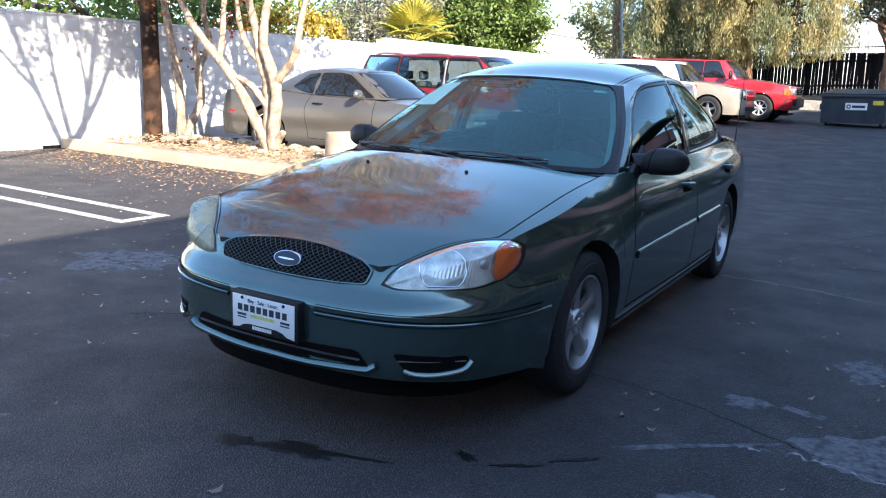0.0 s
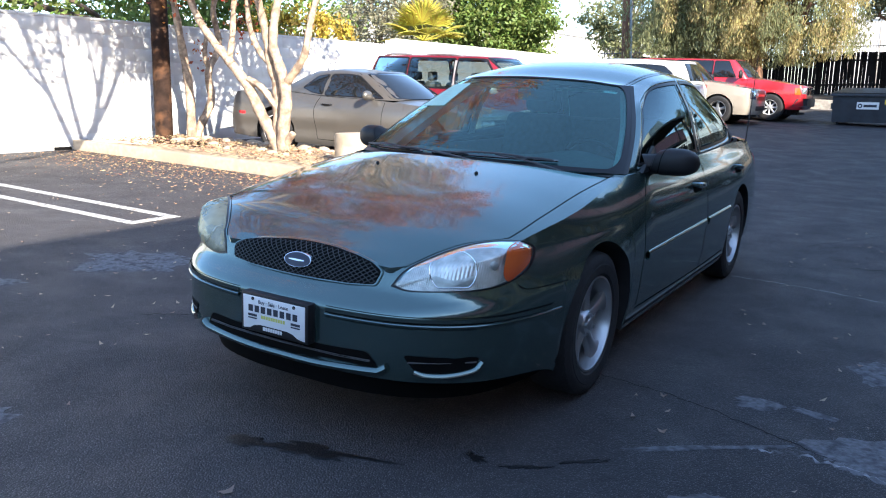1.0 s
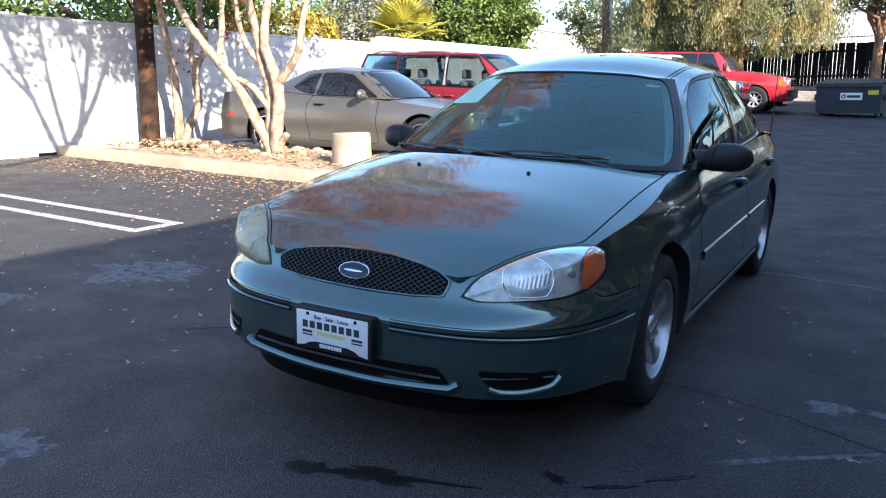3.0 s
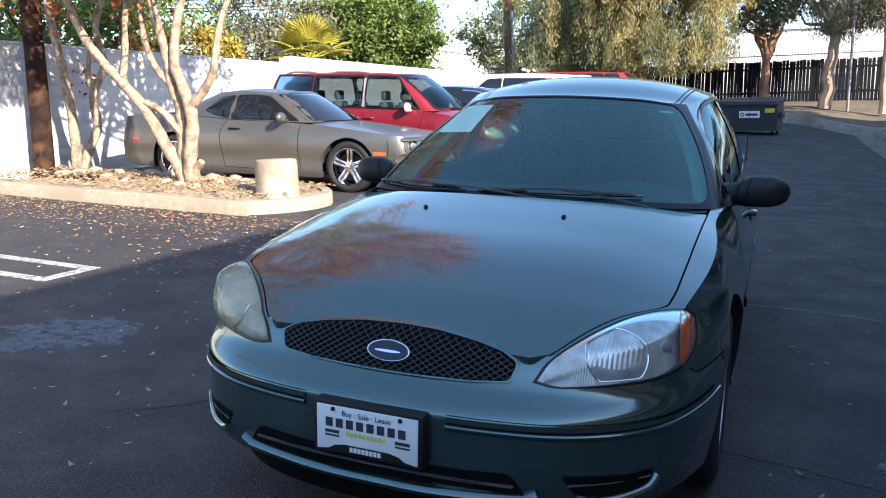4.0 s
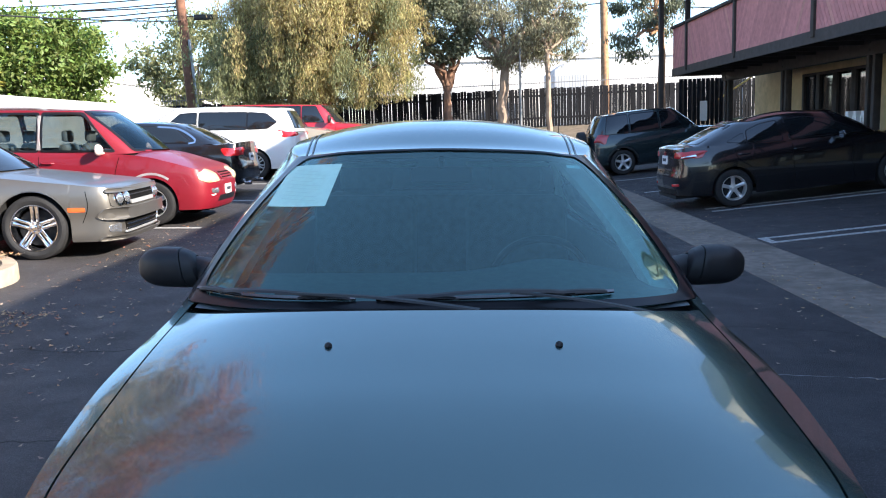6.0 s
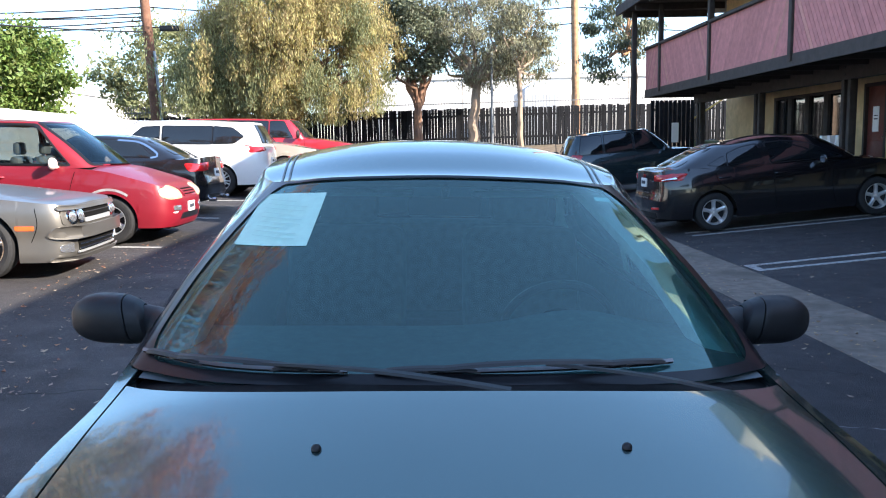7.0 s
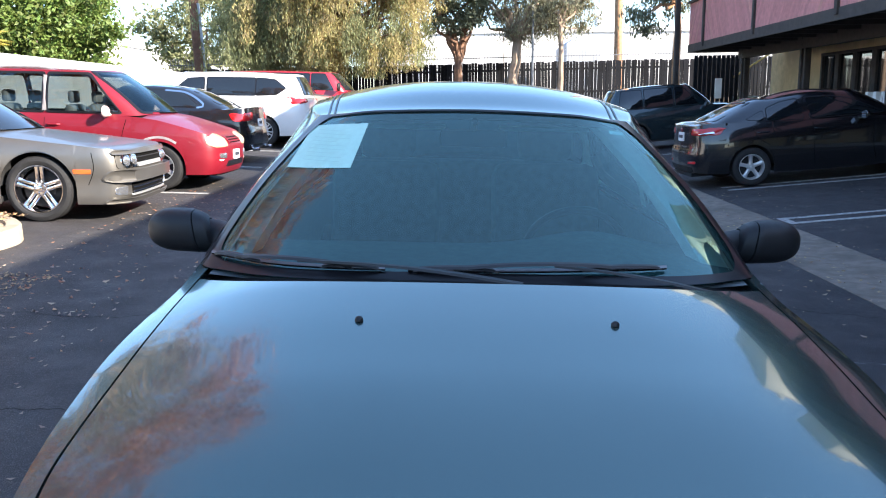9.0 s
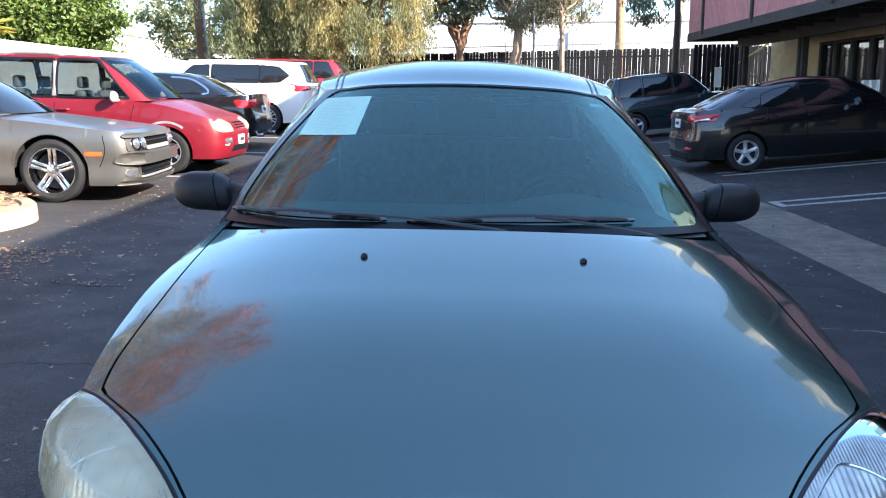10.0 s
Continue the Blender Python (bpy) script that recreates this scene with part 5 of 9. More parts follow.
M_BANK = mat("dry_bank", (0.13, 0.10, 0.07), 0.95, vary=0.3, scale=4, bump=0.6, bscale=20, second=(0.10, 0.085, 0.055), sscale=0.8)
M_WALL = mat("white_painted_block", (0.53, 0.525, 0.515), 0.8, vary=0.05, scale=5, bump=0.25, bscale=60, rand=0.03)
M_BARK = mat("pale_bark", (0.34, 0.25, 0.175), 0.85, vary=0.4, scale=14, bump=0.8, bscale=34, second=(0.17, 0.12, 0.085), sscale=8)
M_DARKBARK = mat("dark_bark", (0.12, 0.09, 0.07), 0.9, vary=0.35, scale=6, bump=0.7, bscale=25)
M_GUMBARK = mat("gum_bark", (0.30, 0.22, 0.16), 0.85, vary=0.3, scale=3, bump=0.4, bscale=14, second=(0.18, 0.14, 0.11), sscale=1.5)
M_BROWNPOLE = mat("brown_pole", (0.16, 0.075, 0.045), 0.85, vary=0.3, scale=6, bump=0.4, bscale=20)
M_GUTTER = mat("gutter_concrete", (0.185, 0.155, 0.125), 0.9, vary=0.25, scale=9, bump=0.35, bscale=70, second=(0.115, 0.095, 0.075), sscale=1.4)
M_POLE = mat("creosoted_pole", (0.024, 0.013, 0.009), 0.85, vary=0.5, scale=7, bump=0.5, bscale=30, second=(0.085, 0.04, 0.02), sscale=4, spec=0.2)
M_TANPOLE = mat("tan_pole", (0.34, 0.19, 0.10), 0.85, vary=0.3, scale=6, bump=0.4, bscale=20)
M_FENCE = mat("black_stained_board", (0.010, 0.0105, 0.013), 0.85, vary=0.4, scale=5, rand=0.3, spec=0.15)
M_IRON = mat("black_iron", (0.02, 0.02, 0.022), 0.5, vary=0.1)

xs = sorted(set([-600, -300, -150, -80, -50, -35, -25, -18] + [round(v, 2) for v in np.arange(-14, 16.1, 0.5)] + [3.45, 3.6, 11.1, 20, 30, 50, 80, 150, 300, 600]))
ys = sorted(set([-600, -300, -150, -80, -50, -30, -20, -14] + [round(v, 2) for v in np.arange(-10, 40.1, 1.0)] + [50, 70, 100, 150, 300, 600]))
gb = B().grid([[(x, y, ground_z(x, y)) for x in xs] for y in ys], flip=True)
solid("ground", gb, M_ASPHALT, "dark worn asphalt of a car park with faint patches", "ground", kind="structure", angle=80)


def on_ground(name, outline, material, label, lift=0.004, thick=0.0, category="marking", cell=0.5):
    """A thin slab in plan that follows the lot (x0, y0, x1, y1)."""
    x0, y0, x1, y1 = outline
    nx, ny = max(2, int(abs(x1 - x0) / cell) + 1), max(2, int(abs(y1 - y0) / cell) + 1)
    g = [[(x, y, ground_z(x, y) + lift) for x in np.linspace(x0, x1, nx)] for y in np.linspace(y0, y1, ny)]
    b = B().grid(g, flip=True)
    for edge in (g[0], g[-1], [r[0] for r in g], [r[-1] for r in g]):
        b.grid([[p, (p[0], p[1], p[2] - lift - 0.01)] for p in edge])
    return solid(name, b, material, label, category, kind="structure")


# concrete valley gutter
gut = B()
gy = list(np.arange(-14, 34.1, 1.0))
gut.grid([[(x, yy, ground_z(x, yy) + dz) for x, dz in ((3.02, -0.01), (3.03, 0.006), (3.45, -0.012 + 0.016), (3.88, 0.006), (3.89, -0.01))] for yy in gy], flip=True)
solid("gutter", gut, M_GUTTER, "worn concrete drainage gutter set into the asphalt", "gutter", kind="structure")

# stall lines
for nm, box in (("stall_line", (-9.5, 2.62, -3.9, 2.72)), ("stall_line", (-9.5, 2.18, -3.9, 2.28)), ("stall_line", (-4.0, 2.28, -3.9, 2.62)),
                ("stall_line", (4.3, 12.68, 9.0, 12.78)), ("stall_line", (4.3, 12.32, 9.0, 12.42)), ("stall_line", (3.95, 9.34, 9.0, 9.44)), ("stall_line", (3.95, 8.98, 9.0, 9.08)), ("stall_line", (3.95, 9.08, 4.05, 9.34)),
                ("stall_line", (-9.5, 10.86, -3.75, 10.96)), ("stall_line", (-9.5, 14.1, -3.75, 14.2)), ("stall_line", (-9.5, 17.4, -3.75, 17.5)), ("stall_line", (4.1, 16.2, 9.0, 16.3)), ("stall_line", (4.1, 19.6, 9.0, 19.7))):
    on_ground(nm, box, M_LINE, "worn white painted parking stall line on asphalt", category="line")

# planter island with rounded end
def planter():
    zc = 0.16
    outer = [(-9.85, 5.5), (-5.1, 5.48), (-4.6, 5.62), (-4.3, 6.1), (-4.25, 6.7), (-4.5, 7.2), (-4.9, 7.5), (-5.6, 7.6), (-9.85, 7.6)]
    P = spline(outer, 90)
    b = B()
    d = np.gradient(P, axis=0)
    n = np.stack([-d[:, 1], d[:, 0]], 1)
    n /= np.linalg.norm(n, axis=1)[:, None]
    g = []
    for p, q in zip(P, n):
        z = ground_z(*p)
        g.append([(*p, z - 0.05), (*(p + q * 0.005), z + zc - 0.02), (*(p + q * 0.02), z + zc), (*(p + q * 0.14), z + zc), (*(p + q * 0.15), z + zc - 0.06)])
    solid("kerb", B().grid(g), M_CURB, "pale weathered concrete kerb round a planting island", "kerb", kind="structure", angle=40)
    # soil: fan of rings with small humps
    c = np.array([-7.2, 6.6])
    g = []
    for f in np.linspace(1, 0.02, 14):
        row = []
        for p, q in zip(P, n):
            a = c + (p + q * 0.14 - c) * f
            row.append((a[0], a[1], ground_z(*a) + zc - 0.03 + 0.05 * (1 - f) + 0.03 * noise.noise(Vector((a[0] * 1.6, a[1] * 1.6, 0)))))
        g.append(row)
    solid("planter_soil", B().grid(g), M_DIRT, "dry brown planting soil strewn with bark and leaves", "soil", kind="structure", angle=80)
planter()

# ---- walls, fence, bank ----
WX = -9.9
wall = thing("wall_west", pose(0, 0, 0), "tall white-painted concrete block wall in sunlight", "wall", kind="structure")
core = B()
core.box(WX - 0.19, -14, -0.3, WX - 0.004, 14.2, 2.36)
core.box(WX - 0.19, 14.2, -0.3, WX - 0.004, 40, 2.52)
part("wall_core", core, M_WALL, wall)
far_blocks = B()
block = B().box(-0.014, 0.002, 0.002, 0.0, 0.398, 0.198, 0.003).mesh("block", M_WALL)
n_b = 0
for row in range(11):
    z = 0.15 + 0.2 * row
    for c in range(-35, 100):
        y = c * 0.4 + (0.2 if row % 2 else 0)
        if y < -14 or y > 39 or (5.15 < y < 5.5 and row == 0) or (row > 10 and y < 14.2):
            continue
        if 4.2 <= y <= 14.0 and n_b < 290:
            ob = part("block", block, None, wall)
            ob.matrix_local = pose(WX + 0.0015 * math.sin(c * 12.9 + row * 78.2), y, z)
            n_b += 1
        else:
            far_blocks.box(WX - 0.014, y + 0.002, z + 0.002, WX + 0.0015 * math.sin(c * 12.9 + row * 78.2), y + 0.398, z + 0.198)
rest = part("block_rest", far_blocks, M_WALL, wall)
rest["kind"] = "stuff"
caps = B()
for c in range(-35, 100):
    y = c * 0.4
    caps.box(WX - 0.2, y + 0.002, 2.36 if y < 14.2 else 2.52, WX + 0.006, y + 0.398, (2.36 if y < 14.2 else 2.52) + 0.045, 0.006)
cp = part("coping", caps, M_WALL, wall)
cp["kind"] = "stuff"
# dark drain opening at the foot of the wall
solid("drain_opening", B().box(WX + 0.002, 5.2, 0.25, WX + 0.02, 5.5, 0.36, 0.01), M_GAP, "dark scupper opening at the foot of the wall", "drain", kind="structure")

# unseen wall, added behind the camera to darken low reflections on the car
solid("wall_south", B().box(-9.7, -8.2, -0.4, 6.5, -8.0, 2.3), mat("dull_render", (0.26, 0.25, 0.24), 0.9, vary=0.12, scale=3, bump=0.2, bscale=30), "unseen plain grey wall added to darken low reflections", "wall", kind="structure")
# retaining kerb and dry bank at the back
kerb_line = spline([(-14, 33.2), (-6, 33.0), (-1.0, 32.6), (0.8, 31.2), (3.0, 30.2), (6.5, 30.6), (10, 31.5), (16, 32)], 70)
bk = B().grid([[(x, y, ground_z(x, y) - 0.1), (x, y + 0.01, ground_z(x, y) + 0.36), (x, y + 0.03, ground_z(x, y) + 0.38), (x, y + 0.16, ground_z(x, y) + 0.38), (x, y + 0.17, ground_z(x, y) + 0.2)] for x, y in kerb_line])
solid("retaining_kerb", bk, M_CONC, "low concrete retaining kerb at the foot of a dry bank", "kerb", kind="structure", angle=40)
bg = []
for x, y in kerb_line:
    zk = ground_z(x, y) + 0.33
    bg.append([(x, y + 0.12 + (37.5 - y) * f, zk + (1.42 + 0.012 * x - zk) * min(1, f * 1.25) + 0.05 * noise.noise(Vector((x * 0.9, y + f * 5, 0)))) for f in np.linspace(0, 1, 12)])
solid("dry_bank", B().grid(bg), M_BANK, "bare dry earth bank strewn with leaf litter", "bank", kind="structure", angle=80)

FY = 36.0
def fence_z(x):
    return 1.38 + 0.012 * x

fence = thing("fence", pose(0, 0, 0), "dark stained board fence with light between the boards", "fence")
slat = B().box(-0.062, -0.012, 0, 0.062, 0.012, 1.72).mesh("board", M_FENCE)
for k in range(215):
    x = -13.2 + k * 0.137
    ob = part("board", slat, None, fence)
    ob.matrix_local = pose(x, FY + random.uniform(-0.01, 0.01), fence_z(x) + random.uniform(-0.03, 0.03), 0, random.uniform(-1.0, 1.0), 0)
for zz in (0.35, 1.35):
    part("fence_rail", B().box(-13.3, FY + 0.013, 0, 16.3, FY + 0.06, 0.09, 0.005), M_FENCE, fence).matrix_local = pose(0, 0, fence_z(0) + zz, 0, -0.69, 0)
for x in np.arange(-13, 16.5, 2.44):
    part("fence_post", B().box(x - 0.05, FY + 0.06, fence_z(x) - 0.4, x + 0.05, FY + 0.16, fence_z(x) + 1.7, 0.006), M_FENCE, fence)
M_PICKET = mat("weathered_pale_iron", (0.13, 0.13, 0.135), 0.6, vary=0.2, scale=8)
rail = thing("iron_railing", pose(0, 0, 0), "grey weathered iron picket railing above the board fence", "railing")
pk = B()
for x in np.arange(-13.2, 16.2, 0.125):
    pk.box(x - 0.009, FY + 0.2, fence_z(x) + 0.6, x + 0.009, FY + 0.218, fence_z(x) + 2.24)
pp = part("picket", pk, M_PICKET, rail)
pp["kind"] = "stuff"
for zz in (1.55, 1.95):
    part("crossbar", B().box(-13.3, FY + 0.195, 0, 16.3, FY + 0.225, 0.04), M_PICKET, rail).matrix_local = pose(0, 0, fence_z(0) + zz, 0, -0.69, 0)

# ---- two-storey building on the right ----
M_STUCCO = mat("ochre_stucco", (0.60, 0.44, 0.23), 0.9, vary=0.15, scale=5, bump=0.6, bscale=35, second=(0.52, 0.37, 0.19), sscale=1.0)
M_PINK = mat("faded_red_siding", (0.52, 0.20, 0.195), 0.8, vary=0.12, scale=8, rand=0.1, isl=0.1, bump=0.15, bscale=40)
M_BEAM = mat("dark_brown_beam", (0.044, 0.034, 0.030), 0.75, vary=0.25, scale=5)
M_DOOR = mat("red_brown_door", (0.14, 0.035, 0.025), 0.5, vary=0.12, scale=6)
M_ROOF = mat("grey_roofing", (0.16, 0.15, 0.14), 0.95, vary=0.2)

def building():
    root = thing("office_building", pose(0, 0, 0), "two-storey ochre stucco building with faded red balcony siding", "building")
    y0, y1 = -16.0, 26.4
    def rect_wall(nm, x, ya, yb, za, zb, holes, material, t=0.2):
        """A wall in the plane of x with openings through it."""
        b = B()
        cuts = sorted({ya, yb, *[h[0] for h in holes], *[h[1] for h in holes]})
        for a, c in zip(cuts, cuts[1:]):
            zs = [(za, zb)]
            for h in holes:
                if h[0] <= a + 1e-6 and h[1] >= c - 1e-6:
                    zs = [s for z in zs for s in ((z[0], min(z[1], h[2])), (max(z[0], h[3]), z[1])) if s[1] - s[0] > 1e-4]
            for z in zs:
                b.box(x, a, z[0], x + t, c, z[1])
        return part(nm, b, material, root, weld=True)
    zf = 0.47
    low_holes = [(19.4, 23.5, zf + 0.35, 2.7), (17.7, 18.6, zf + 0.02, 2.72), (13.4, 16.6, zf + 0.35, 2.7), (9.0, 12.4, zf + 0.35, 2.7), (4.2, 7.6, zf + 0.35, 2.7), (-0.6, 2.8, zf + 0.35, 2.7)]
    rect_wall("ground_floor_wall", 10.5, y0, 27.3, 0.0, 3.3, low_holes, M_STUCCO)
    up_holes = [(21.6, 22.5, 3.35, 5.35), (18.6, 20.6, 4.0, 5.3), (15.2, 16.1, 3.35, 5.35), (11.5, 14.0, 4.0, 5.3), (6.0, 9.0, 4.0, 5.3), (1.0, 4.0, 4.0, 5.3)]
    rect_wall("upper_floor_wall", 9.4, y0, 24.6, 3.3, 5.75, up_holes, M_STUCCO)
    # end walls
    part("end_wall", B().box(10.7, 27.1, 0, 20, 27.3, 3.3).box(9.6, 24.4, 3.3, 20, 24.6, 5.75), M_STUCCO, root)
    for (a, c, za, zb) in low_holes + up_holes:
        x = 10.5 if zb < 3 else 9.4
        if c - a < 1.0:
            d = part("door", B().box(x + 0.06, a + 0.05, za, x + 0.11, c - 0.05, zb - 0.05, 0.006), M_DOOR, root, "dark red-brown door")
            for pz0, pz1 in ((za + 0.2, za + 0.9), (za + 1.05, zb - 0.25)):
                part("door_panel", B().box(x + 0.045, a + 0.16, pz0, x + 0.062, c - 0.16, pz1, 0.008), M_DOOR, d)
            part("door_handle", B().tube([(x + 0.0, a + 0.12, za + 1.0), (x + 0.06, a + 0.12, za + 1.0)], 0.025, 8), M_CHROME, d)
            fb = B().box(x - 0.015, a - 0.03, za, x + 0.12, a + 0.05, zb + 0.03).box(x - 0.015, c - 0.05, za, x + 0.12, c + 0.03, zb + 0.03).box(x - 0.014, a + 0.05, zb - 0.05, x + 0.12, c - 0.05, zb + 0.03)
            part("door_frame", fb, M_BEAM, root)
        else:
            w = part("window_frame", B().box(x - 0.02, a, za, x + 0.1, c, za + 0.08).box(x - 0.02, a, zb - 0.08, x + 0.1, c, zb), M_BEAM, root)
            n = max(2, int((c - a) / 1.0))
            for q in range(n + 1):
                yy = a + (c - a) * q / n
                part("mullion", B().box(x - 0.018, max(a, yy - 0.12), za + 0.08, x + 0.1, min(c, yy + 0.12), zb - 0.08, 0.006), M_BEAM, w)
            for q in range(n):
                ya, yb = a + (c - a) * q / n, a + (c - a) * (q + 1) / n
                part("pane", B().box(x + 0.05, ya + 0.12, za + 0.08, x + 0.062, yb - 0.12, zb - 0.08), M_DARKGLASS, w)
    # walkway, upper deck, roof
    part("walkway", B().box(8.75, y0, 0.1, 10.5, 27.3, zf, 0.02), M_CONC, root)
    part("deck", B().box(7.45, y0, 3.12, 9.4, y1, 3.3), M_BEAM, root)
    part("upper_floor", B().box(9.4, y0, 3.0, 20, 24.6, 3.3), M_BEAM, root)
    part("roof", B().box(6.59, y0 - 0.6, 5.72, 20.5, y1 + 0.5, 5.86).box(6.55, y0 - 0.64, 5.66, 6.63, y1 + 0.54, 5.95), M_BEAM, root)
    part("roof_covering", B().box(6.7, y0 - 0.4, 5.861, 20.3, y1 + 0.3, 5.93), M_ROOF, root)
    for y in np.arange(y0 + 1, y1 + 0.4, 1.53):
        part("rafter", B().box(6.63, y - 0.05, 5.52, 9.4, y + 0.05, 5.72), M_BEAM, root)
    # main beam, joists, columns in pairs
    part("main_beam", B().box(8.98, y0, 2.72, 9.22, y1 - 0.2, 3.12, 0.01), M_BEAM, root)
    part("fascia", B().box(7.40, y0, 2.93, 7.45, y1, 3.18).box(7.45, y1, 2.93, 9.2, y1 + 0.04, 3.18), M_BEAM, root)
    for y in np.arange(y0 + 0.8, y1, 1.15):
        part("joist", B().box(7.46, y - 0.045, 2.95, 10.5, y + 0.045, 3.12), M_BEAM, root)
    for y in np.arange(21.25 - 4.55 * 8, 26, 4.55):
        for dy in (-0.17, 0.09):
            part("column", B().box(9.02, y + dy, 0.2, 9.18, y + dy + 0.12, 2.72, 0.008), M_BEAM, root)
        # pairs of bolts on the beam
        for dz in (2.82, 2.98):
            part("bolt", B().lathe([(8.965, 0.03), (8.98, 0.03)], "x", 8, (0, y, dz)).lathe([(8.965, 0.001), (8.965, 0.03)], "x", 8, (0, y, dz)), M_IRON, root)
    # balcony: posts, rails, siding panels of diagonal boards
    posts = [24.75, 20.45] + [20.45 - 4.6 * k for k in range(1, 8)]
    for y in posts:
        part("balcony_post", B().box(7.36, y - 0.07, 3.04, 7.50, y + 0.07, 5.66, 0.006), M_BEAM, root)
    part("corner_post", B().box(6.86, 25.9, 0.0, 7.0, 26.04, 5.66, 0.006), M_BEAM, root)
    edges = [26.35] + posts
    for k in range(len(edges) - 1):
        yb, ya = edges[k] - (0.07 if k else 0.0), edges[k + 1] + 0.07
        part("handrail", B().box(7.33, ya, 4.46, 7.48, yb, 4.54, 0.008), M_BEAM, root)
        panel = part("siding_panel", B().box(7.43, ya, 3.18, 7.46, yb, 4.46), M_PINK, root, "faded red diagonal board siding")
        # diagonal boards, clipped to the panel
        lean = 0.62 if k % 2 else -0.62
        W, H, step = yb - ya, 1.28, 0.142
        s = -H * abs(lean) - step
        joined = B()
        while s < W + H * abs(lean):
            poly = [(s, 0), (s + step - 0.012, 0), (s + step - 0.012 + lean * H, H), (s + lean * H, H)]
            # clip to 0..W
            for lim, sign in ((0, 1), (W, -1)):
                out = []
                for i in range(len(poly)):
                    p, q = poly[i - 1], poly[i]
                    a_in, b_in = (p[0] - lim) * sign >= 0, (q[0] - lim) * sign >= 0
                    if a_in != b_in:
                        t = (lim - p[0]) / (q[0] - p[0])
                        out.append((lim, p[1] + (q[1] - p[1]) * t))
                    if b_in:
                        out.append(q)
                poly = out
                if not poly:
                    break
            if len(poly) > 2:
                n = len(poly)
                vs = [(7.418, ya + p[0], 3.18 + p[1]) for p in poly] + [(7.43, ya + p[0], 3.18 + p[1]) for p in poly]
                fs = [tuple(range(n)), tuple(range(n, 2 * n))[::-1]] + [(i, n + i, n + (i + 1) % n, (i + 1) % n) for i in range(n)]
                if k < 5:
                    part("siding_board", B().add(vs, fs), M_PINK, panel)
                else:
                    joined.add(vs, fs)
            s += step
        if joined.v:
            j = part("siding_board", joined, M_PINK, panel)
            j["kind"] = "stuff"
    # far end of the balcony
    part("siding_panel", B().box(7.45, 26.32, 3.18, 9.2, 26.36, 4.46), M_PINK, root)
    return root
building()

# cream air-conditioning plant on the flat roof
M_CREAM = mat("cream_sheet_metal", (0.62, 0.57, 0.45), 0.5, vary=0.12, scale=4, second=(0.52, 0.47, 0.37), sscale=0.8, bump=0.05)
def roof_plant(x, y, w, d, h, duct):
    u = thing("air_conditioner", pose(x, y, 5.93), "cream sheet-metal air-conditioning unit standing on a flat roof", "air conditioner", "roof plant")
    part("base_frame", B().box(-w / 2 - 0.05, -d / 2 - 0.05, 0, w / 2 + 0.05, d / 2 + 0.05, 0.22, 0.01), M_IRON, u)
    part("cabinet", B().box(-w / 2, -d / 2, 0.22, w / 2, d / 2, h, 0.02), M_CREAM, u)
    part("cap", B().box(-w / 2 - 0.04, -d / 2 - 0.04, h, w / 2 + 0.04, d / 2 + 0.04, h + 0.06, 0.01), M_CREAM, u)
    for k in range(2):
        part("service_panel", B().box(-w / 2 - 0.015, -d / 2 + 0.08 + k * d / 2, 0.34, -w / 2, -0.06 + k * d / 2, h - 0.14, 0.006), M_CREAM, u)
    for k in range(6):
        part("louvre", B().box(-w / 2 + 0.15, -d / 2 - 0.03, 0.45 + k * 0.11, w / 2 - 0.15, -d / 2, 0.50 + k * 0.11), M_CREAM, u)
    if duct:
        part("duct", B().box(-0.25, d / 2, 0.5, 0.25, d / 2 + 1.6, 0.95, 0.015).box(-0.25, d / 2 + 1.6, 0.02, 0.25, d / 2 + 2.1, 0.95, 0.015), M_CREAM, u)
        part("flue", B().tube([(0.1, -d / 4, h), (0.1, -d / 4, h + 0.5)], 0.09, 12).tube([(0.1, -d / 4, h + 0.5), (0.1, -d / 4, h + 0.6)], 0.14, 12), M_CREAM, u)
for spot in ((8.0, 8.6, 1.5, 1.6, 1.6, True), (8.2, 12.6, 1.6, 1.8, 1.8, True), (7.9, 16.6, 1.4, 1.3, 1.4, False), (8.0, 20.2, 1.7, 1.8, 2.0, True)):
    roof_plant(*spot)

# notices on the door and gate side, white folding signs on the walk
sheet = solid("door_notice", B().box(10.535, 18.05, 1.62, 10.545, 18.3, 2.2), M_WHITE, "white printed notice taped to a red-brown door", "notice")
part("print_bar", B().box(10.531, 18.1, 1.9, 10.534, 18.25, 1.93).box(10.531, 18.1, 1.98, 10.534, 18.25, 2.0), M_INK, sheet)
for k in range(3):
    s = B().prism([(-0.16, 0), (-0.11, 0), (0.0, 0.42), (0.11, 0), (0.16, 0), (0.05, 0.5), (-0.05, 0.5)], 0.35)
    solid("folding_sign", s, M_WHITE, "small white folding sign standing on a plinth", "sign", "folding signs", m=pose(9.62, 17.48 + k * 0.36, 1.05, 0, 0, 90))
    solid("sign_stand", B().box(9.42, 17.36 + k * 0.36, 0.47, 9.82, 17.6 + k * 0.36, 1.05, 0.01), M_BEAM, "dark wooden plinth under a white sign", "plinth", "sign plinths")

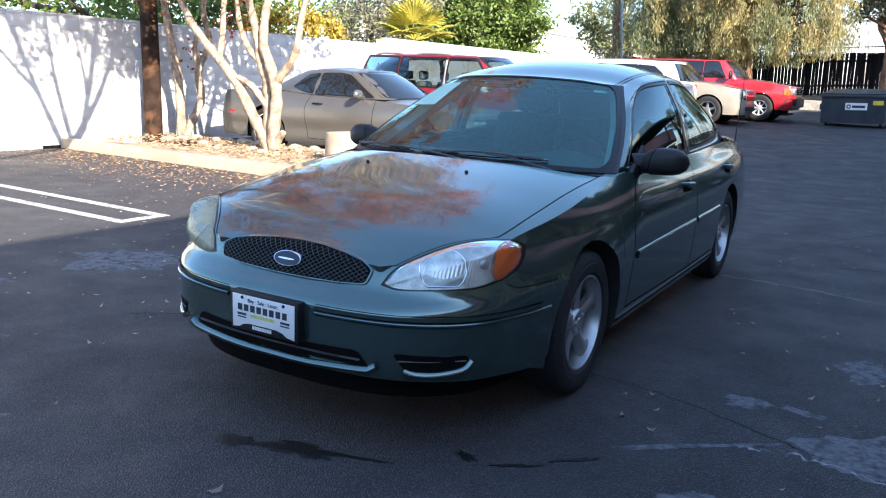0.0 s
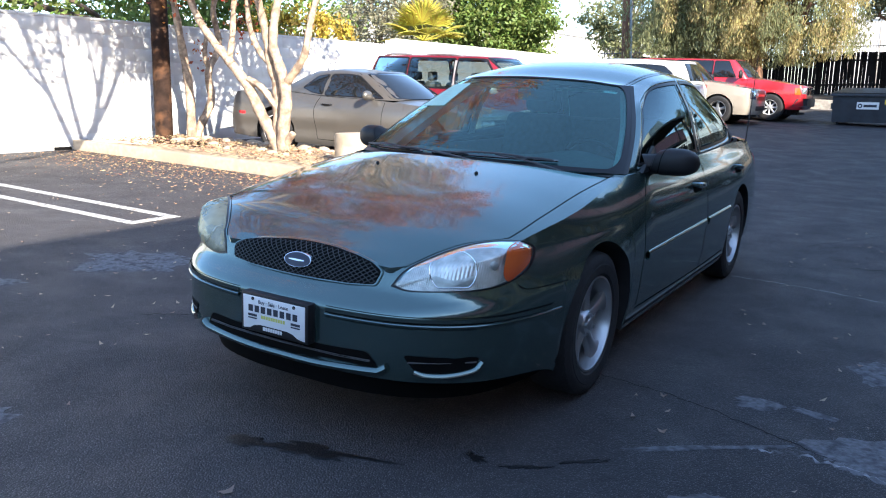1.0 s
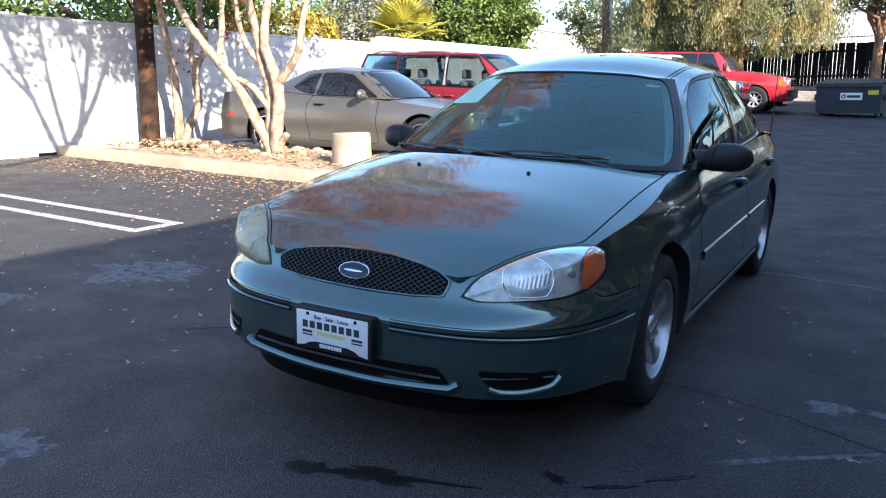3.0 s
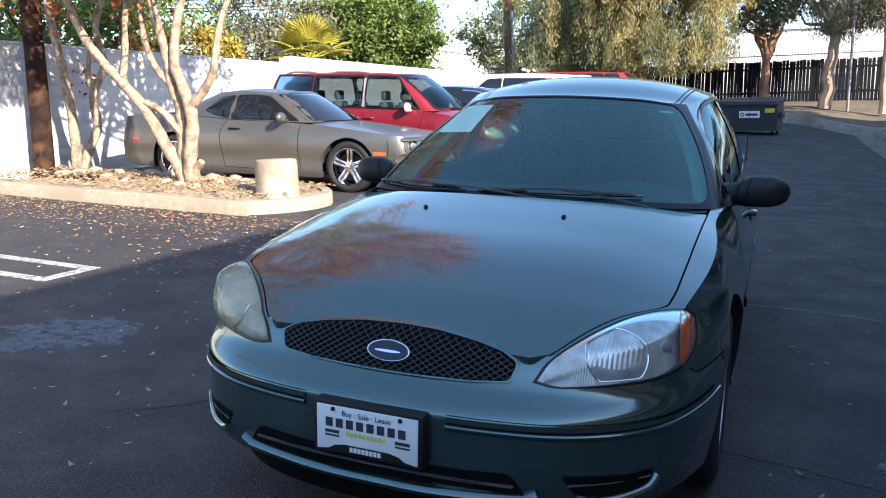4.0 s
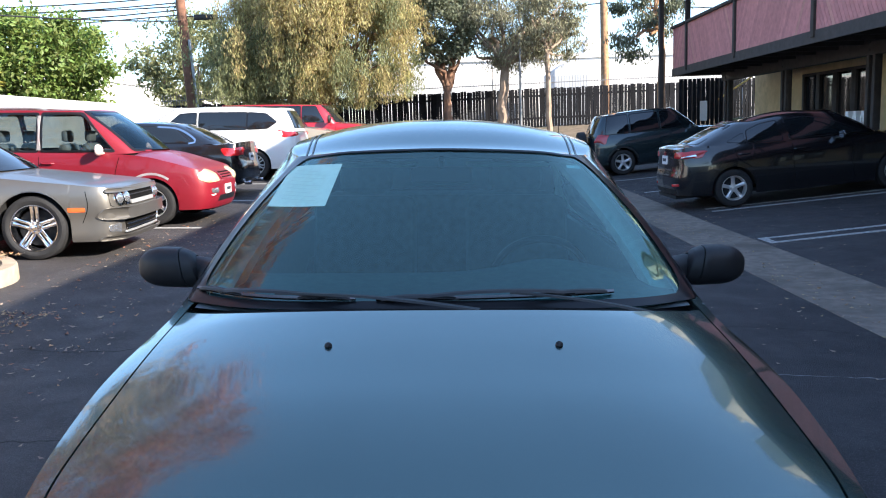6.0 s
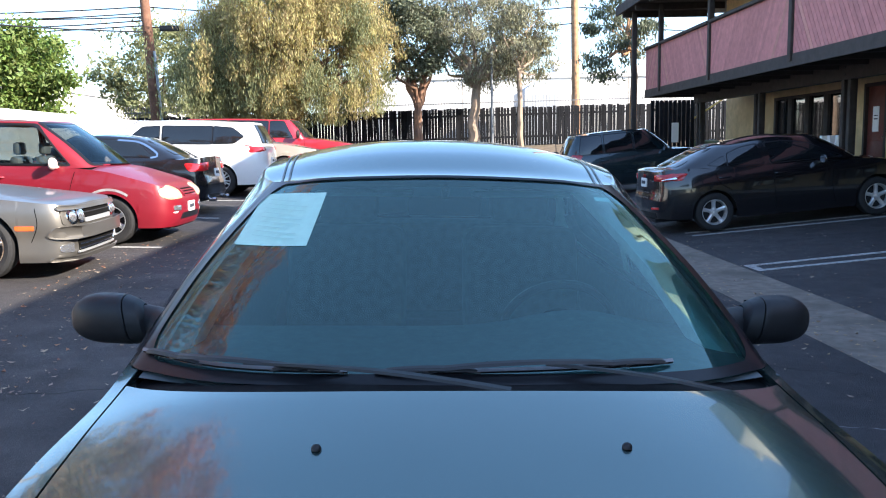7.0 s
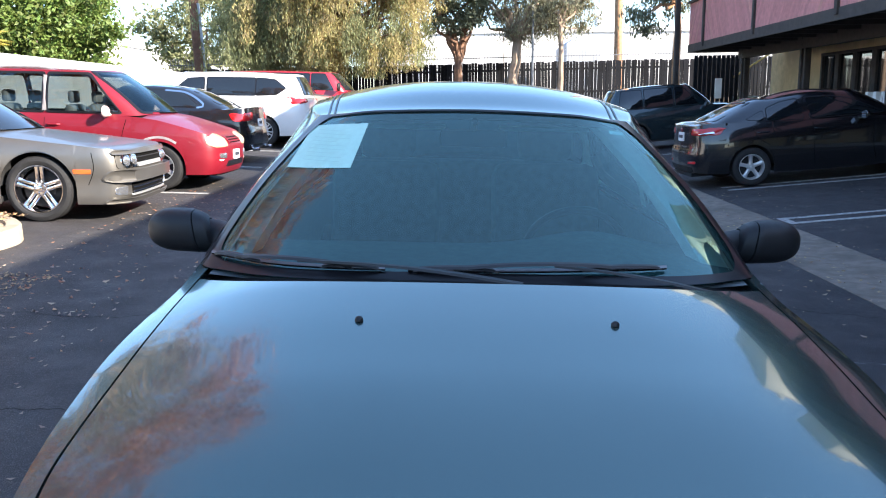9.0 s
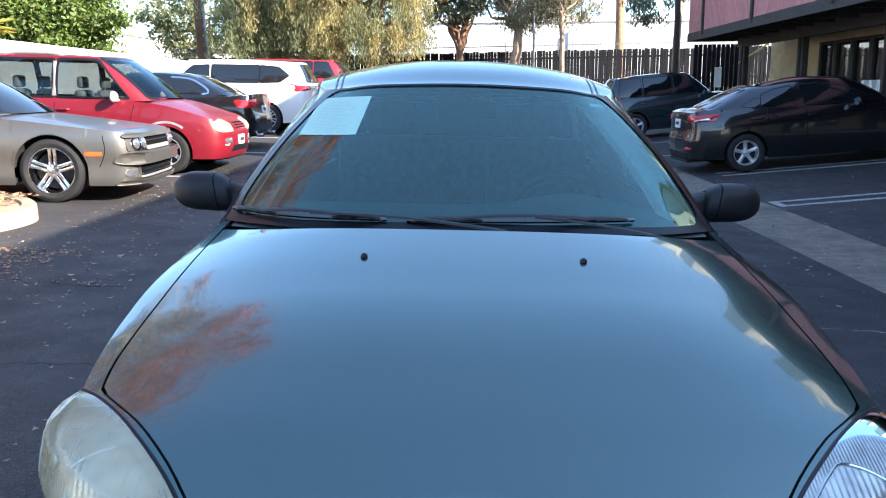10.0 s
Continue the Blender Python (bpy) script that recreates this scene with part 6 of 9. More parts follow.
# dark side gate and bars beyond the building
gate = thing("side_gate", pose(0, 0, 0), "dark board gate with a notice beside iron bars", "gate")
for k in range(10):
    part("board", B().box(8.2 + 0.16 * k, 28.4, ground_z(9, 28) - 0.1, 8.34 + 0.16 * k, 28.43, 2.95, 0.004), M_FENCE, gate)
part("notice", B().box(8.95, 28.37, 1.45, 9.2, 28.39, 2.15), M_WHITE, gate)
for k in range(12):
    part("bar", B().box(9.95 + 0.13 * k, 29.6, 0.3, 9.975 + 0.13 * k, 29.625, 3.0), M_IRON, gate)
part("brace", B().tube([(9.95, 29.55, 2.2), (11.2, 29.55, 3.0)], 0.035, 6), mat("yellow_bar", (0.5, 0.36, 0.1), 0.6), gate)
part("utility_box", B().box(9.9, 29.0, 0.4, 10.9, 29.5, 1.5, 0.02), mat("green_box", (0.12, 0.17, 0.11), 0.6), gate)

# ---- trees ----
def leaf_mat(name, color, back=0.35, isl=0.28):
    m = mat(name, color, 0.6, vary=0.2, scale=0.8, isl=isl)
    nt = m.node_tree
    b = nt.nodes["Principled BSDF"]
    src = b.inputs["Base Color"].links[0].from_socket
    tl = nt.nodes.new("ShaderNodeBsdfTranslucent")
    nt.links.new(src, tl.inputs[0])
    mx = nt.nodes.new("ShaderNodeMixShader")
    mx.inputs[0].default_value = back
    nt.links.new(b.outputs[0], mx.inputs[1])
    nt.links.new(tl.outputs[0], mx.inputs[2])
    nt.links.new(mx.outputs[0], nt.nodes["Material Output"].inputs[0])
    return m


rng = np.random.default_rng(7)


def leaf_mesh(name, pts, size, material, aspect=0.5, hang=0.0):
    """Diamond leaves folded along the middle at the given points."""
    n = len(pts)
    d = rng.normal(size=(n, 3))
    d[:, 2] -= hang * 3
    d /= np.linalg.norm(d, axis=1)[:, None]
    e = np.cross(d, rng.normal(size=(n, 3)))
    e /= np.linalg.norm(e, axis=1)[:, None]
    f = np.cross(d, e)
    s = size * rng.uniform(0.6, 1.3, (n, 1))
    v = np.stack([pts - d * s / 2, pts + e * s * aspect / 2 + f * s * 0.06, pts + d * s / 2, pts - e * s * aspect / 2 + f * s * 0.06], 1).reshape(-1, 3)
    idx = np.arange(n) * 4
    faces = np.stack([idx, idx + 1, idx + 2, idx + 3], 1)
    me = bpy.data.meshes.new(name)
    me.from_pydata(v.tolist(), [], faces.tolist())
    me.materials.append(material)
    return me


def clumps(centre, radii, count, spread=0.32, per=120, low=-1.0, hollow=0.45):
    """Leaf points in clumps over an uneven crown."""
    out, cs = [], []
    for _ in range(count):
        while True:
            p = rng.uniform(-1, 1, 3)
            r = np.linalg.norm(p)
            if hollow < r < 1 and p[2] > low:
                break
        wob = 1 + 0.22 * noise.noise(Vector((p * 2.3 + np.array(centre)).tolist()))
        c = np.array(centre) + p * np.array(radii) * wob
        cs.append(c)
        k = int(per * rng.uniform(0.5, 1.4))
        q = rng.normal(size=(k, 3)) * spread * np.mean(radii) * rng.uniform(0.5, 1.1) * np.array([1, 1, 0.7])
        out.append(c + q * 0.5)
    return np.concatenate(out), cs


def limb(b, a, c, r0, r1, wob=0.12, n=7):
    a, c = np.array(a, float), np.array(c, float)
    L = np.linalg.norm(c - a)
    pts = [a + (c - a) * t + rng.normal(size=3) * wob * L * 0.15 * math.sin(math.pi * t) for t in np.linspace(0, 1, n)]
    b.tube(pts, [r0 + (r1 - r0) * t for t in np.linspace(0, 1, n)], 8)


def tree(name, base, trunk_top, r, centre, radii, leaf, bark, label, count=60, per=120, size=0.16, limbs=10, spread=0.32, aspect=0.5, hang=0.0, low=-1.0, hollow=0.45, category="tree", group="trees beyond the lot"):
    root = thing(name, pose(0, 0, 0), label, category, group)
    pts, cs = clumps(centre, radii, count, spread, per, low, hollow)
    b = B()
    limb(b, base, trunk_top, r, r * 0.65, 0.08, 9)
    for k in range(limbs):
        limb(b, np.array(trunk_top) - np.array([0, 0, 0.3 * rng.uniform()]), cs[(k * 7) % len(cs)], r * 0.45, r * 0.06, 0.5)
    part("trunk", b, bark, root)
    cr = part("crown", leaf_mesh("crown", pts, size, leaf, aspect, hang), None, root)
    cr["kind"] = "stuff"
    return root


LF_DEEP = leaf_mat("deep_green_leaf", (0.135, 0.19, 0.042))
LF_GREY = leaf_mat("grey_green_leaf", (0.215, 0.205, 0.13), 0.35, 0.4)
LF_PEPPER = leaf_mat("yellow_green_leaf", (0.36, 0.30, 0.13), 0.42)
M_OAKBARK = mat("red_brown_bark", (0.24, 0.13, 0.08), 0.9, vary=0.35, scale=4, bump=0.7, bscale=22, second=(0.12, 0.07, 0.05), sscale=2)
LF_DARK = leaf_mat("dull_dark_leaf", (0.13, 0.145, 0.09))
LF_OLIVE = leaf_mat("olive_leaf", (0.19, 0.20, 0.09))
LF_RUST = leaf_mat("rust_red_leaf", (0.46, 0.125, 0.04), 0.4, 0.4)
LF_YELLOW = leaf_mat("yellow_orange_leaf", (0.40, 0.30, 0.05), 0.4, 0.35)
LF_PALM = leaf_mat("palm_frond", (0.42, 0.37, 0.06), 0.35, 0.15)

tree("ficus_tree", (-15.5, 29.3, 0.5), (-15.5, 29.3, 3.0), 0.3, (-16.2, 29.5, 4.3), (3.6, 3.0, 2.15), LF_DEEP, M_DARKBARK, "dense deep green broadleaf tree behind the white wall", 150, 230, 0.2, 8, 0.3, 0.55)
tree("ficus_tree", (-14.0, 12.0, 0.4), (-14, 12, 2.4), 0.25, (-13.6, 9.0, 3.2), (1.6, 7.0, 1.3), LF_DEEP, M_DARKBARK, "dark green hedge-like tree showing above the white wall", 110, 150, 0.16, 6, 0.3, 0.55)
tree("grey_tree", (-18.5, 25.0, 0.5), (-18.5, 25, 2.8), 0.25, (-18.3, 25.2, 4.4), (2.6, 2.6, 2.2), LF_GREY, M_DARKBARK, "pale grey-green tree behind the white wall", 90, 170, 0.17, 8)
tree("yellow_shrub", (-11.6, 12.2, 0.4), (-11.6, 12.2, 1.8), 0.12, (-11.6, 12.6, 2.5), (0.8, 2.0, 0.6), LF_YELLOW, M_DARKBARK, "shrub with yellow and orange autumn leaves above the wall", 50, 110, 0.13, 6)
tree("light_tree", (-14.0, 42.5, 0.6), (-14, 42.5, 3.5), 0.3, (-13.9, 42.5, 5.4), (2.9, 2.8, 3.0), LF_OLIVE, M_DARKBARK, "airy light green tree standing behind a utility pole", 110, 90, 0.24, 14, 0.26)
oak = tree("oak_tree", (-0.16, 33.7, 1.1), (-0.13, 33.7, 3.2), 0.22, (-0.55, 33.8, 6.0), (1.6, 1.8, 2.1), LF_DARK, M_OAKBARK, "dark leafy tree with a forked red-brown trunk before the fence", 90, 190, 0.15, 9, 0.3)
fork = B()
limb(fork, (-0.14, 33.7, 3.1), (-0.40, 33.7, 4.8), 0.17, 0.10, 0.3)
limb(fork, (-0.12, 33.7, 3.1), (0.38, 33.65, 4.9), 0.16, 0.08, 0.4)
part("fork", fork, M_OAKBARK, oak)
tree("gum_tree", (2.1, 33.6, 1.1), (2.34, 33.6, 4.2), 0.26, (2.6, 33.8, 6.3), (2.6, 2.3, 2.3), LF_GREY, M_GUMBARK, "grey-green gum tree with a pale twisted trunk", 150, 230, 0.15, 16, 0.28, 0.28, 0.6)
tree("gum_tree", (4.05, 32.6, 0.9), (4.0, 32.6, 4.6), 0.13, (4.3, 33.0, 5.9), (1.4, 1.4, 1.8), LF_GREY, M_GUMBARK, "slender gum tree with a pale straight trunk", 45, 110, 0.18, 10, 0.3, 0.3, 0.6)
tree("gum_tree", (7.75, 28.7, 0.5), (7.6, 28.7, 5.0), 0.17, (7.0, 28.9, 5.6), (1.5, 1.6, 2.0), LF_DARK, M_TANPOLE, "gum tree with peeling tan bark beside the building", 45, 120, 0.18, 12, 0.28, 0.35, 0.7)


def pepper_tree():
    root = thing("pepper_tree", pose(0, 0, 0), "large drooping pepper tree with yellow-green hanging foliage", "tree", "trees beyond the lot")
    b = B()
    base = (-5.0, 31.6, 0.9)
    limb(b, base, (-5.0, 31.6, 3.4), 0.36, 0.28)
    pts, dark = [], []
    for k in range(150):
        th, u = rng.uniform(0, 2 * math.pi), math.sqrt(rng.uniform(0, 1))
        top = np.array([-4.9 + 3.3 * u * math.cos(th), 31.4 + 2.6 * u * math.sin(th), 8.9 - 2.7 * u * u + rng.uniform(-1.2, 0.6)])
        if k % 3 == 0:
            top[2] = rng.uniform(3.8, 5.6)
        left = k % 5 == 1
        if left:  # lower olive lobe on the wall's side
            top = np.array([rng.uniform(-9.0, -6.6), rng.uniform(30.0, 32.8), 0])
            top[2] = rng.uniform(3.6, 5.2 + 0.5 * (top[0] + 9.0))
        if k % 4 == 0:
            limb(b, (-5.0, 31.6, 3.2), top, 0.14, 0.02, 0.6)
        # low clumps turn olive more often: inner shade put into the leaf colour
        olive = left or rng.uniform() < (0.45 if top[2] < 4.8 else 0.06)
        reach = rng.uniform(0.3, 0.55)
        for _ in range(11):
            e = rng.normal(size=3) * np.array([reach, reach, 0.3])
            q = top + e
            L = min(rng.uniform(0.6, 1.6), q[2] - 2.35)
            n = int(max(L, 0.3) * 130)
            t = rng.uniform(0, 1, n) ** 0.8
            out = 0.3 * e[:2] / (np.linalg.norm(e[:2]) + 0.2)
            s = np.stack([q[0] + out[0] * np.sqrt(t) + rng.normal(size=n) * 0.13, q[1] + out[1] * np.sqrt(t) + rng.normal(size=n) * 0.13, q[2] - L * t], 1)
            (dark if olive else pts).append(s)
    part("trunk", b, M_OAKBARK, root)
    for mm, q in ((LF_PEPPER, pts), (LF_OLIVE, dark)):
        cr = part("crown", leaf_mesh("crown", np.concatenate(q), 0.15, mm, 0.24, 0.9), None, root)
        cr["kind"] = "stuff"
pepper_tree()


def palm_tree():
    root = thing("palm_tree", pose(0, 0, 0), "fan palm with yellow-green fronds above the white wall", "tree")
    c = np.array([-14.3, 22.1, 3.05])
    tr = B()
    tr.tube([(c[0], c[1], 0.3), (c[0], c[1], 1.5), (c[0], c[1], 3.0)], [0.26, 0.22, 0.2], 12)
    part("trunk", tr, M_DARKBARK, root)
    for k in range(26):
        th = k * 2.4
        el = radians(82 - 84 * (k / 26) + rng.uniform(-8, 8))
        d = np.array([math.cos(th) * math.cos(el), math.sin(th) * math.cos(el), math.sin(el)])
        side = np.cross(d, [0, 0, 1])
        side /= np.linalg.norm(side) + 1e-6
        up = np.cross(side, d)
        stem = c + d * 0.72
        b = B()
        b.tube([c, stem], [0.02, 0.012], 5)
        for a in np.linspace(-1.35, 1.35, 17):
            q = d * math.cos(a) + side * math.sin(a)
            L = 1.0 * (1 - 0.25 * abs(a) / 1.35)
            w = 0.055
            n2 = -d * math.sin(a) + side * math.cos(a)
            tip = stem + q * L - np.array([0, 0, 0.16 * L])
            mid = stem + q * L * 0.55
            b.add([stem, mid + n2 * w, tip, mid - n2 * w, mid + up * 0.02], [(0, 1, 4), (1, 2, 4), (2, 3, 4), (3, 0, 4)])
        part("frond", b, LF_PALM, root)
palm_tree()


def myrtle(base, stems, crown, radii, n_clumps, label, leafy=70):
    root = thing("crape_myrtle", pose(0, 0, 0), label, "tree", "crape myrtles")
    b = B()
    for pts, r0, r1 in stems:
        P = spline(pts, 5 * len(pts))
        k = len(P)
        b.tube([tuple(p) for p in P], [(r0 + (r1 - r0) * i / (k - 1)) * (1 + 0.09 * math.sin(i * 1.9 + len(pts))) for i in range(k)], 10)
    pts, cs = clumps(crown, radii, n_clumps, 0.2, leafy, -0.9, 0.6)
    tops = [np.array(s[0][-1]) for s in stems]
    extra = [tp + rng.normal(size=3) * np.array([0.45, 0.45, 0.3]) - np.array([0, 0, 0.25]) for tp in tops for _ in range(5) if tp[2] > 2.2]
    cs = cs + extra
    pts = np.concatenate([pts] + [e + rng.normal(size=(70, 3)) * 0.17 for e in extra])
    for k, c in enumerate(cs[: min(130, n_clumps)]):
        a = min(tops, key=lambda q: np.linalg.norm(q - c))
        limb(b, a, c, 0.032, 0.006, 0.6, 6)
        for _ in range(2):
            limb(b, a + (c - a) * rng.uniform(0.3, 0.8), c + rng.normal(size=3) * 0.4, 0.01, 0.003, 0.5, 4)
    pts = pts[(pts[:, 0] < base[0] - 0.4) | (pts[:, 2] > 3.3 + 0.62 * (pts[:, 0] - base[0]))]  # thin on the low sunny side
    part("trunk", b, M_BARK, root, angle=60)
    cr = part("crown", leaf_mesh("crown", pts, 0.09, LF_RUST, 0.6), None, root)
    cr["kind"] = "stuff"

o = np.array([-6.50, 6.75, 0.26])
myrtle(o, [
    ([o + (-0.03, 0, 0), (-6.58, 6.74, 0.51), (-6.85, 6.72, 0.92), (-7.11, 6.70, 1.35), (-7.47, 6.68, 1.72), (-7.76, 6.66, 2.0), (-8.05, 6.6, 2.4), (-8.3, 6.5, 3.1)], 0.10, 0.045),
    ([o + (0.0, 0.04, 0), (-6.55, 6.78, 0.59), (-6.57, 6.79, 1.02), (-6.58, 6.79, 1.38), (-6.67, 6.76, 1.67), (-6.69, 6.74, 1.95), (-6.8, 6.7, 2.5), (-6.95, 6.6, 3.3)], 0.10, 0.04),
    ([o + (0.07, 0.0, 0), (-6.42, 6.73, 0.66), (-6.34, 6.73, 1.16), (-6.39, 6.73, 1.45), (-6.49, 6.72, 1.73), (-6.57, 6.72, 1.95), (-6.55, 6.8, 2.5), (-6.4, 7.0, 3.4)], 0.105, 0.04),
    ([(-6.36, 6.74, 1.38), (-6.16, 6.75, 1.57), (-5.99, 6.76, 1.79), (-5.94, 6.76, 1.95), (-5.90, 6.9, 2.5), (-5.7, 7.2, 3.4)], 0.065, 0.03),
    ([(-7.09, 6.70, 1.45), (-6.82, 6.72, 1.31), (-6.56, 6.75, 1.04)], 0.05, 0.06),
    ([(-6.67, 6.76, 1.66), (-6.9, 6.7, 1.95), (-7.1, 6.75, 2.4), (-7.2, 6.9, 3.2)], 0.05, 0.03),
    ([(-7.47, 6.68, 1.72), (-7.45, 6.75, 2.1), (-7.5, 6.9, 2.8), (-7.4, 7.2, 3.6)], 0.05, 0.03),
    ([o + (0.04, -0.02, 0), (-6.36, 6.73, 0.50), (-6.22, 6.73, 0.66)], 0.07, 0.05),
], (-5.7, 6.7, 6.0), (2.8, 2.7, 3.0), 150, "crape myrtle with smooth pale forked stems and rusty autumn leaves", 200)
o2 = np.array([-9.2, 7.35, 0.4])
myrtle(o2, [
    ([o2, (-9.2, 7.34, 1.29), (-9.2, 7.21, 2.11), (-9.2, 7.1, 2.75), (-9.1, 6.9, 3.6)], 0.085, 0.045),
    ([o2 + (0.02, 0.05, 0), (-9.18, 7.55, 0.67), (-9.2, 7.82, 1.1), (-9.2, 7.78, 1.58), (-9.2, 8.05, 2.07), (-9.2, 7.96, 2.73), (-9.0, 8.2, 3.5)], 0.08, 0.04),
    ([(-9.2, 7.79, 1.65), (-9.2, 7.72, 1.9), (-9.15, 7.75, 2.3)], 0.05, 0.03),
], (-9.0, 7.3, 4.4), (1.2, 1.6, 1.3), 36, "crape myrtle with two pale crooked stems before the wall", 60)

# out-of-view tree, added only to throw branch shadows on the white wall
o3 = np.array([-6.3, 0.1, 0.15])
myrtle(o3, [
    ([o3, (-5.9, 0.8, 1.2), (-5.3, 1.7, 2.2), (-4.70, 2.95, 3.29), (-4.65, 3.25, 4.04), (-4.55, 3.5, 5.44)], 0.10, 0.04),
    ([(-4.75, 2.85, 3.14), (-4.80, 2.5, 4.04), (-4.85, 2.0, 5.44)], 0.06, 0.025),
    ([(-4.70, 2.95, 3.29), (-4.65, 2.7, 4.44), (-4.65, 2.6, 5.64)], 0.055, 0.025),
    ([(-4.70, 2.95, 3.29), (-4.85, 3.6, 4.04), (-4.95, 4.2, 5.24)], 0.06, 0.025),
    ([(-4.65, 3.25, 4.04), (-4.25, 3.0, 4.74), (-4.05, 2.7, 5.74)], 0.04, 0.02),
    ([(-4.80, 2.5, 4.04), (-5.25, 2.1, 4.54), (-5.55, 1.5, 5.34)], 0.04, 0.02),
], (-4.65, 2.8, 5.3), (1.2, 2.0, 1.3), 46, "unseen leaning crape myrtle added to cast thin branch shadows on the wall", 60)

# ---- poles and cables ----
pb = B()
pb.tube([(-9.55, 7.04, 0.25), (-9.55, 7.06, 1.6), (-9.55, 7.1, 7.5)], [0.155, 0.15, 0.13], 14)
solid("wooden_pole", pb, M_POLE, "dark brown weathered wooden pole against the white wall", "pole")
p2 = thing("utility_pole", pose(0, 0, 0), "brown wooden utility pole with a grey conduit", "pole", "utility poles")
part("shaft", B().tube([(-11.05, 34.0, 0.4), (-11.12, 33.96, 2.8), (-11.28, 33.91, 7.26), (-11.4, 33.9, 10.5)], [0.24, 0.23, 0.2, 0.17], 12), M_BROWNPOLE, p2)
part("conduit", B().tube([(-10.78, 33.8, 0.4), (-10.86, 33.8, 2.8), (-10.98, 33.75, 5.6)], 0.06, 8), mat("grey_conduit", (0.3, 0.32, 0.34), 0.5, 0.3), p2)
part("crossarm", B().box(-12.6, 33.75, 9.6, -10.2, 33.9, 9.72, 0.01), M_POLE, p2)
part("cable_box", B().box(-10.75, 33.85, 6.42, -9.8, 34.05, 6.64, 0.03), M_BLACK, p2)
p3 = thing("utility_pole", pose(0, 0, 0), "tan wooden utility pole beyond the fence", "pole", "utility poles")
part("shaft", B().tube([(7.95, 41, 0.5), (7.92, 40.9, 3.3), (7.8, 40.9, 12.0)], [0.23, 0.22, 0.17], 12), M_TANPOLE, p3)
part("crossarm", B().box(6.6, 40.8, 10.6, 9.2, 40.95, 10.72, 0.01), M_POLE, p3)
solid("lamp_pole", B().tube([(2.88, 32.6, 1.0), (2.88, 32.6, 5.2)], [0.055, 0.045], 8), mat("grey_steel", (0.2, 0.21, 0.22), 0.5, 0.4), "slim grey steel pole standing on the bank", "pole")
cables = [((-40, 18, 7.7), (-11.4, 33.9, 7.4), 1.2), ((-40, 18, 7.4), (-11.4, 33.9, 7.15), 1.2), ((-40, 18, 7.0), (-11.4, 33.9, 6.85), 1.2), ((-40, 18, 6.7), (-11.4, 33.9, 6.65), 1.1), ((-36, 24, 7.5), (-11.4, 33.9, 7.0), 0.7), ((-40, 17, 10.2), (-11.4, 33.9, 9.7), 0.8), ((-11.3, 33.9, 6.6), (7.9, 40.9, 7.5), 0.4), ((-11.3, 33.9, 7.4), (7.9, 40.9, 8.3), 0.4), ((-11.4, 33.9, 9.7), (7.8, 40.9, 10.7), 0.6), ((7.9, 40.9, 7.5), (40, 50, 7.9), 0.5), ((7.9, 40.9, 8.3), (40, 50, 8.8), 0.5), ((-11.2, 33.9, 6.4), (-20, 10, 5.4), 0.5)]
for a, c, sag in cables:
    a, c = np.array(a), np.array(c)
    solid("overhead_cable", B().tube([tuple(a + (c - a) * t - np.array([0, 0, sag * 4 * t * (1 - t)])) for t in np.linspace(0, 1, 15)], 0.028, 5), M_BLACK, "black overhead cable slung between utility poles", "cable", "overhead cables")

# ---- far buildings ----
M_FAR = mat("white_stucco", (0.60, 0.59, 0.575), 0.9, vary=0.06, scale=0.6)
def far_building(x0, y0, x1, y1, h, label):
    root = thing("warehouse", pose(0, 0, 0), label, "building", "white warehouses")
    part("wall", B().box(x0, y0, 0, x1, y1, h), M_FAR, root)
    part("parapet", B().box(x0 - 0.15, y0 - 0.15, h, x1 + 0.15, y1 + 0.15, h + 0.35), M_FAR, root)
    part("roof_unit", B().box(x0 + (x1 - x0) * 0.4, y0 + 2, h + 0.35, x0 + (x1 - x0) * 0.4 + 1.6, y0 + 3.5, h + 1.5, 0.03), M_FAR, root)
    for k in range(int((x1 - x0) / 6)):
        part("wall_joint", B().box(x0 + 6 * k + 3, y0 - 0.02, 0.5, x0 + 6 * k + 3.08, y0, h), M_CONC, root)
far_building(-6, 58, 34, 75, 6.2, "long white warehouse beyond the fence")
far_building(-70, 38, -24, 95, 5.6, "white warehouse beyond the wall")

shed = thing("shed", pose(0, 50, 0), "pale grey gabled metal shed beyond the fence", "shed")
M_SHED = mat("pale_grey_metal", (0.34, 0.36, 0.39), 0.6, vary=0.1, scale=2)
part("shed_wall", B().prism([(6.5, 0.3), (8.55, 0.3), (8.55, 5.25), (7.25, 5.4), (6.5, 4.9)], 6.0), M_SHED, shed)

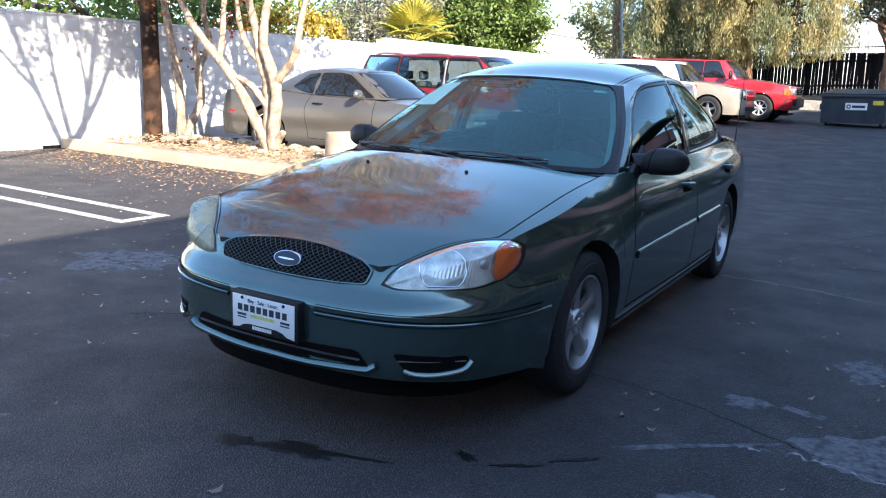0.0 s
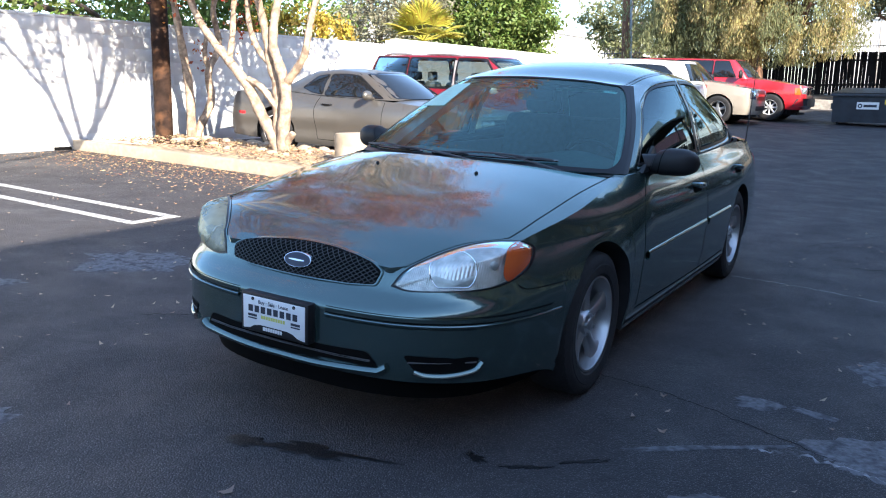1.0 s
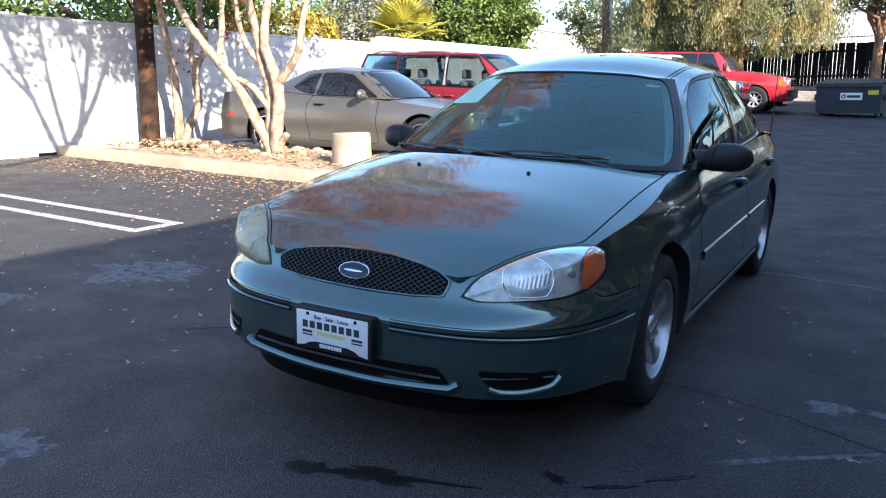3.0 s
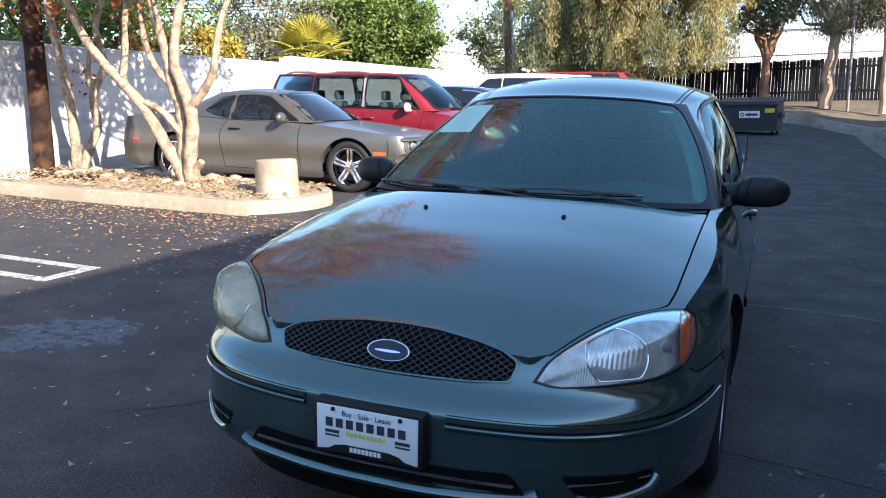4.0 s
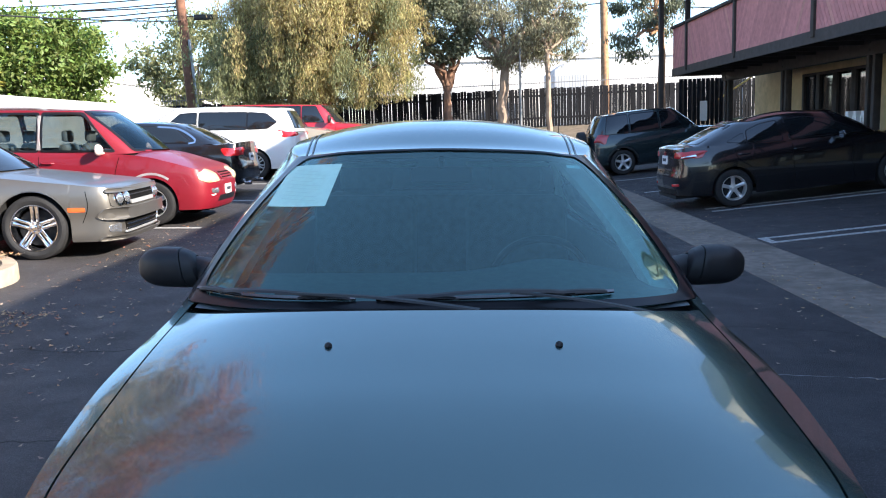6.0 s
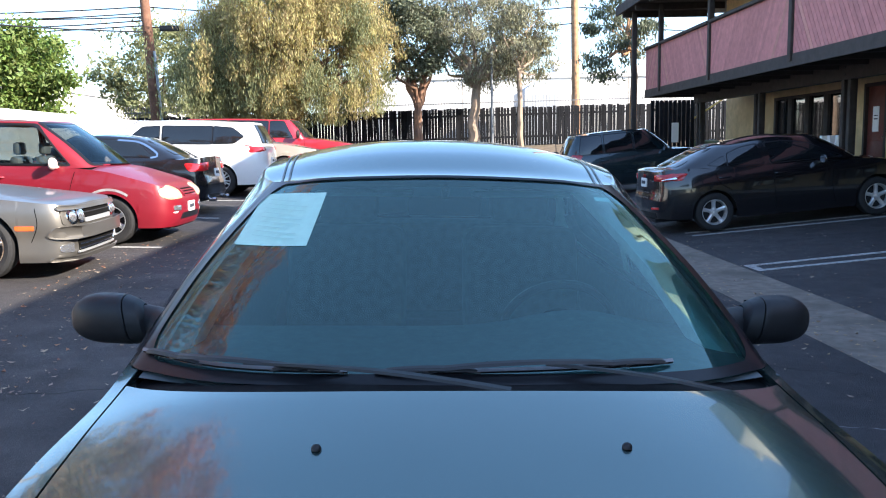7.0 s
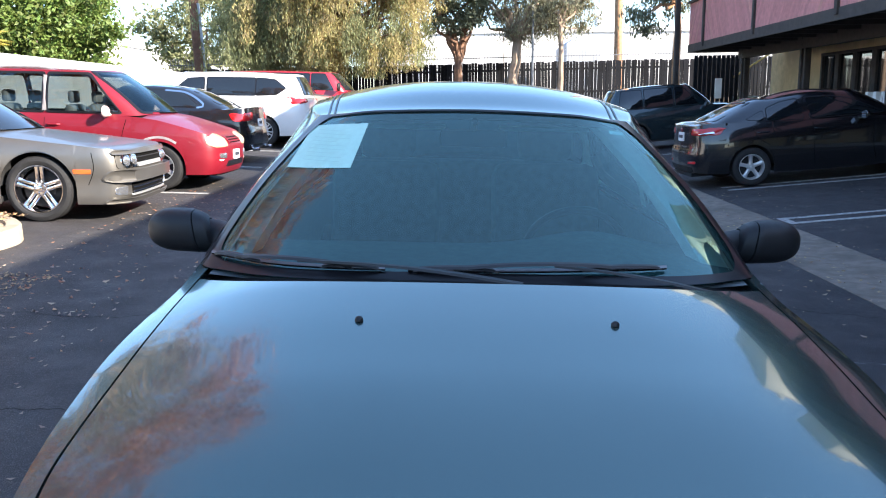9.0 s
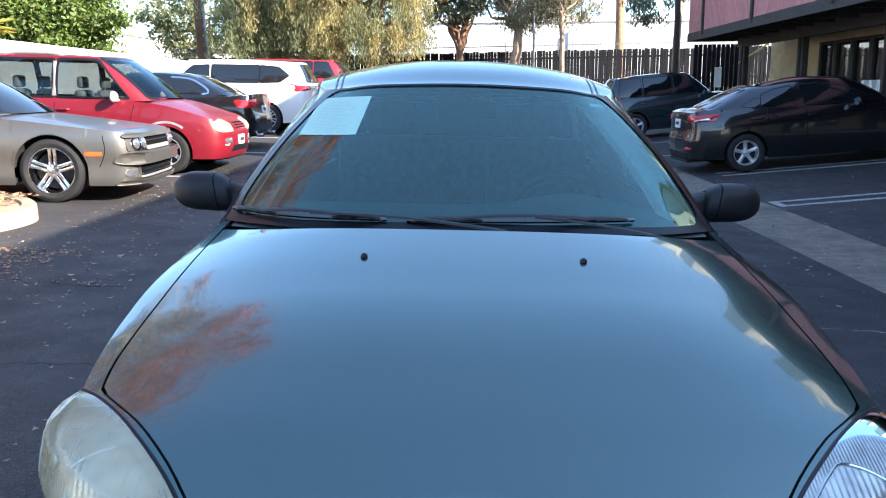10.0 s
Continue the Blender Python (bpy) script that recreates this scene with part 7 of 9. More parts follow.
# ---- dumpster ----
def dumpster():
    M_DUMP = mat("dark_grey_blue_steel", (0.035, 0.042, 0.052), 0.55, 0.2, vary=0.2, scale=4)
    z = ground_z(0, 24.5)
    root = thing("dumpster", pose(-0.2, 24.7, z, 0, 0, -6) @ Matrix.Diagonal((0.9, 0.9, 0.88, 1)), "dark steel rubbish skip with a black lid and labels", "dumpster")
    b = B()
    prof = [(-0.75, 0.12), (-0.85, 1.0), (0.85, 1.15), (0.7, 0.12)]
    g = [[(x, yy, zz) for yy, zz in prof + prof[:1]] for x in (-0.95, 0.95)]
    b.grid(g)
    for x in (-0.95, 0.95):
        b.add([(x, yy, zz) for yy, zz in prof], [(0, 1, 2, 3)])
    part("body", b, M_DUMP, root, angle=20)
    part("rim", B().box(-1.0, -0.9, 0.96, 1.0, -0.82, 1.05, 0.01), M_DUMP, root)
    part("lid", B().add([(-0.97, -0.88, 1.03), (0.97, -0.88, 1.03), (0.97, 0.88, 1.2), (-0.97, 0.88, 1.2), (-0.97, -0.88, 1.08), (0.97, -0.88, 1.08), (0.97, 0.88, 1.25), (-0.97, 0.88, 1.25)], [(0, 1, 2, 3), (7, 6, 5, 4), (0, 4, 5, 1), (1, 5, 6, 2), (2, 6, 7, 3), (3, 7, 4, 0)]), M_BLACK, root)
    for s in (-1, 1):
        part("side_pocket", B().box(s * 0.95, -0.5, 0.55, s * 1.06, 0.4, 0.72, 0.01), M_DUMP, root)
    part("white_label", B().box(-0.22, -0.845, 0.55, 0.42, -0.828, 0.78), M_WHITE, root)
    part("label_bar", B().box(-0.02, -0.85, 0.62, 0.36, -0.846, 0.7), M_INK, root)
    part("label_emblem", B().lathe([(-0.85, 0.07), (-0.85, 0.035)], "y", 16, (-0.12, 0, 0.66)), M_INK, root)
    part("yellow_label", B().box(0.58, -0.855, 0.72, 0.88, -0.842, 0.86), mat("yellow_sticker", (0.7, 0.5, 0.05), 0.5), root)
    for x in (-0.8, 0.8):
        for yy in (-0.6, 0.6):
            part("caster", B().lathe([(x - 0.03, 0.001), (x - 0.03, 0.07), (x + 0.03, 0.07), (x + 0.03, 0.001)], "x", 12, (0, yy, 0.07)), M_TYRE, root)
dumpster()

# ---- bollard in the planter ----
bz = ground_z(-4.75, 6.5) + 0.13
solid("concrete_bollard", B().lathe([(-0.05, 0.27), (0.0, 0.268), (0.2, 0.262), (0.42, 0.258), (0.445, 0.25), (0.455, 0.225), (0.458, 0.001)], "z", 36), mat("stained_concrete", (0.31, 0.25, 0.18), 0.85, vary=0.2, scale=7, bump=0.4, bscale=50, second=(0.46, 0.41, 0.34), sscale=2.5), "squat pale stained concrete bollard in the planter", "bollard", m=pose(-4.76, 6.36, bz, 0, -1.5, 0))
# ---- parked vehicles ----
def spec(L, W, fo, wb, R, track, nose, cowl, belt, tail, wy, ry0, ry1, by, rh, rw, low=0.22, square=0.0, cpow=2.6, hoodc=0.05, slope_rear=0.0):
    q = square
    plan = [(0, 0), (W * (0.42 + 0.1 * q), 0.012), (W * (0.7 + 0.12 * q), 0.07), (W * (0.88 + 0.06 * q), 0.2), (W * (0.965 + 0.02 * q), 0.5), (W, 1.0), (W, L / 2), (W, L - 1.0), (W * 0.975, L - 0.5), (W * (0.9 + 0.05 * q), L - 0.17), (W * (0.66 + 0.1 * q), L - 0.04), (0, L)]
    tops = [(0, nose), (0.3, nose + 0.03), (wy - 0.2, cowl), (wy + 0.7, belt), (by - 0.4, belt + 0.02), (min(by, L - 0.14), belt + 0.02 if by > L - 0.4 else belt), (L, tail)]
    S = dict(plan=plan, axles=(fo, fo + wb), arch=R + 0.045, tyre=R, track=track,
             low=curve([(0, low), (0.5, low), (L / 2, low - 0.01), (L - 0.5, low + 0.04), (L, low + 0.08)]), top=curve(tops),
             fin=curve([(low - 0.05, 0.09), (low + 0.08, 0.02), (0.45, 0.0), (nose - 0.12, 0.015), (nose, 0.05), (cowl + 0.1, 0.12)]),
             sin=curve([(low - 0.05, 0.05), (low + 0.12, 0.015), (0.5, 0.0), (belt * 0.72, 0.004), (belt - 0.06, 0.04), (belt + 0.04, 0.085)]),
             rin=curve([(low, 0.06), (0.42, 0.0), (0.6, 0.005), (0.68, 0.04), (tail, 0.08), (tail + 0.1, 0.1)]),
             crown=curve([(0, 0.005), (0.2, 0.02), (wy, hoodc), (by, 0.03), (L, 0.01)]), cpow=cpow, cover_y=(wy + 0.15, min(by - 0.15, L - 0.3)),
             belt=[(0, wy, cowl + hoodc - 0.005), (W * 0.55, wy + 0.1, cowl + hoodc - 0.02), (W * 0.86, wy + 0.42, belt - 0.01), (W * 0.90, (wy + by) / 2, belt), (W * 0.88, by - 0.42, belt + 0.015), (W * 0.62, by - 0.06, belt + 0.02), (0, by, belt + 0.02)],
             roof=[(0, ry0, rh), (rw * 0.62, ry0 + 0.05, rh - 0.008), (rw * 0.98, ry0 + 0.28, rh - 0.025), (rw, (ry0 + ry1) / 2, rh - 0.02), (rw * 0.96, ry1 - 0.22, rh - 0.035), (rw * 0.68, ry1 - 0.04, rh - 0.03), (0, ry1, rh - 0.025)],
             bulge=0.035, roofcrown=0.05)
    S["dims"] = dict(L=L, W=W, wy=wy, ry0=ry0, ry1=ry1, by=by, rh=rh, rw=rw, belt=belt, cowl=cowl, nose=nose, tail=tail)
    return S


def panes(S, mids, gap=0.07, ztop=0.075, zlow=0.05, a_off=(0.5, 0.28), c_off=(0.3, 0.12), rear=True):
    """Side panes between the raked front and rear pillars, windscreen and rear pane."""
    d = S["dims"]
    zb, zt = d["belt"] + zlow, d["rh"] - ztop
    def line(p, q, z):
        return p[0] + (q[0] - p[0]) * (z - p[1]) / (q[1] - p[1])
    A = ((d["wy"] + a_off[0], d["belt"]), (d["ry0"] + a_off[1], d["rh"]))
    C = ((d["by"] - c_off[0], d["belt"]), (d["ry1"] - c_off[1], d["rh"]))
    cuts = [None] + list(mids) + [None]
    out = []
    for k in range(len(cuts) - 1):
        lo = lambda z, k=k: line(*A, z) if cuts[k] is None else cuts[k] + gap / 2
        hi = lambda z, k=k: line(*C, z) if cuts[k + 1] is None else cuts[k + 1] - gap / 2
        out.append(("side_window", [(lo(zb), zb), (hi(zb), zb), (hi(zt), zt), (lo(zt), zt)], "side"))
    zc = d["cowl"] + 0.075
    out.append(("windscreen", [(-d["W"] * 0.74, zc), (d["W"] * 0.74, zc), (d["rw"] * 0.86, d["rh"] - 0.045), (-d["rw"] * 0.86, d["rh"] - 0.045)], "front"))
    if rear:
        out.append(("rear_window", [(-d["W"] * 0.62, d["belt"] + 0.1), (d["W"] * 0.62, d["belt"] + 0.1), (d["rw"] * 0.78, d["rh"] - 0.09), (-d["rw"] * 0.78, d["rh"] - 0.09)], "rear"))
    return out


def seams(bvh, root, lists):
    for pts in lists:
        for s in (1, -1):
            q = seam(bvh, pts, s, 0.008, 0.002)
            if q.f:
                part("door_gap", q, M_GAP, root)


def handles(bvh, root, places, material):
    for y, z in places:
        for s in (1, -1):
            hit = bvh.ray_cast(Vector((s * 3, y, z)), Vector((-s, 0, 0)))[0]
            if hit:
                part("door_handle", B().tube([(hit.x - s * 0.01, y - 0.1, z), (hit.x + s * 0.025, y - 0.07, z), (hit.x + s * 0.025, y + 0.07, z), (hit.x - s * 0.01, y + 0.1, z)], 0.014, 6), material, root)


def plate(bvh, root, z, rear):
    p = front_decal(bvh, root, "number_plate", [(-0.155, z - 0.075), (0.155, z - 0.075), (0.155, z + 0.075), (-0.155, z + 0.075)], M_WHITE, 0.012, rear)
    front_decal(bvh, p, "plate_bar", [(-0.11, z - 0.025), (0.11, z - 0.025), (0.11, z + 0.03), (-0.11, z + 0.03)], M_INK, 0.016, rear)


def park(x, y, heading):
    """Parked pose with the nose (or tail) on the lot: heading +1 nose towards +x, -1 towards -x."""
    za, zb = ground_z(x - heading * 0.95, y), ground_z(x - heading * 3.9, y)
    dz = (za - zb) / (2.95 * heading)
    return pose(x, y, za + dz * heading * 0.95, 0, -math.degrees(math.atan(dz)), 0) @ pose(0, 0, 0, 0, 0, 90 * heading)


# grey coupe
M_GREYP = paint("brownish_grey_metallic_paint", (0.175, 0.166, 0.152), 0.72, 0.40, 0.35)
S1 = spec(5.02, 0.96, 0.94, 2.95, 0.368, 1.62, 0.80, 0.93, 0.98, 0.96, 1.42, 2.12, 3.45, 4.15, 1.42, 0.61, low=0.2, square=0.9, hoodc=0.05)
S1["top"] = curve([(0, 0.80), (0.3, 0.835), (0.8, 0.885), (1.4, 0.94), (1.9, 0.965), (2.9, 0.985), (3.5, 1.02), (4.0, 1.045), (4.5, 1.03), (4.85, 0.995), (5.02, 0.96)])
S1["sin"] = curve([(0.15, 0.06), (0.28, 0.03), (0.42, 0.03), (0.62, 0.0), (0.74, 0.004), (0.82, 0.02), (0.92, 0.06), (1.02, 0.12)])
S1["belt"] = [(0, 1.40, 1.005), (0.50, 1.47, 0.995), (0.80, 1.66, 0.972), (0.845, 2.6, 0.985), (0.80, 3.45, 1.02), (0.58, 4.0, 1.06), (0, 4.15, 1.075)]
S1["roof"] = [(0, 2.12, 1.42), (0.36, 2.16, 1.41), (0.575, 2.34, 1.385), (0.61, 2.8, 1.405), (0.585, 3.2, 1.385), (0.44, 3.36, 1.38), (0, 3.42, 1.39)]
def coupe_extras(root, bod, bvh):
    seams(bod, root, [[(1.72, 0.94), (1.74, 0.6), (1.70, 0.3)], [(2.98, 0.985), (3.06, 0.75), (3.0, 0.3)], [(1.72, 0.29), (2.4, 0.28), (3.0, 0.29)], [(0.35, 0.78), (0.33, 0.6), (0.4, 0.42)]])
    front_decal(bod, root, "grille", [(-0.83, 0.595), (0.83, 0.595), (0.84, 0.765), (-0.84, 0.765)], M_GAP, 0.004, r=0.03)
    front_decal(bod, root, "grille_bar", [(-0.42, 0.60), (0.42, 0.60), (0.42, 0.645), (-0.42, 0.645)], M_SILVER, 0.02, r=0.008)
    front_decal(bod, root, "grille_slat", [(-0.42, 0.70), (0.42, 0.70), (0.42, 0.712), (-0.42, 0.712)], M_BLACK, 0.012, r=0.004)
    front_decal(bod, root, "brow", [(-0.88, 0.755), (0.88, 0.755), (0.87, 0.80), (-0.87, 0.80)], M_GREYP, 0.045, r=0.02)
    front_decal(bod, root, "bumper_bar", [(-0.9, 0.445), (0.9, 0.445), (0.91, 0.585), (-0.91, 0.585)], M_GREYP, 0.085, r=0.04)
    front_decal(bod, root, "chin_lip", [(-0.88, 0.2), (0.88, 0.2), (0.88, 0.255), (-0.88, 0.255)], M_GREYP, 0.07, r=0.02)
    for s in (1, -1):
        for x in (0.52, 0.69):
            ring = [(s * x + 0.085 * math.cos(a), 0.68 + 0.08 * math.sin(a)) for a in np.linspace(0, 2 * math.pi, 18, endpoint=False)]
            lamp = front_decal(bod, root, "headlamp", ring, M_CHROME, 0.014, r=0.001)
            inner = [(s * x + 0.06 * math.cos(a), 0.68 + 0.057 * math.sin(a)) for a in np.linspace(0, 2 * math.pi, 18, endpoint=False)]
            front_decal(bod, lamp, "lens", inner, M_REFL, 0.02, r=0.001, bulge=0.02)
        part("side_marker", sided(bod, round_poly([(0.36, 0.545), (0.55, 0.545), (0.55, 0.595), (0.36, 0.595)], 0.01), s, lift=0.006), M_AMBER, root)
        part("arch_lip", seam(bod, [(S1["axles"][0] + (0.43) * math.cos(a), 0.368 + 0.43 * math.sin(a)) for a in np.linspace(0.25, 2.9, 9)], s, 0.02, 0.008), M_GREYP, root)
        part("tail_marker", sided(bod, round_poly([(4.55, 0.62), (4.7, 0.62), (4.7, 0.67), (4.55, 0.67)], 0.01), s, lift=0.006), M_RED, root)
    front_decal(bod, root, "lower_grille", [(-0.55, 0.285), (0.55, 0.285), (0.62, 0.42), (-0.62, 0.42)], M_GAP, 0.008, r=0.03)
    front_decal(bod, root, "intake_frame", [(-0.60, 0.275), (0.60, 0.275), (0.60, 0.298), (-0.60, 0.298)], M_SILVER, 0.03, r=0.006)
    for k, poly in enumerate(pair([(0.66, 0.29), (0.84, 0.31), (0.84, 0.38), (0.68, 0.40)])):
        front_decal(bod, root, "fog_lamp", poly, M_REFL, 0.012, r=0.02, swing=(18 if k == 0 else -18))
    for z in (0.32, 0.37):
        front_decal(bod, root, "intake_bar", [(-0.56, z - 0.008), (0.56, z - 0.008), (0.57, z + 0.008), (-0.57, z + 0.008)], M_CHROME, 0.014, r=0.005)
    front_decal(bod, root, "tail_lamp", [(-0.8, 0.72), (0.8, 0.72), (0.8, 0.84), (-0.8, 0.84)], M_RED, 0.006, True)
    mirror_pod(root, 0.84, 1.98, 1.04, M_GREYP, (0.22, 0.13, 0.15), 0.06)
    handles(bod, root, [(2.82, 0.86)], M_TRIM)
    front_decal(bod, root, "bonnet_gap", [(-0.86, 0.772), (0.86, 0.772), (0.86, 0.778), (-0.86, 0.778)], M_GAP, 0.004, r=0.001)
win1 = [("side_window", [(1.80, 1.005), (2.91, 1.015), (2.87, 1.335), (2.56, 1.345), (2.36, 1.325), (2.2, 1.24)], "side"), ("quarter_window", [(2.975, 1.02), (3.2, 1.05), (3.42, 1.115), (3.17, 1.30), (2.935, 1.335)], "side"), ("windscreen", [(-0.765, 1.0), (0.765, 1.0), (0.575, 1.38), (-0.575, 1.38)], "front"), ("rear_window", [(-0.55, 1.10), (0.55, 1.10), (0.42, 1.35), (-0.42, 1.35)], "rear")]
W1 = wheel_meshes(0.368, 0.262, 0.245, 5, "twin", M_CHROME, "coupe")
plain_car("coupe_car", park(-3.87, 8.98, 1) @ pose(0, 0.94, 0, 0, 0, 4.0) @ pose(0, -0.94, 0), S1, M_GREYP, "brownish-grey metallic two-door muscle coupe with chrome wheels", "car", win1, coupe_extras, W1)

# red minivan
M_REDP = paint("red_metallic_paint", (0.20, 0.008, 0.018), 0.2, 0.42, 0.45)
S2 = spec(4.93, 0.945, 0.88, 2.91, 0.335, 1.60, 0.82, 1.05, 1.08, 0.98, 0.98, 1.86, 4.6, 4.86, 1.735, 0.70, low=0.23, square=0.2, hoodc=0.07)
S2["fin"] = curve([(0.18, 0.10), (0.3, 0.03), (0.45, 0.0), (0.6, 0.0), (0.7, 0.03), (0.82, 0.12), (0.95, 0.22), (1.1, 0.3)])
S2["top"] = curve([(0, 0.74), (0.12, 0.80), (0.3, 0.86), (0.6, 0.945), (0.98, 1.03), (1.5, 1.075), (4.3, 1.10), (4.75, 1.10), (4.93, 1.0)])
M_CREAMLENS = mat("clouded_cream_lens", (0.56, 0.47, 0.28), 0.3, vary=0.2, scale=14, coat=0.6, second=(0.42, 0.33, 0.2), sscale=5)
M_FADED = mat("faded_grey_primer", (0.26, 0.245, 0.25), 0.7, vary=0.25, scale=20, second=(0.25, 0.20, 0.21), sscale=6)
def van_extras(root, bod, bvh):
    for y, n in ((1.95, 2), (2.95, 2), (3.9, 3)):
        for k in range(n):
            x = (k - (n - 1) / 2) * (0.78 if n == 2 else 0.46)
            part("seat_back", B().box(x - 0.23, y + 0.3, 0.6, x + 0.23, y + 0.45, 1.22, 0.06), M_DASH, root)
            part("head_restraint", B().box(x - 0.13, y + 0.34, 1.24, x + 0.13, y + 0.44, 1.42, 0.04), M_DASH, root)
    part("dashboard", B().box(-0.72, 1.2, 0.85, 0.72, 1.75, 1.02, 0.05), M_DASH, root)
    part("steering_wheel", B().tube([(0.38 + 0.18 * math.cos(a), 1.85 + 0.08 * math.sin(a), 1.05 + 0.16 * math.sin(a)) for a in np.linspace(0, 2 * math.pi, 21)], 0.016, 6, cap=False), M_BLACK, root)
    seams(bod, root, [[(1.35, 1.02), (1.42, 0.7), (1.42, 0.3)], [(2.55, 1.03), (2.55, 0.6), (2.5, 0.3)], [(3.75, 1.04), (3.72, 0.8), (3.6, 0.72)], [(1.42, 0.29), (2.5, 0.28), (3.4, 0.3)]])
    for k, poly in enumerate(pair([(0.36, 0.64), (0.72, 0.63), (0.86, 0.68), (0.85, 0.79), (0.58, 0.835), (0.40, 0.80)])):
        front_decal(bod, root, "headlamp", poly, M_CREAMLENS, 0.008, r=0.05, bulge=0.03, swing=(22 if k == 0 else -22))
    for k, poly in enumerate(pair([(0.45, 0.46), (0.66, 0.47), (0.66, 0.54), (0.45, 0.54)])):
        front_decal(bod, root, "fog_lamp", poly, M_REFL, 0.008, r=0.03, bulge=0.01, swing=(15 if k == 0 else -15))
    front_decal(bod, root, "grille", [(-0.3, 0.66), (0.3, 0.66), (0.34, 0.79), (-0.34, 0.79)], M_REDP, 0.012, r=0.04)
    for z in (0.69, 0.73, 0.765):
        front_decal(bod, root, "grille_slot", [(-0.27, z - 0.008), (0.27, z - 0.008), (0.27, z + 0.008), (-0.27, z + 0.008)], M_GAP, 0.016, r=0.005)
    front_decal(bod, root, "lower_grille", [(-0.45, 0.33), (0.45, 0.33), (0.4, 0.42), (-0.4, 0.42)], M_TRIM, 0.004)
    plate(bod, root, 0.5, False)
    for k, (x, z, w, h) in enumerate(((0.60, 0.52, 0.10, 0.03), (0.74, 0.46, 0.03, 0.05), (0.62, 0.41, 0.08, 0.022), (0.7, 0.5, 0.05, 0.012), (0.78, 0.4, 0.04, 0.012), (0.55, 0.55, 0.06, 0.008), (-0.6, 0.44, 0.06, 0.014))):
        blob = [(x + w * math.cos(a) * (1 + 0.35 * math.sin(3 * a + k)), z + h * math.sin(a) * (1 + 0.4 * math.cos(2 * a + k))) for a in np.linspace(0, 2 * math.pi, 14, endpoint=False)]
        front_decal(bod, root, "scuff", blob, M_WHITE, 0.003, r=0.002, swing=15 if x > 0 else -15)
    mirror_pod(root, 0.84, 1.62, 1.13, mat("pale_red_cover", (0.55, 0.42, 0.40), 0.4, vary=0.05), (0.2, 0.12, 0.17), 0.05)
    handles(bod, root, [(2.42, 0.93), (2.72, 0.93)], M_REDP)
    vcab = tree_of(cabin(S2, 64, 8), mirror(cabin(S2, 64, 8)))
    for s in (1, -1):
        part("faded_pillar", sided(vcab, [(2.535, 1.13), (2.60, 1.13), (2.60, 1.64), (2.545, 1.64)], s, lift=0.014), M_FADED, root)
        part("worn_arch", seam(bod, [(S2["axles"][0] + 0.44 * math.cos(a), 0.335 + 0.44 * math.sin(a)) for a in np.linspace(1.0, 2.2, 9)], s, 0.035, 0.004), M_FADED, root)
        part("roof_rail", B().tube([(s * 0.6, 2.45, 1.69), (s * 0.6, 2.6, 1.735), (s * 0.6, 2.75, 1.75), (s * 0.6, 3.2, 1.752), (s * 0.6, 3.35, 1.735), (s * 0.6, 3.45, 1.69)], 0.02, 8), mat("grey_rail", (0.3, 0.29, 0.29), 0.4, 0.5), root)
        part("roof_rail", B().tube([(s * 0.6, 3.6, 1.69), (s * 0.6, 3.72, 1.73), (s * 0.6, 3.85, 1.745), (s * 0.6, 4.2, 1.74), (s * 0.6, 4.32, 1.72), (s * 0.6, 4.42, 1.67)], 0.02, 8), bpy.data.materials["grey_rail"], root)
        part("tail_lamp", decal(bod, round_poly([(s * 0.7, 0.6), (s * 0.85, 0.6), (s * 0.85, 0.95), (s * 0.7, 0.95)], 0.03), ((0, 0, 0), (1, 0, 0), (0, 0, 1), (0, -1, 0)), lift=0.008, far=9), M_RED, root)
        part("rub_strip", seam(bod, [(1.5, 0.52), (2.4, 0.52), (3.3, 0.52)], s, 0.03, 0.008), M_REDP, root)
W2 = wheel_meshes(0.335, 0.205, 0.215, 6, "broad", M_SILVER, "minivan")
plain_car("minivan", park(-3.6, 11.9, 1), S2, M_REDP, "red minivan with roof rails and hazed headlamps", "van", panes(S2, [2.56, 3.66], zlow=0.04, a_off=(0.44, 0.16), c_off=(0.25, 0.16)), van_extras, W2, clear=True)

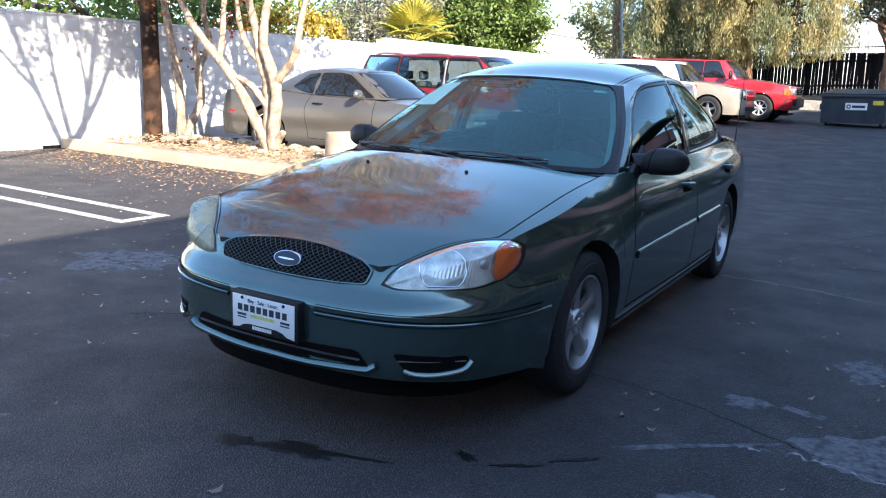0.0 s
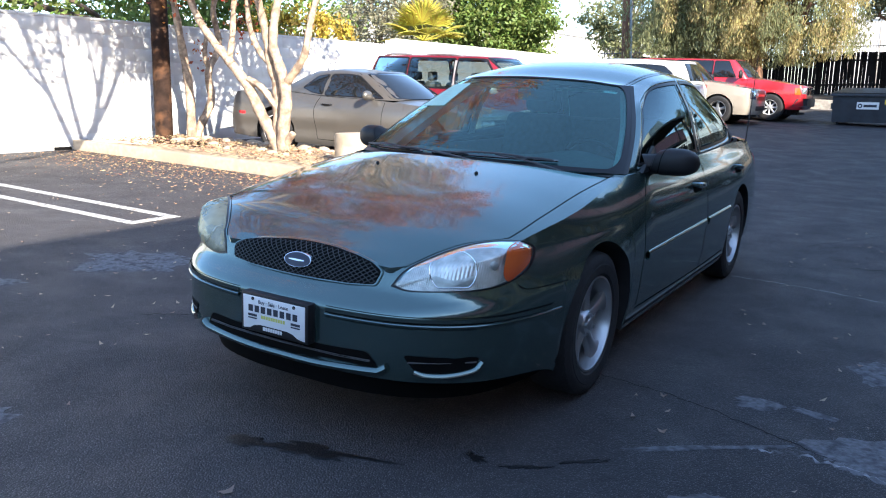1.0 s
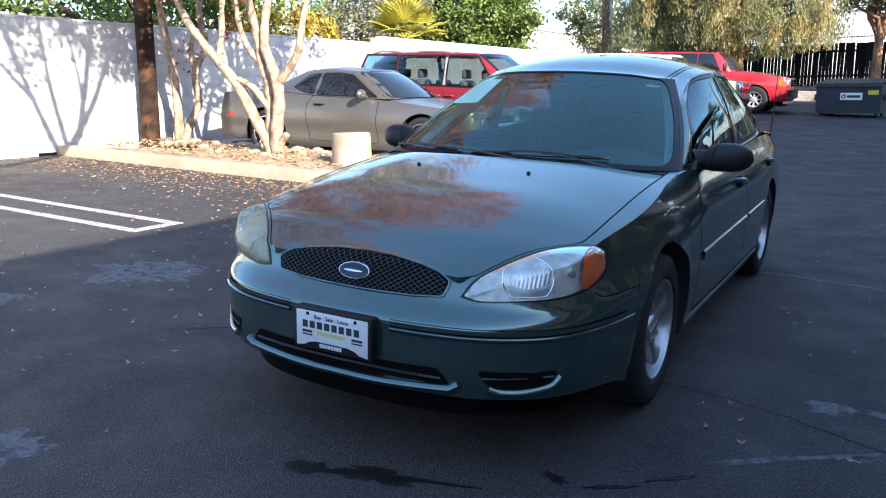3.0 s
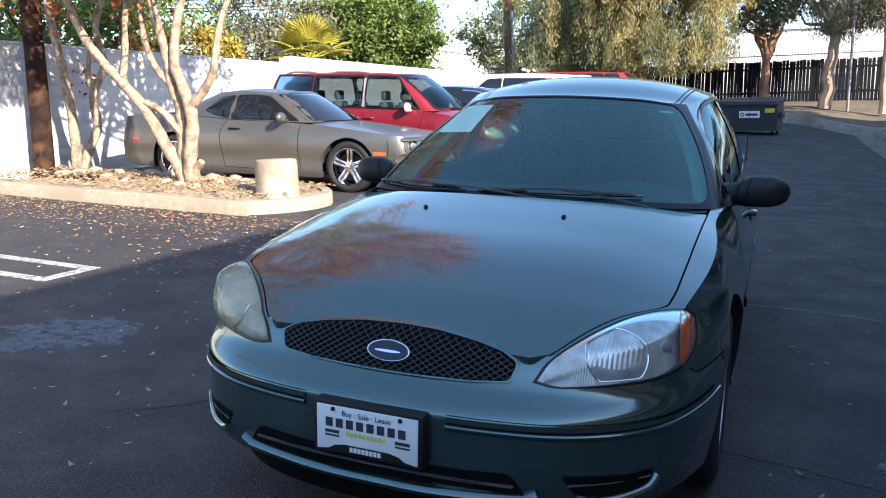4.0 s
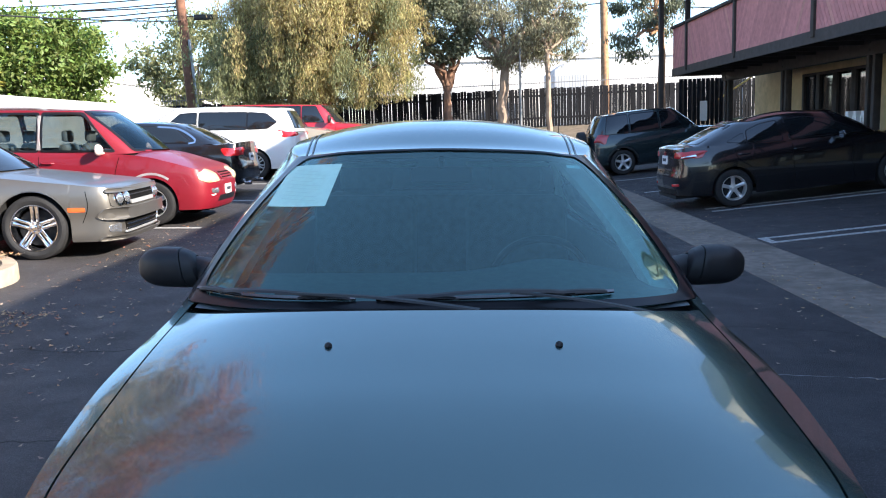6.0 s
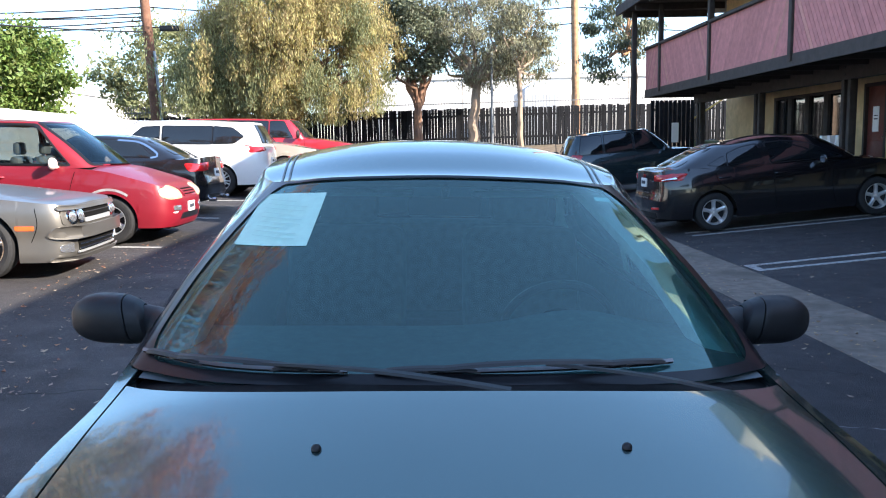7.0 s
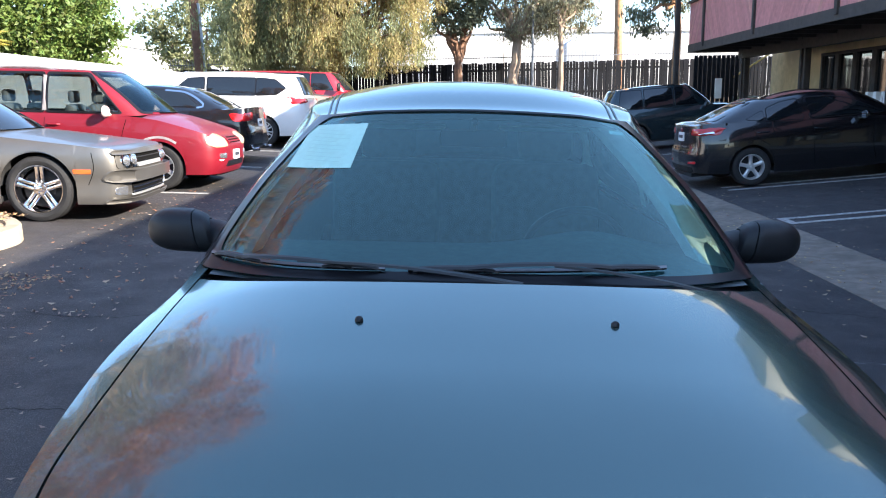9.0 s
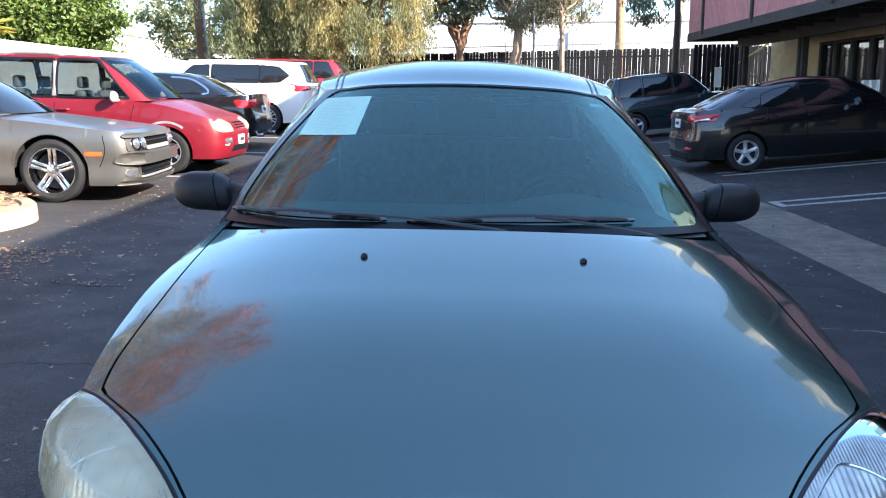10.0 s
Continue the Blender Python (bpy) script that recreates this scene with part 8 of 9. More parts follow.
# black saloon, tail towards the lane
M_BLKP = paint("black_paint", (0.008, 0.008, 0.01), 0.2, 0.2)
S3 = spec(4.9, 0.92, 0.85, 2.89, 0.335, 1.58, 0.74, 0.95, 1.0, 1.05, 1.5, 2.25, 3.6, 4.42, 1.43, 0.60, low=0.2, square=0.3)
def black_extras(root, bod, bvh):
    seams(bod, root, [[(1.75, 0.95), (1.8, 0.6), (1.75, 0.28)], [(2.75, 0.97), (2.76, 0.6), (2.74, 0.28)], [(3.75, 0.98), (3.7, 0.85), (3.55, 0.7)]])
    for k, poly in enumerate(pair([(0.42, 0.82), (0.9, 0.78), (0.92, 0.94), (0.42, 0.96)])):
        front_decal(bod, root, "tail_lamp", poly, M_RED, 0.01, True, r=0.05, swing=(25 if k == 0 else -25), bulge=0.012)
    front_decal(bod, root, "bumper_trim", [(-0.75, 0.3), (0.75, 0.3), (0.75, 0.36), (-0.75, 0.36)], M_TRIM, 0.006, True)
    plate(bod, root, 0.76, True)
    for k, poly in enumerate(pair([(0.4, 0.62), (0.75, 0.62), (0.75, 0.73), (0.4, 0.73)])):
        front_decal(bod, root, "headlamp", poly, M_REFL, 0.008, r=0.03)
    for s in (1, -1):
        part("exhaust_tip", B().lathe([(4.82, 0.04), (4.95, 0.04), (4.95, 0.03), (4.85, 0.03)], "y", 12, (s * 0.5, 0, 0.26)), M_CHROME, root)
        part("window_chrome", seam(tree_of(cabin(S3, 64, 8), mirror(cabin(S3, 64, 8))), [(2.1, 1.0), (3.2, 1.015), (3.85, 1.03), (3.95, 1.1), (3.6, 1.3), (3.2, 1.345)], s, 0.032, 0.01), M_CHROME, root)
    handles(bod, root, [(2.6, 0.87), (3.5, 0.88)], M_BLKP)
W3 = wheel_meshes(0.335, 0.22, 0.225, 5, "split", M_SILVER, "black_saloon")
plain_car("saloon_car", park(-4.02 - 4.9, 15.4, -1), S3, M_BLKP, "black saloon with red tail lamps and chrome window line", "car", panes(S3, [2.75], c_off=(0.45, 0.2)), black_extras, W3)

# white minivan, tail towards the lane
M_WHTP = paint("white_paint", (0.72, 0.72, 0.70), 0.0, 0.3)
S4 = spec(5.17, 1.0, 0.97, 3.09, 0.36, 1.70, 0.84, 1.08, 1.13, 1.08, 1.15, 2.05, 4.8, 5.06, 1.725, 0.72, low=0.23, square=0.3)
def white_extras(root, bod, bvh):
    seams(bod, root, [[(1.6, 1.05), (1.65, 0.7), (1.6, 0.3)], [(2.75, 1.06), (2.75, 0.6), (2.7, 0.3)], [(3.95, 1.07), (3.95, 0.85), (3.8, 0.75)], [(2.75, 0.86), (3.6, 0.88), (4.4, 0.9)]])
    for s in (1, -1):
        part("tail_lamp", decal(bvh, round_poly([(s * 0.52, 1.06), (s * 0.95, 1.0), (s * 0.96, 1.18), (s * 0.5, 1.13)], 0.03), ((0, 5.0, 0), (math.cos(0.5), s * -math.sin(0.5), 0), (0, 0, 1), (-s * math.sin(0.5), -math.cos(0.5), 0)), lift=0.012, far=9, bulge=0.01), M_RED, root)
    plate(bod, root, 0.82, True)
    front_decal(bod, root, "bumper_trim", [(-0.85, 0.3), (0.85, 0.3), (0.85, 0.42), (-0.85, 0.42)], M_BLACK, 0.006, True)
    handles(bod, root, [(2.6, 0.95), (2.9, 0.95)], M_WHTP)
    mirror_pod(root, 0.9, 1.75, 1.15, M_WHTP)
    for k, poly in enumerate(pair([(0.45, 0.68), (0.85, 0.7), (0.85, 0.8), (0.45, 0.78)])):
        front_decal(bod, root, "headlamp", poly, M_REFL, 0.008, r=0.03)
win4 = [p for p in panes(S4, []) if p[2] != "side"] + [("side_window", [(1.85, 1.19), (2.68, 1.19), (2.68, 1.58), (2.28, 1.55)], "side"), ("side_window", [(2.76, 1.19), (3.88, 1.20), (3.88, 1.59), (2.76, 1.585)], "side"), ("quarter_window", [(3.91, 1.20), (4.38, 1.22), (4.60, 1.37), (4.34, 1.56), (3.91, 1.59)], "side")]
W4 = wheel_meshes(0.36, 0.24, 0.235, 7, "split", M_SILVER, "white_van")
plain_car("minivan", park(-3.6 - 5.17, 19.15, -1), S4, M_WHTP, "white minivan with dark tinted side windows", "van", win4, white_extras, W4)

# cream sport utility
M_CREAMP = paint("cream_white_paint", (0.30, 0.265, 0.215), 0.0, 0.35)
S5 = spec(5.13, 1.0, 0.98, 2.95, 0.39, 1.72, 0.98, 1.13, 1.17, 1.12, 1.4, 2.0, 4.75, 5.0, 1.72, 0.76, low=0.28, square=0.8)
def suv_extras(root, bod, bvh):
    seams(bod, root, [[(1.6, 1.15), (1.62, 0.8), (1.6, 0.4)], [(2.7, 1.17), (2.7, 0.8), (2.68, 0.4)]])
    front_decal(bod, root, "grille", [(-0.5, 0.68), (0.5, 0.68), (0.5, 0.95), (-0.5, 0.95)], M_TRIM, 0.006)
    front_decal(bod, root, "grille_bar", [(-0.5, 0.79), (0.5, 0.79), (0.5, 0.85), (-0.5, 0.85)], M_CHROME, 0.016)
    for k, poly in enumerate(pair([(0.54, 0.7), (0.88, 0.72), (0.9, 0.94), (0.54, 0.94)])):
        front_decal(bod, root, "headlamp", poly, M_REFL, 0.01, r=0.03, swing=(20 if k == 0 else -20), bulge=0.012)
    front_decal(bod, root, "bumper_intake", [(-0.6, 0.4), (0.6, 0.4), (0.6, 0.52), (-0.6, 0.52)], M_BLACK, 0.006)
    mirror_pod(root, 0.9, 1.75, 1.3, M_BLACK, (0.24, 0.14, 0.2), 0.05)
    handles(bod, root, [(2.55, 1.02), (3.55, 1.02)], M_BLACK)
W5 = wheel_meshes(0.39, 0.24, 0.26, 5, "broad", M_ALLOY, "suv")
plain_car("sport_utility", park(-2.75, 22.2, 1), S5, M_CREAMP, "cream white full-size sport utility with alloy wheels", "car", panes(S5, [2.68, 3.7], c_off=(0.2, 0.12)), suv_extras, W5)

# red pickup-style truck
M_REDT = paint("bright_red_paint", (0.34, 0.011, 0.018), 0.0, 0.3)
S6 = spec(5.7, 1.01, 0.98, 3.48, 0.40, 1.74, 1.05, 1.2, 1.22, 1.15, 1.55, 2.1, 5.3, 5.55, 1.80, 0.78, low=0.36, square=0.9)
def truck_extras(root, bod, bvh):
    seams(bod, root, [[(1.7, 1.2), (1.72, 0.8), (1.7, 0.5)], [(2.8, 1.22), (2.8, 0.8), (2.78, 0.5)]])
    front_decal(bod, root, "grille", [(-0.6, 0.78), (0.6, 0.78), (0.6, 1.02), (-0.6, 1.02)], M_CHROME, 0.012)
    for z in (0.84, 0.9, 0.96):
        front_decal(bod, root, "grille_slot", [(-0.55, z - 0.018), (0.55, z - 0.018), (0.55, z + 0.018), (-0.55, z + 0.018)], M_GAP, 0.02, r=0.008)
    for k, poly in enumerate(pair([(0.64, 0.82), (0.9, 0.82), (0.92, 1.0), (0.64, 1.0)])):
        front_decal(bod, root, "headlamp", poly, M_REFL, 0.012, r=0.02, swing=(18 if k == 0 else -18))
        front_decal(bod, root, "turn_lamp", pair([(0.8, 0.8), (0.95, 0.8), (0.96, 1.0), (0.86, 1.0)])[k], M_AMBER, 0.018, r=0.02, swing=(40 if k == 0 else -40))
    front_decal(bod, root, "bumper", [(-0.97, 0.45), (0.97, 0.45), (0.97, 0.7), (-0.97, 0.7)], mat("dark_grey_bumper", (0.06, 0.06, 0.065), 0.4, 0.5), 0.07, r=0.04)
    mirror_pod(root, 0.92, 1.9, 1.35, M_BLACK, (0.24, 0.14, 0.26), 0.06)
    handles(bod, root, [(2.65, 1.08)], M_BLACK)
    for s in (1, -1):
        part("lower_band", seam(bod, [(1.45, 0.52), (2.5, 0.52), (3.9, 0.52)], s, 0.12, 0.006), bpy.data.materials["dark_grey_bumper"], root)
W6 = wheel_meshes(0.40, 0.225, 0.27, 8, "plain", M_SILVER, "truck")
plain_car("red_truck", park(-1.85, 24.75, 1), S6, M_REDT, "bright red heavy pickup truck with amber corner lamps", "truck", panes(S6, [2.78, 4.0], c_off=(0.2, 0.12)), truck_extras, W6)

# dark compact sport utility with a spare wheel on its tail
M_TEALP = paint("dark_blue_green_paint", (0.018, 0.035, 0.042), 0.5, 0.25)
S7 = spec(4.42, 0.915, 0.9, 2.66, 0.345, 1.58, 0.88, 1.06, 1.09, 1.06, 1.3, 2.0, 4.05, 4.34, 1.69, 0.66, low=0.26, square=0.3)
W7 = wheel_meshes(0.345, 0.225, 0.225, 5, "broad", M_SILVER, "compact")
def compact_extras(root, bod, bvh):
    seams(bod, root, [[(1.5, 1.03), (1.52, 0.7), (1.5, 0.32)], [(2.5, 1.05), (2.5, 0.7), (2.48, 0.32)], [(3.4, 1.05), (3.38, 0.85), (3.2, 0.7)]])
    for s in (1, -1):
        part("tail_lamp", decal(bvh, round_poly([(s * 0.56, 0.96), (s * 0.84, 0.88), (s * 0.86, 1.12), (s * 0.62, 1.16)], 0.03), ((0, 4.2, 0), (math.cos(0.6), -s * math.sin(0.6), 0), (0, 0, 1), (-s * math.sin(0.6), -math.cos(0.6), 0)), lift=0.014, far=9, bulge=0.012), M_RED, root)
        part("roof_rail", B().tube([(s * 0.58, 2.3, 1.62), (s * 0.58, 2.4, 1.69), (s * 0.57, 3.6, 1.67), (s * 0.57, 3.75, 1.58)], 0.02, 8), M_BLACK, root)
        part("arch_flare", seam(bod, [(S7["axles"][1] + 0.42 * math.cos(a), 0.345 + 0.42 * math.sin(a)) for a in np.linspace(0.2, 2.95, 9)], s, 0.05, 0.008), M_BLACK, root)
    sp = new("spare_wheel")
    sp.parent = root
    sp.matrix_local = pose(-0.05, 4.52, 0.93, 0, 0, 90)
    part("tyre", W7[0], None, sp)
    part("cover", B().lathe([(0.12, 0.25), (0.13, 0.2), (0.14, 0.001)], "x", 28), M_BLACK, sp)
    front_decal(bod, root, "rear_bumper", [(-0.8, 0.36), (0.8, 0.36), (0.8, 0.58), (-0.8, 0.58)], M_BLACK, 0.06, True, r=0.05)
    handles(bod, root, [(2.38, 0.93), (3.3, 0.94)], M_TEALP)
    mirror_pod(root, 0.84, 1.72, 1.12, M_TEALP)
plain_car("compact_utility", park(4.72 + 0.86 + 2.66 + 0.04, 22.15, 1), S7, M_TEALP, "dark blue-green compact sport utility with a rear spare wheel", "car", panes(S7, [2.48, 3.3], a_off=(0.5, 0.25), c_off=(0.35, 0.2)), compact_extras, W7)

# black compact saloon near the building
S8 = spec(4.56, 0.89, 0.9, 2.70, 0.318, 1.54, 0.74, 0.95, 1.0, 1.04, 0.95, 1.72, 3.38, 4.30, 1.435, 0.58, low=0.2, square=0.0)
S8["top"] = curve([(0, 0.74), (0.3, 0.80), (0.9, 0.94), (1.7, 0.985), (3.0, 1.01), (3.8, 1.05), (4.3, 1.07), (4.56, 1.04)])
S8["roof"][3], S8["roof"][4] = (0.585, 2.5, 1.425), (0.545, 3.1, 1.375)
S8["roofcrown"] = 0.065
def kia_extras(root, bod, bvh):
    seams(bod, root, [[(1.6, 0.94), (1.65, 0.6), (1.6, 0.28)], [(2.6, 0.96), (2.6, 0.6), (2.58, 0.28)], [(3.55, 0.98), (3.5, 0.8), (3.3, 0.65)]])
    for k, poly in enumerate(pair([(0.42, 0.90), (0.90, 0.88), (0.92, 1.0), (0.46, 1.0)])):
        front_decal(bod, root, "tail_lamp", poly, M_RED, 0.01, True, r=0.04, swing=(30 if k == 0 else -30), bulge=0.015)
    for s in (1, -1):
        lamp = part("tail_lamp", sided(bod, round_poly([(3.98, 0.985), (4.2, 0.90), (4.5, 0.87), (4.5, 1.0), (4.25, 1.01)], 0.02), s, lift=0.012, bulge=0.012), M_RED, root)
        part("reverse_light", sided(bod, round_poly([(4.18, 0.918), (4.48, 0.893), (4.48, 0.92), (4.2, 0.945)], 0.006), s, lift=0.03), M_REFL, lamp)
        part("arch_lip", seam(bod, [(S8["axles"][1] + 0.40 * math.cos(a), 0.318 + 0.40 * math.sin(a)) for a in np.linspace(0.1, 3.0, 11)], s, 0.03, 0.008), M_BLKP, root)
    for k, poly in enumerate(pair([(0.5, 0.42), (0.72, 0.43), (0.72, 0.47), (0.5, 0.46)])):
        front_decal(bod, root, "reflector", poly, M_RED, 0.01, True, r=0.015)
    plate(bod, root, 0.86, True)
    front_decal(bod, root, "bumper_trim", [(-0.6, 0.28), (0.6, 0.28), (0.62, 0.38), (-0.62, 0.38)], M_BLACK, 0.008, True)
    for k, poly in enumerate(pair([(0.45, 0.6), (0.8, 0.66), (0.82, 0.76), (0.5, 0.7)])):
        front_decal(bod, root, "headlamp", poly, M_REFL, 0.01, r=0.03, swing=(25 if k == 0 else -25))
    handles(bod, root, [(2.48, 0.86), (3.4, 0.87)], M_BLKP)
    mirror_pod(root, 0.8, 1.85, 1.02, M_BLKP)
win8 = [p for p in panes(S8, []) if p[2] != "side"] + [("side_window", [(1.42, 1.035), (2.6, 1.03), (2.65, 1.355), (2.3, 1.36), (1.95, 1.29)], "side"), ("side_window", [(2.73, 1.03), (3.32, 1.045), (3.30, 1.24), (3.05, 1.32), (2.78, 1.35)], "side"), ("quarter_window", [(3.37, 1.05), (3.62, 1.08), (3.64, 1.10), (3.36, 1.215)], "side")]
W8 = wheel_meshes(0.318, 0.205, 0.205, 5, "broad", M_SILVER, "black_compact")
plain_car("compact_saloon", park(4.74 + 2.70 + 0.9, 13.42, 1), S8, M_BLKP, "black compact saloon parked nose to the building", "car", win8, kia_extras, W8)
# ---- litter, stains and cracks on the lot ----
def flat_leaves(name, pts, size, material, label):
    """Fallen leaves: small curled quads lying on the lot."""
    vs, fs = [], []
    for x, y in pts:
        a, s = rng.uniform(0, 2 * math.pi), size * rng.uniform(0.55, 1.4)
        z = ground_z(x, y) + 0.006
        if -9.8 < x < -4.5 and 5.62 < y < 7.5:
            z = ground_z(x, y) + 0.185
        ca, sa = math.cos(a) * s, math.sin(a) * s
        w = rng.uniform(0.3, 0.6)
        h1, h2 = rng.uniform(0, 0.35) * s, rng.uniform(0, 0.35) * s
        o = len(vs)
        vs += [(x - ca / 2, y - sa / 2, z + h1), (x + sa * w / 2, y - ca * w / 2, z), (x + ca / 2, y + sa / 2, z + h2), (x - sa * w / 2, y + ca * w / 2, z)]
        fs.append((o, o + 1, o + 2, o + 3))
    me = bpy.data.meshes.new(name)
    me.from_pydata(vs, [], fs)
    me.materials.append(material)
    ob = new(name, me)
    return tagged(ob, label, "leaves", kind="stuff")

LF_DRYRED = leaf_mat("dry_red_leaf", (0.36, 0.18, 0.10), 0.15, 0.4)
LF_DRYTAN = leaf_mat("dry_tan_leaf", (0.33, 0.23, 0.135), 0.15, 0.4)
LF_PALE = leaf_mat("pale_dry_leaf", (0.32, 0.24, 0.185), 0.15, 0.35)
def scatter(n, f):
    out = []
    while len(out) < n:
        p = f()
        if p is not None:
            out.append(p)
    return out
def near_kerb():
    x = rng.uniform(-9.7, -3.2)
    y = 5.45 - abs(rng.normal()) * 0.75
    return (x, y)
def in_bed():
    return (rng.uniform(-9.6, -4.5), rng.uniform(5.7, 7.45))
def lane_left():
    x = -3.6 + rng.normal() * 0.9
    return (x, rng.uniform(3.0, 12.0)) if x < -1.2 and not (x < -4.2 and 5.4 < rng.uniform(5.3, 8.3)) else None
def round_car():
    x, y = rng.uniform(-9, 9), rng.uniform(-2.0, 22)
    return None if abs(x) < 0.95 and -0.1 < y < 5.1 else (None if x < -4.1 and 5.3 < y < 8.3 else (x, y))
def gutter_strip():
    return (3.45 + rng.normal() * 0.35, rng.uniform(2, 28))
flat_leaves("fallen_leaves", scatter(900, near_kerb), 0.04, LF_DRYRED, "rust and tan fallen leaves drifted along the kerb")
flat_leaves("fallen_leaves", scatter(1400, near_kerb), 0.04, LF_DRYTAN, "tan fallen leaves along the planter kerb")
flat_leaves("bed_litter", scatter(1600, in_bed), 0.075, LF_DRYTAN, "dry leaves and bark over the planter soil")
flat_leaves("bed_litter", scatter(600, in_bed), 0.06, LF_DRYRED, "rusty leaves over the planter soil")
flat_leaves("fallen_leaves", scatter(260, lane_left), 0.045, LF_PALE, "pale dry leaves scattered on the lane")
flat_leaves("fallen_leaves", scatter(240, lane_left), 0.045, LF_DRYRED, "rust leaves scattered on the lane")
flat_leaves("fallen_leaves", scatter(650, round_car), 0.032, LF_PALE, "small pale leaf scraps scattered over the asphalt")
def lane_right():
    return (rng.uniform(1.1, 7.0), rng.uniform(-1.0, 12.0))
def lane_shade():
    return (rng.uniform(-6.0, -1.1), rng.uniform(-1.5, 6.0))
flat_leaves("fallen_leaves", [p for p in scatter(420, lane_shade) if p[1] < 5.2 or p[0] > -4.0], 0.036, LF_PALE, "small pale leaf scraps on the shaded lane")
flat_leaves("fallen_leaves", scatter(420, lane_right), 0.036, LF_PALE, "small pale leaf scraps on the shaded lane")
flat_leaves("fallen_leaves", scatter(1000, gutter_strip), 0.036, LF_DRYTAN, "leaf scraps caught in the gutter")
for x, y, s in ((1.178, 1.211, 0.022), (1.284, 0.834, 0.022), (0.232, -0.507, 0.03), (0.75, -0.43, 0.02)):
    lf = B().add([(-s, 0, 0.012), (-s * 0.3, s * 0.45, 0.0), (s * 0.6, s * 0.35, 0.004), (s, 0, 0.02), (s * 0.5, -s * 0.4, 0.0), (-s * 0.4, -s * 0.4, 0.002), (0, 0, 0.006)], [(0, 1, 6), (1, 2, 6), (2, 3, 6), (3, 4, 6), (4, 5, 6), (5, 0, 6)])
    solid("fallen_leaf", lf, LF_PALE, "single pale curled leaf lying on asphalt", "leaf", "single leaves", m=LEVEL @ pose(x, y, 0.003, 0, 0, 40 * x * 7))

# rocks and bark pieces in the bed
M_ROCK = mat("pale_rock", (0.33, 0.27, 0.20), 0.9, vary=0.2, scale=10, bump=0.4, bscale=40)
for k in range(34):
    x, y = rng.uniform(-8.8, -5.2), rng.uniform(6.3, 7.4)
    if k < 14:
        y = 7.2 + 0.25 * rng.uniform()
    r = rng.uniform(0.04, 0.12)
    bm = bmesh.new()
    bmesh.ops.create_icosphere(bm, subdivisions=2, radius=r)
    for v in bm.verts:
        v.co *= 1 + 0.3 * noise.noise(v.co * 9 + Vector((k, 0, 0)))
        v.co.z *= 0.55
    me = bpy.data.meshes.new("stone")
    bm.to_mesh(me)
    bm.free()
    me.materials.append(M_ROCK)
    solid("stone", me, M_ROCK, "pale rounded stone lying in the planter", "stone", "planter stones", m=pose(x, y, ground_z(x, y) + 0.17, 0, 0, k * 40))

# wet spots, bleached patches, cracks: thin irregular films on the asphalt
M_WET = mat("wet_asphalt", (0.005, 0.005, 0.006), 0.5, vary=0.3, scale=60, bump=0.5, bscale=140, spec=0.25)
M_BLEACH = mat("bleached_asphalt", (0.125, 0.125, 0.135), 0.9, vary=0.35, scale=45, bump=0.6, bscale=140, second=(0.04, 0.04, 0.043), sscale=14)
M_CRACK = mat("crack_dark", (0.008, 0.008, 0.009), 0.95, vary=0.2)
M_SEAL = mat("pale_crack_edge", (0.27, 0.27, 0.28), 0.9, vary=0.3, scale=40, second=(0.05, 0.05, 0.05), sscale=8)
def blot(name, x, y, rx, ry, turn, material, label, seed, rough=0.45, lift=0.003):
    n = 44
    ring = []
    for k in range(n):
        a = 2 * math.pi * k / n
        r = 1 + rough * noise.noise(Vector((math.cos(a) * 1.7, math.sin(a) * 1.7, seed))) + rough * 0.6 * noise.noise(Vector((math.cos(a) * 5, math.sin(a) * 5, seed + 9)))
        px, py = rx * r * math.cos(a), ry * r * math.sin(a)
        t = radians(turn)
        ring.append((x + px * math.cos(t) - py * math.sin(t), y + px * math.sin(t) + py * math.cos(t)))
    g = [[(x + (p[0] - x) * f, y + (p[1] - y) * f, lift * min(1, (1 - f) * 12)) for p in ring + ring[:1]] for f in (1, 0.93, 0.5, 0.02)]
    b = B().grid(g)
    return solid(name, b, material, label, "stain", kind="structure", m=LEVEL)
blot("wet_stain", 0.0, -0.2, 0.075, 0.045, 10, M_WET, "dark wet spot on asphalt before the car", 1.0, 0.6)
blot("wet_stain", 0.27, -0.11, 0.15, 0.045, 14, M_WET, "dark wet spot on asphalt before the car", 2.0, 0.9)
blot("wet_stain", 0.13, -0.16, 0.1, 0.014, 22, M_WET, "dark wet trickle on asphalt before the car", 2.5, 0.5)
blot("wet_stain", 0.46, -0.045, 0.12, 0.008, 16, M_WET, "dark wet trickle on asphalt before the car", 2.7, 0.5)
blot("wet_stain", 0.78, 0.2, 0.05, 0.02, -20, M_WET, "small dark wet spot on asphalt", 3.0, 0.9)
blot("wet_stain", 0.95, 0.23, 0.08, 0.014, 35, M_WET, "dark wet trickle on asphalt beside the car", 4.0, 0.9)
blot("wet_stain", 1.12, 0.4, 0.09, 0.012, 45, M_WET, "dark wet trickle on asphalt beside the car", 4.4, 0.9)
blot("bleached_patch", 1.55, 1.39, 0.11, 0.07, 20, M_BLEACH, "pale worn patch of asphalt", 5.0)
blot("bleached_patch", 1.97, 2.18, 0.12, 0.17, 10, M_BLEACH, "pale worn patch of asphalt", 6.0)
blot("bleached_patch", 1.78, 1.42, 0.09, 0.035, -10, M_BLEACH, "pale worn patch of asphalt", 7.0)
